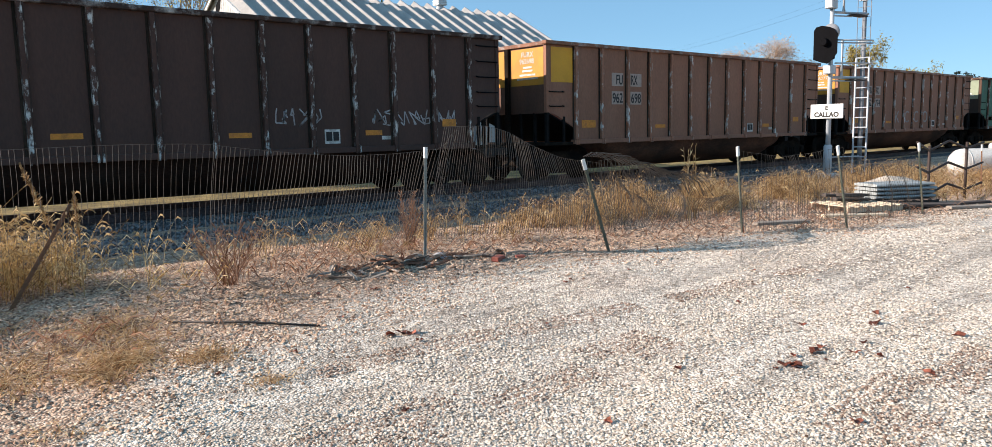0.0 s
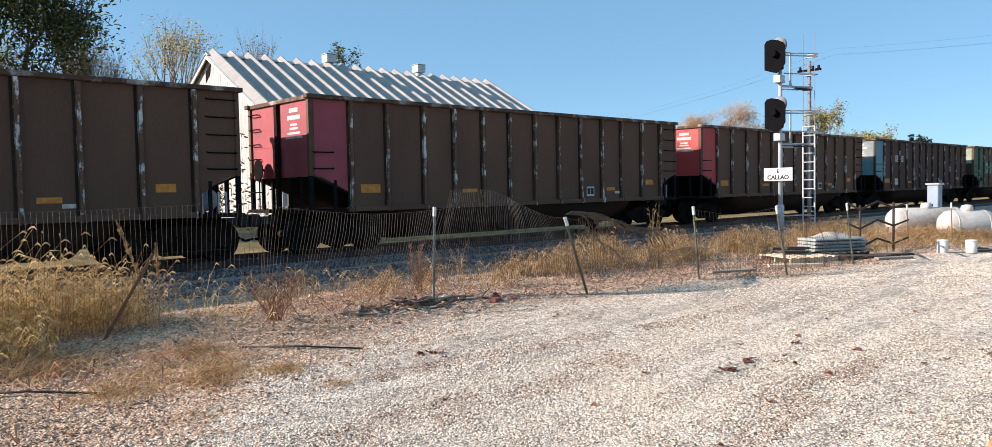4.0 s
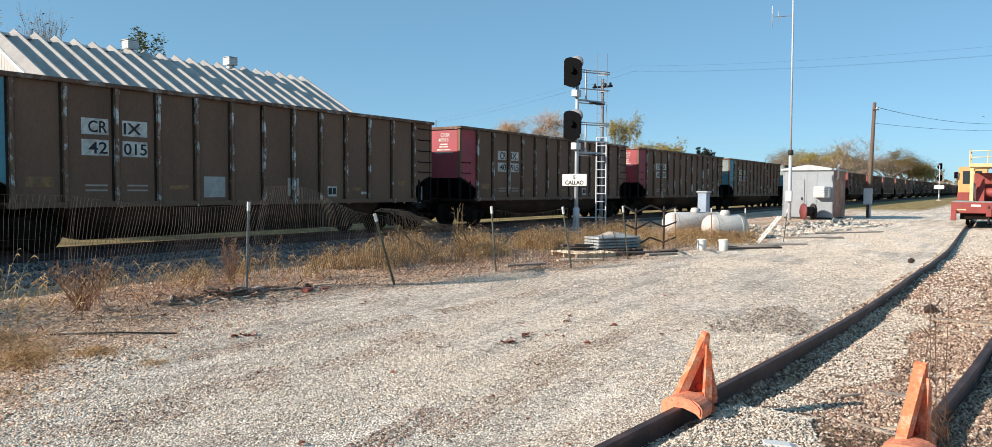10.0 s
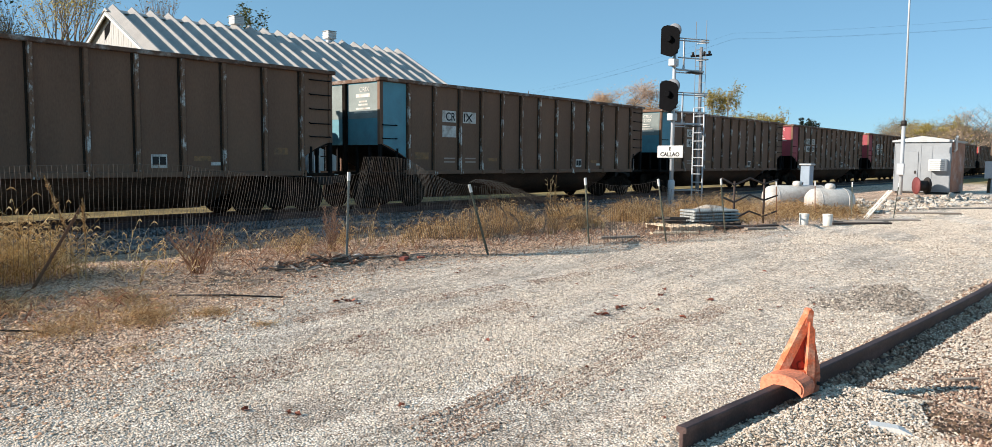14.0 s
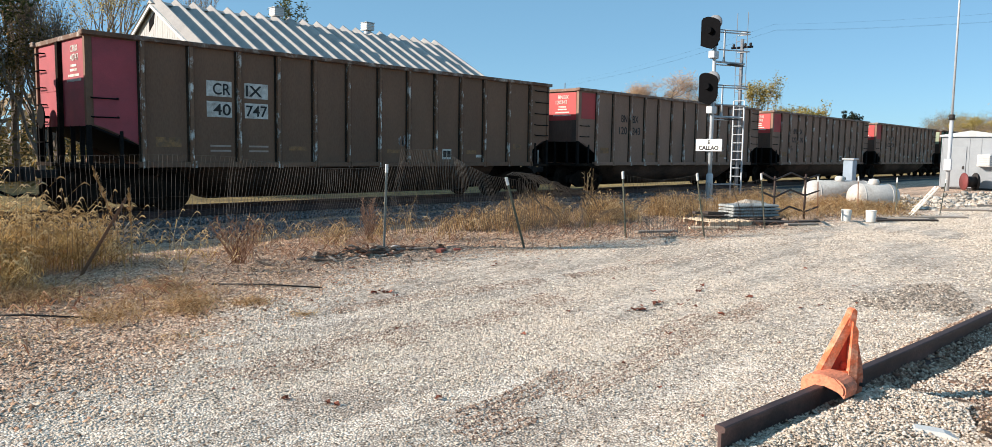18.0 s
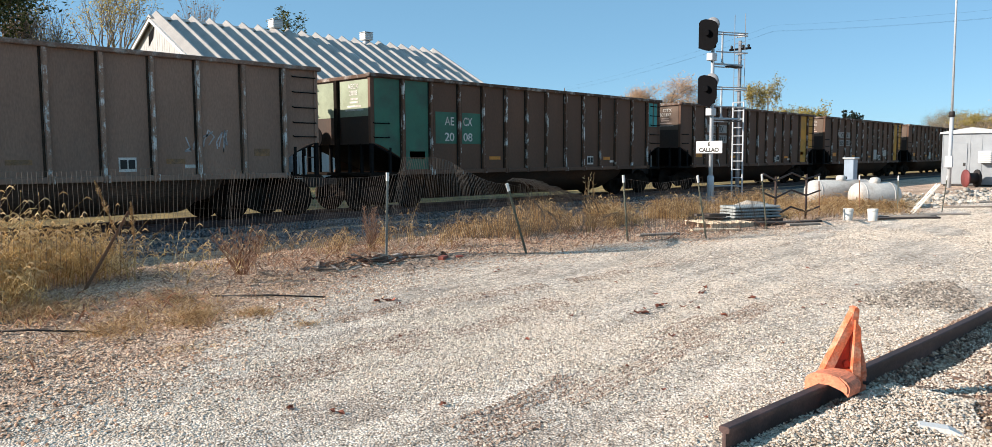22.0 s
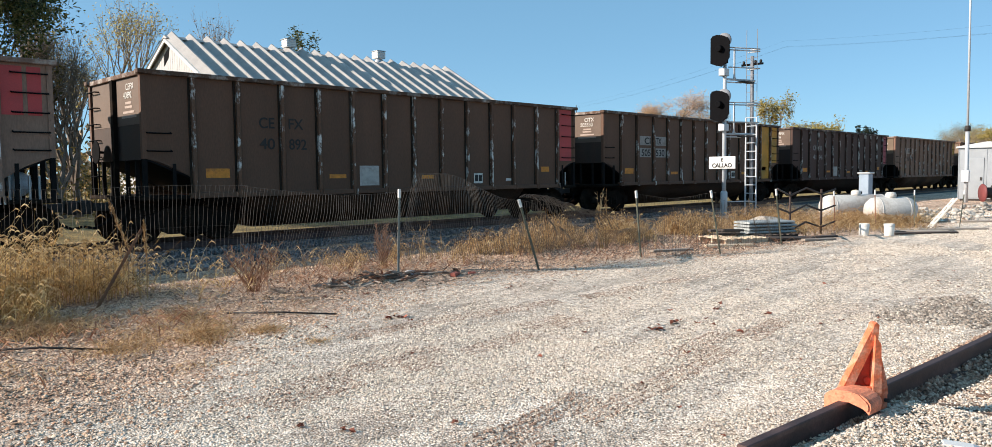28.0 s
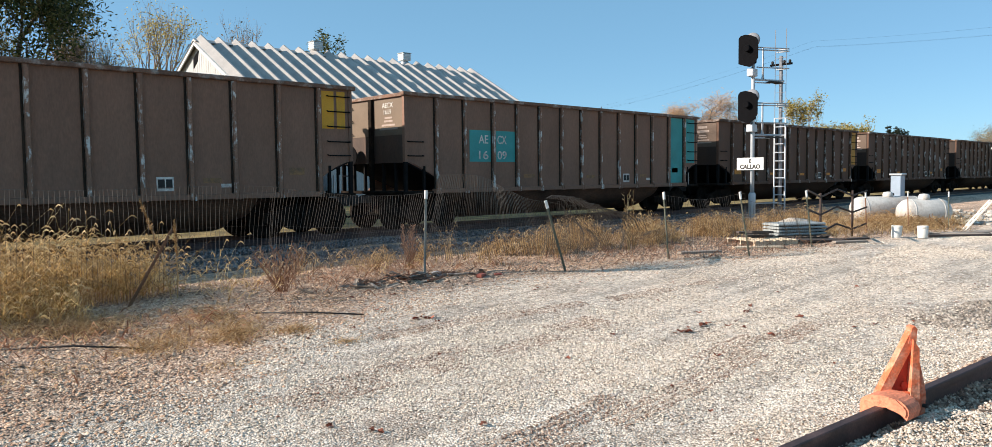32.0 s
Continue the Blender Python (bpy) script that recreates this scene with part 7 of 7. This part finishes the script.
def tree(x, y, h, r, kind, n_leaf, size, label, seed, trunk=0.3, depth=4, base=0.30, up=0.6):
    """A tapered trunk that forks into limbs and twigs; leaves gather round the outer twigs."""
    rnd = random.Random(seed)
    t = thing("tree", pose(x, y, ground_z(x, y)), label, "tree", "trees")
    bm = bmesh.new()
    tips = []

    def grow(p, d, L, rad, level):
        q = p + d * L
        mid = p.lerp(q, 0.5) + Vector((rnd.gauss(0, 0.04), rnd.gauss(0, 0.04), 0)) * L
        rod(bm, p, mid, rad, rad * 0.82, 6 if level < 2 else 4, False), rod(bm, mid, q, rad * 0.82, rad * 0.62, 6 if level < 2 else 4, False)
        if level >= 2:
            tips.append((q, level))
            tips.append((mid, level))
        if level == depth:
            return
        for i in range(rnd.choice((3, 3, 4) if n_leaf < 1600 else (2, 3, 3)) if level else rnd.choice((4, 5))):
            a = rnd.uniform(0, 2 * math.pi)
            out = Vector((math.cos(a), math.sin(a), 0))
            nd = (d * up + out * rnd.uniform(0.45, 0.95) * min(1.2, r / h * 2.6) + Vector((0, 0, rnd.uniform(0.05, 0.4)))).normalized()
            grow(p.lerp(q, rnd.uniform(0.55, 1.0)) if level else q - d * L * rnd.uniform(0, 0.25), nd, L * rnd.uniform(0.60, 0.82) if level else (h * (1 - base)) * rnd.uniform(0.30, 0.42), rad * rnd.uniform(0.42, 0.6), level + 1)

    grow(Vector((0, 0, -0.2)), Vector((rnd.gauss(0, 0.03), rnd.gauss(0, 0.03), 1)).normalized(), h * base, trunk, 0)
    top = max(p.z for p, _ in tips)
    wide = sorted(math.hypot(p.x, p.y) for p, _ in tips)[int(len(tips) * 0.92)]
    sz, sr = h / top, r / max(wide, 0.1)
    for v in bm.verts:
        f = smooth01((v.co.z - h * base * 0.5) / (h * 0.3))
        v.co = Vector((v.co.x * (1 + (sr - 1) * f), v.co.y * (1 + (sr - 1) * f), v.co.z * sz))
    part("trunk", bm, WOOD, t)
    g = Grass()
    for i in range(n_leaf):
        p, level = tips[rnd.randrange(len(tips))]
        p = Vector((p.x * sr, p.y * sr, p.z * sz)) + Vector((rnd.gauss(0, 1), rnd.gauss(0, 1), rnd.gauss(0, 0.7))) * (r * 0.10)
        d = Vector((rnd.gauss(0, 1), rnd.gauss(0, 1), rnd.gauss(0, 1))).normalized()
        e = d.orthogonal().normalized()
        s = size * rnd.uniform(0.5, 1.3)
        g.ribbon([p - d * s, p, p + d * s], [s * 0.25, s * 0.55, s * 0.12], e)
    if n_leaf:
        me = bpy.data.meshes.new("crown")
        me.from_pydata(g.v, [], g.f)
        me.materials.append(LEAF_MAT[kind])
        part("crown", me, None, t)
    return t


tree(8.0, 36, 15.5, 4.7, "olive", 36000, 0.082, "big dark green leafy tree behind the railway", 1, 0.30, 5, 0.14)
tree(1.8, 37, 12.5, 3.3, "olive", 18000, 0.088, "big dark green leafy tree behind the railway", 41, 0.3, 5, 0.25)
tree(10.1, 36, 8.8, 1.0, "brown", 1500, 0.05, "half-bare brown tree behind the railway", 21, 0.22, 4, 0.3)
tree(28.2, 76, 18.8, 5.0, "yellow", 2600, 0.10, "sparse autumn tree with thin yellow leaves", 2, 0.42, 5, 0.28, 0.8)
tree(24.5, 78, 15.5, 3.6, "yellow", 1400, 0.10, "sparse autumn tree with thin yellow leaves", 22, 0.36, 5, 0.28, 0.8)
tree(39.5, 80, 20.2, 2.6, "brown", 260, 0.14, "slender almost bare tree behind the warehouse", 3, 0.2, 5, 0.3, 1.1)
tree(48.0, 80, 18.6, 3.6, "green", 5200, 0.17, "rounded leafy tree behind the warehouse", 4, 0.3, 5, 0.35)
for i, (x, y, h, r, k, n, sd) in enumerate(((2, 42, 8.5, 3.2, "brown", 2200, 31), (7.0, 40, 8.5, 2.5, "green", 2700, 32), (10.3, 33.5, 6.8, 2.0, "brown", 1300, 33), (11.2, 34.5, 8.0, 1.8, "brown", 1100, 34), (-6, 50, 13, 5, "olive", 6000, 35), (8.6, 42, 9.5, 2.6, "brown", 1200, 36))):
    tree(x, y, h, r, k, n, 0.052, "scrubby half-bare tree behind the railway", sd, 0.2, 5, 0.15)
for i, (x, y, h, r) in enumerate(((4.2, 33.0, 6.5, 1.6), (5.8, 33.8, 7.2, 1.7), (7.2, 33.0, 6.6, 1.5), (8.6, 34.0, 7.0, 1.5), (2.6, 33.6, 6.8, 1.8))):
    tree(x, y, h, r, "autumn", 2600, 0.075, "dense brown and green scrub tree behind the railway", 140 + i, 0.12, 5, 0.08)
tree(132.6, 79.7, 16.6, 7.2, "peach", 17000, 0.135, "wide autumn tree with thin peach leaves", 5, 0.5, 5, 0.3)
tree(174, 79.8, 20.6, 4.6, "yellow", 3200, 0.21, "sparse pale yellow tree", 6, 0.35, 5, 0.25, 1.0)
tree(189, 84, 15, 5, "brown", 700, 0.2, "almost bare tree with long thin limbs", 26, 0.3, 5, 0.3, 0.7)
tree(206.2, 79.5, 15.2, 9, "yellow", 10000, 0.26, "rounded yellow-green autumn tree", 7, 0.5, 4, 0.25)
tree(236, 79.3, 14.6, 2.7, "cedar", 7000, 0.24, "small dark cedar tree", 8, 0.3, 4, 0.2)
for i, (x, y, h, r, k) in enumerate(((250, 60, 12, 8, "brown"), (275, 58, 14, 9, "peach"), (300, 70, 17, 10, "brown"), (330, 75, 19, 11, "yellow"), (360, 80, 20, 12, "green"), (160, 34, 9, 5, "brown"), (178, 34, 11, 5, "yellow"), (195, 36, 10, 6, "yellow"),
                                      (215, 34, 11, 6, "green"), (150, 26, 11.5, 6.0, "peach"), (170, 28, 10, 5, "peach"), (190, 25, 11, 6, "brown"), (215, 24, 12, 6, "autumn"), (240, 24, 11, 6, "autumn"), (265, 22, 12, 7, "green"), (400, 70, 20, 12, "brown"), (450, 40, 16, 10, "brown"))):
    tree(x, y, h, r, k, (420 if k in ("brown", "peach") and x < 280 else 6500), 0.15, {"brown": "bare brownish distant tree", "peach": "bare pinkish distant tree", "yellow": "yellow distant autumn tree", "green": "dull green distant tree", "autumn": "rust and green distant tree"}[k] + " beyond the railway", 50 + i, 0.3, 5 if x < 290 else 4, 0.22)
for i, (x, y, h, r, k, n) in enumerate(((88, -6.7, 12.6, 6.0, "autumn", 60000), (98, -11.5, 14.5, 6.5, "green", 26000), (74, -15.5, 14, 5.5, "green", 9000), (112, -9.5, 14, 5.5, "autumn", 9000), (128, -6, 13, 5, "green", 7000), (150, -7, 12, 5, "brown", 2200), (180, -5, 12, 6, "autumn", 2000))):
    tree(x, y, h, r, k, n, 0.115, "tall rust and green shade tree by the far road", 80 + i, 0.32, 5, 0.2)
for i, (x, y, h, r, k) in enumerate(((100, -5.0, 7.5, 2.7, "green"), (108, -6.2, 8.5, 3.5, "autumn"), (117, -5.6, 8.5, 3.4, "green"), (95, -7.2, 8.0, 3.2, "autumn"), (90, -9.2, 8.0, 4.0, "green"))):
    tree(x, y, h, r, k, 15000, 0.13, "low leafy bush at the foot of the shade trees", 160 + i, 0.12, 5, 0.06)
woods = Grass()
rnd = random.Random(3)
for i in range(15000):
    x = rnd.uniform(-250, 900)
    y = 125 + rnd.gauss(0, 8) + 0.02 * x
    p = Vector((x, y, abs(rnd.gauss(0, 4.2)) * (1 + 0.5 * noise.noise((x * 0.03, 0, 0)))))
    d = Vector((rnd.gauss(0, 1), rnd.gauss(0, 1), rnd.gauss(0, 1))).normalized()
    woods.ribbon([p - d * 1.0, p, p + d * 1.0], [0.3, 0.9, 0.2], d.orthogonal().normalized())
for i in range(5000):
    y = rnd.uniform(-320, 120)
    p = Vector((520 + rnd.gauss(0, 10), y, abs(rnd.gauss(0, 4.5)) * (1 + 0.5 * noise.noise((0, y * 0.03, 5)))))
    d = Vector((rnd.gauss(0, 1), rnd.gauss(0, 1), rnd.gauss(0, 1))).normalized()
    woods.ribbon([p - d * 1.4, p, p + d * 1.4], [0.4, 1.2, 0.3], d.orthogonal().normalized())
woods.make("far_woods", LEAF_MAT["brown"], "low brown belt of woods on the horizon", category="woods")
brush = Grass()
for i in range(15000):
    x = rnd.uniform(-14, 17)
    y = rnd.gauss(38, 3.0)
    p = Vector((x, y, abs(rnd.gauss(0, 1.5)) * (1 + 0.6 * noise.noise((x * 0.2, y * 0.1, 0)))))
    d = Vector((rnd.gauss(0, 1), rnd.gauss(0, 1), rnd.gauss(0, 1))).normalized()
    brush.ribbon([p - d * 0.1, p, p + d * 0.1], [0.02, 0.055, 0.015], d.orthogonal().normalized())
brush.make("brushwood", LEAF_MAT["autumn"], "scrubby autumn brush behind the railway", category="bushes")

# ---- track machine on the siding ----
RED = material("dull_red_paint", (0.26, 0.045, 0.038), 0.6, 0, 0.15, 3, second=(0.22, 0.06, 0.05), amount=0.4)
YEL = material("machine_yellow", (0.60, 0.48, 0.25), 0.6, 0, 0.1, 3, second=(0.48, 0.36, 0.17), amount=0.38)
ORN = material("faded_orange_cab", (0.60, 0.33, 0.13), 0.6, 0, 0.1, 3)
GLASS = material("dark_cab_glass", (0.02, 0.025, 0.03), 0.1, 0, 0.05, 3)
DECK = material("worn_deck", (0.30, 0.29, 0.28), 0.8, 0, 0.2, 3)
VX = 37.6
vy = siding_left(VX) - 0.75
van = thing("track_machine", pose(VX, vy, 0.115, 0, 0, 0.8), "red and yellow railway track machine parked on the siding", "rail vehicle")
part("deck", box(bmesh.new(), 0, 9.0, -1.30, 1.30, 0.86, 0.98, bevel=0.01), DECK, van, "worn grey deck")
part("front_beam", box(bmesh.new(), -0.05, 0.12, -1.32, 1.32, 0.50, 0.95, bevel=0.02), RED, van)
for y in (-1.22, 1.22):
    part("side_beam", box(bmesh.new(), 0.1, 9.0, y - 0.08, y + 0.08, 0.55, 0.86), RED, van)
    part("bumper_arm", box(bmesh.new(), -0.20, 0.0, y - 0.10, y + 0.10, 0.20, 0.62, bevel=0.02), RED, van)
part("drawbar", box(bmesh.new(), -0.40, 0.1, -0.10, 0.10, 0.38, 0.70, bevel=0.02), RED, van)
part("hitch_pin", rod(bmesh.new(), (-0.3, 0, 0.1), (-0.3, 0, 0.8), 0.04, n=8), STEEL_DARK, van)
for y, w in ((-0.85, 0.55), (0.45, 0.35)):
    part("marking", box(bmesh.new(), -0.056, -0.05, y - w / 2, y + w / 2, 0.78, 0.86), WHITE, van, "row of white painted marks")
for y in (-0.95, 0.95):
    part("amber_strip", box(bmesh.new(), -0.056, -0.05, y - 0.16, y + 0.16, 0.62, 0.67), YEL, van)
part("underframe", box(bmesh.new(), 0.2, 8.8, -1.0, 1.0, 0.25, 0.55), UNDER, van)
for dx in (0.9, 6.8):
    part("axle", rod(bmesh.new(), (dx, -0.8, 0.36), (dx, 0.8, 0.36), 0.07, n=8), UNDER, van)
    for y in (-0.75, 0.75):
        part("wheel", lathe(bmesh.new(), [(0.08, -0.07), (0.30, -0.05), (0.36, -0.06), (0.36, 0.05), (0.39, 0.06), (0.1, 0.07)], 20, "y", (dx, y, 0.362)), UNDER, van)
for y in (-0.42, 0.66):
    for x in (1.9, 4.3):
        part("portal_post", box(bmesh.new(), x - 0.06, x + 0.06, y - 0.07, y + 0.07, 0.98, 2.45, bevel=0.01), YEL, van)
part("portal_roof", box(bmesh.new(), 1.75, 4.5, -0.52, 0.78, 2.42, 2.58, bevel=0.02), YEL, van)
for h in (2.85, 3.12):
    part("top_rail", tube(bmesh.new(), [(4.4, 0.75, h), (1.85, 0.75, h), (1.85, -0.5, h), (4.4, -0.5, h)], 0.022, 6), YEL, van)
for x, y in ((1.85, 0.75), (1.85, -0.5), (1.85, 0.1), (4.4, 0.75), (4.4, -0.5)):
    part("rail_post", rod(bmesh.new(), (x, y, 2.55), (x, y, 3.15), 0.024, n=6), YEL, van)
for y in (-0.53, -0.88):
    part("stair_side", box(bmesh.new(), 1.75, 1.95, y - 0.02, y + 0.02, 0.98, 2.75), YEL, van)
for i in range(7):
    part("stair_tread", box(bmesh.new(), 1.70, 2.0, -0.87, -0.54, 1.10 + 0.22 * i, 1.13 + 0.22 * i), YEL, van)
part("side_boom", prism(bmesh.new(), [(1.8, 2.55), (2.0, 2.55), (3.0, 3.25), (2.7, 3.25)], "y", -0.88, -0.78), YEL, van)
part("engine_block", box(bmesh.new(), 3.1, 4.2, -0.4, 0.6, 0.98, 2.2, bevel=0.05), RED, van)
part("winch", lathe(bmesh.new(), [(0.32, -0.4), (0.32, -0.35), (0.2, -0.33), (0.2, 0.33), (0.32, 0.35), (0.32, 0.4)], 18, "y", (2.6, 0.1, 1.35)), RED, van)
part("jack", prism(bmesh.new(), [(2.1, 0.98), (2.5, 0.98), (2.8, 1.9), (2.6, 1.95)], "y", 0.2, 0.5), RED, van)
part("ram", rod(bmesh.new(), (2.0, -0.25, 1.0), (2.5, -0.1, 1.9), 0.07, n=8), RED, van)
part("ram", rod(bmesh.new(), (2.1, 0.58, 1.0), (2.1, 0.58, 1.75), 0.06, n=8), GALV, van)
part("exhaust", lathe(bmesh.new(), [(0.12, 2.55), (0.15, 2.75), (0.15, 3.1), (0.10, 3.22)], 12, "z", (3.2, -0.2, 0)), BLACK, van, "black exhaust stack")
cab = part("cab", box(bmesh.new(), 5.6, 7.2, 0.1, 1.28, 0.98, 2.55, bevel=0.04), ORN, van, "faded orange cab")
part("window", box(bmesh.new(), 5.58, 5.60, 0.35, 1.1, 1.75, 2.35), GLASS, cab)
part("side_window", box(bmesh.new(), 5.8, 6.9, 1.28, 1.29, 1.75, 2.35), GLASS, cab)
part("mirror", box(bmesh.new(), 5.5, 5.56, 1.30, 1.45, 2.0, 2.3), BLACK, cab)
part("toolbox", box(bmesh.new(), 4.9, 5.5, 0.8, 1.28, 0.98, 1.35, bevel=0.02), RED, van)


def parked_car(x, y, yaw, paint, label):
    c = thing("parked_car", pose(x, y, 0, 0, 0, yaw), label, "car", "parked cars")
    part("body", prism(bmesh.new(), [(-2.2, 0.3), (2.2, 0.3), (2.25, 0.7), (1.4, 0.95), (-1.6, 0.98), (-2.2, 0.85)], "y", -0.85, 0.85), paint, c)
    part("cabin", prism(bmesh.new(), [(-1.5, 0.96), (1.0, 0.94), (0.45, 1.42), (-1.05, 1.45)], "y", -0.75, 0.75), GLASS, c)
    part("roof", prism(bmesh.new(), [(-1.05, 1.44), (0.45, 1.41), (0.42, 1.47), (-1.0, 1.50)], "y", -0.74, 0.74), paint, c)
    for dx in (-1.35, 1.35):
        for dy in (-0.8, 0.8):
            part("wheel", lathe(bmesh.new(), [(0.1, -0.1), (0.32, -0.1), (0.32, 0.1), (0.1, 0.1)], 16, "y", (dx, dy, 0.32)), BLACK, c)
    return c


parked_car(112, -3.2, 80, material("pale_green_car_paint", (0.35, 0.42, 0.33), 0.35, 0.2), "pale green parked car under the far trees")
parked_car(122, 0.2, 85, material("silver_car_paint", (0.5, 0.5, 0.52), 0.35, 0.3), "silver parked car under the far trees")


def motions():
    """The cars roll along the track; PHASE is where the leading corner of every passing car stands, car by car."""
    phase = ((0, 17.37), (2, 22.01), (4, 26.57), (6, 31.02), (8, 35.35), (10, 39.54), (12, 43.61), (14, 47.54), (16, 51.34), (18, 55.03), (20, 58.61), (22, 62.09), (24, 65.48), (26, 68.78), (28, 71.99), (30, 75.11), (32, 78.13))
    for k, car in train.items():
        walk(car, [(t, pose(PITCH * (k - t) + p, TRACK_Y, RAIL_Z)) for t, p in phase])


motions()
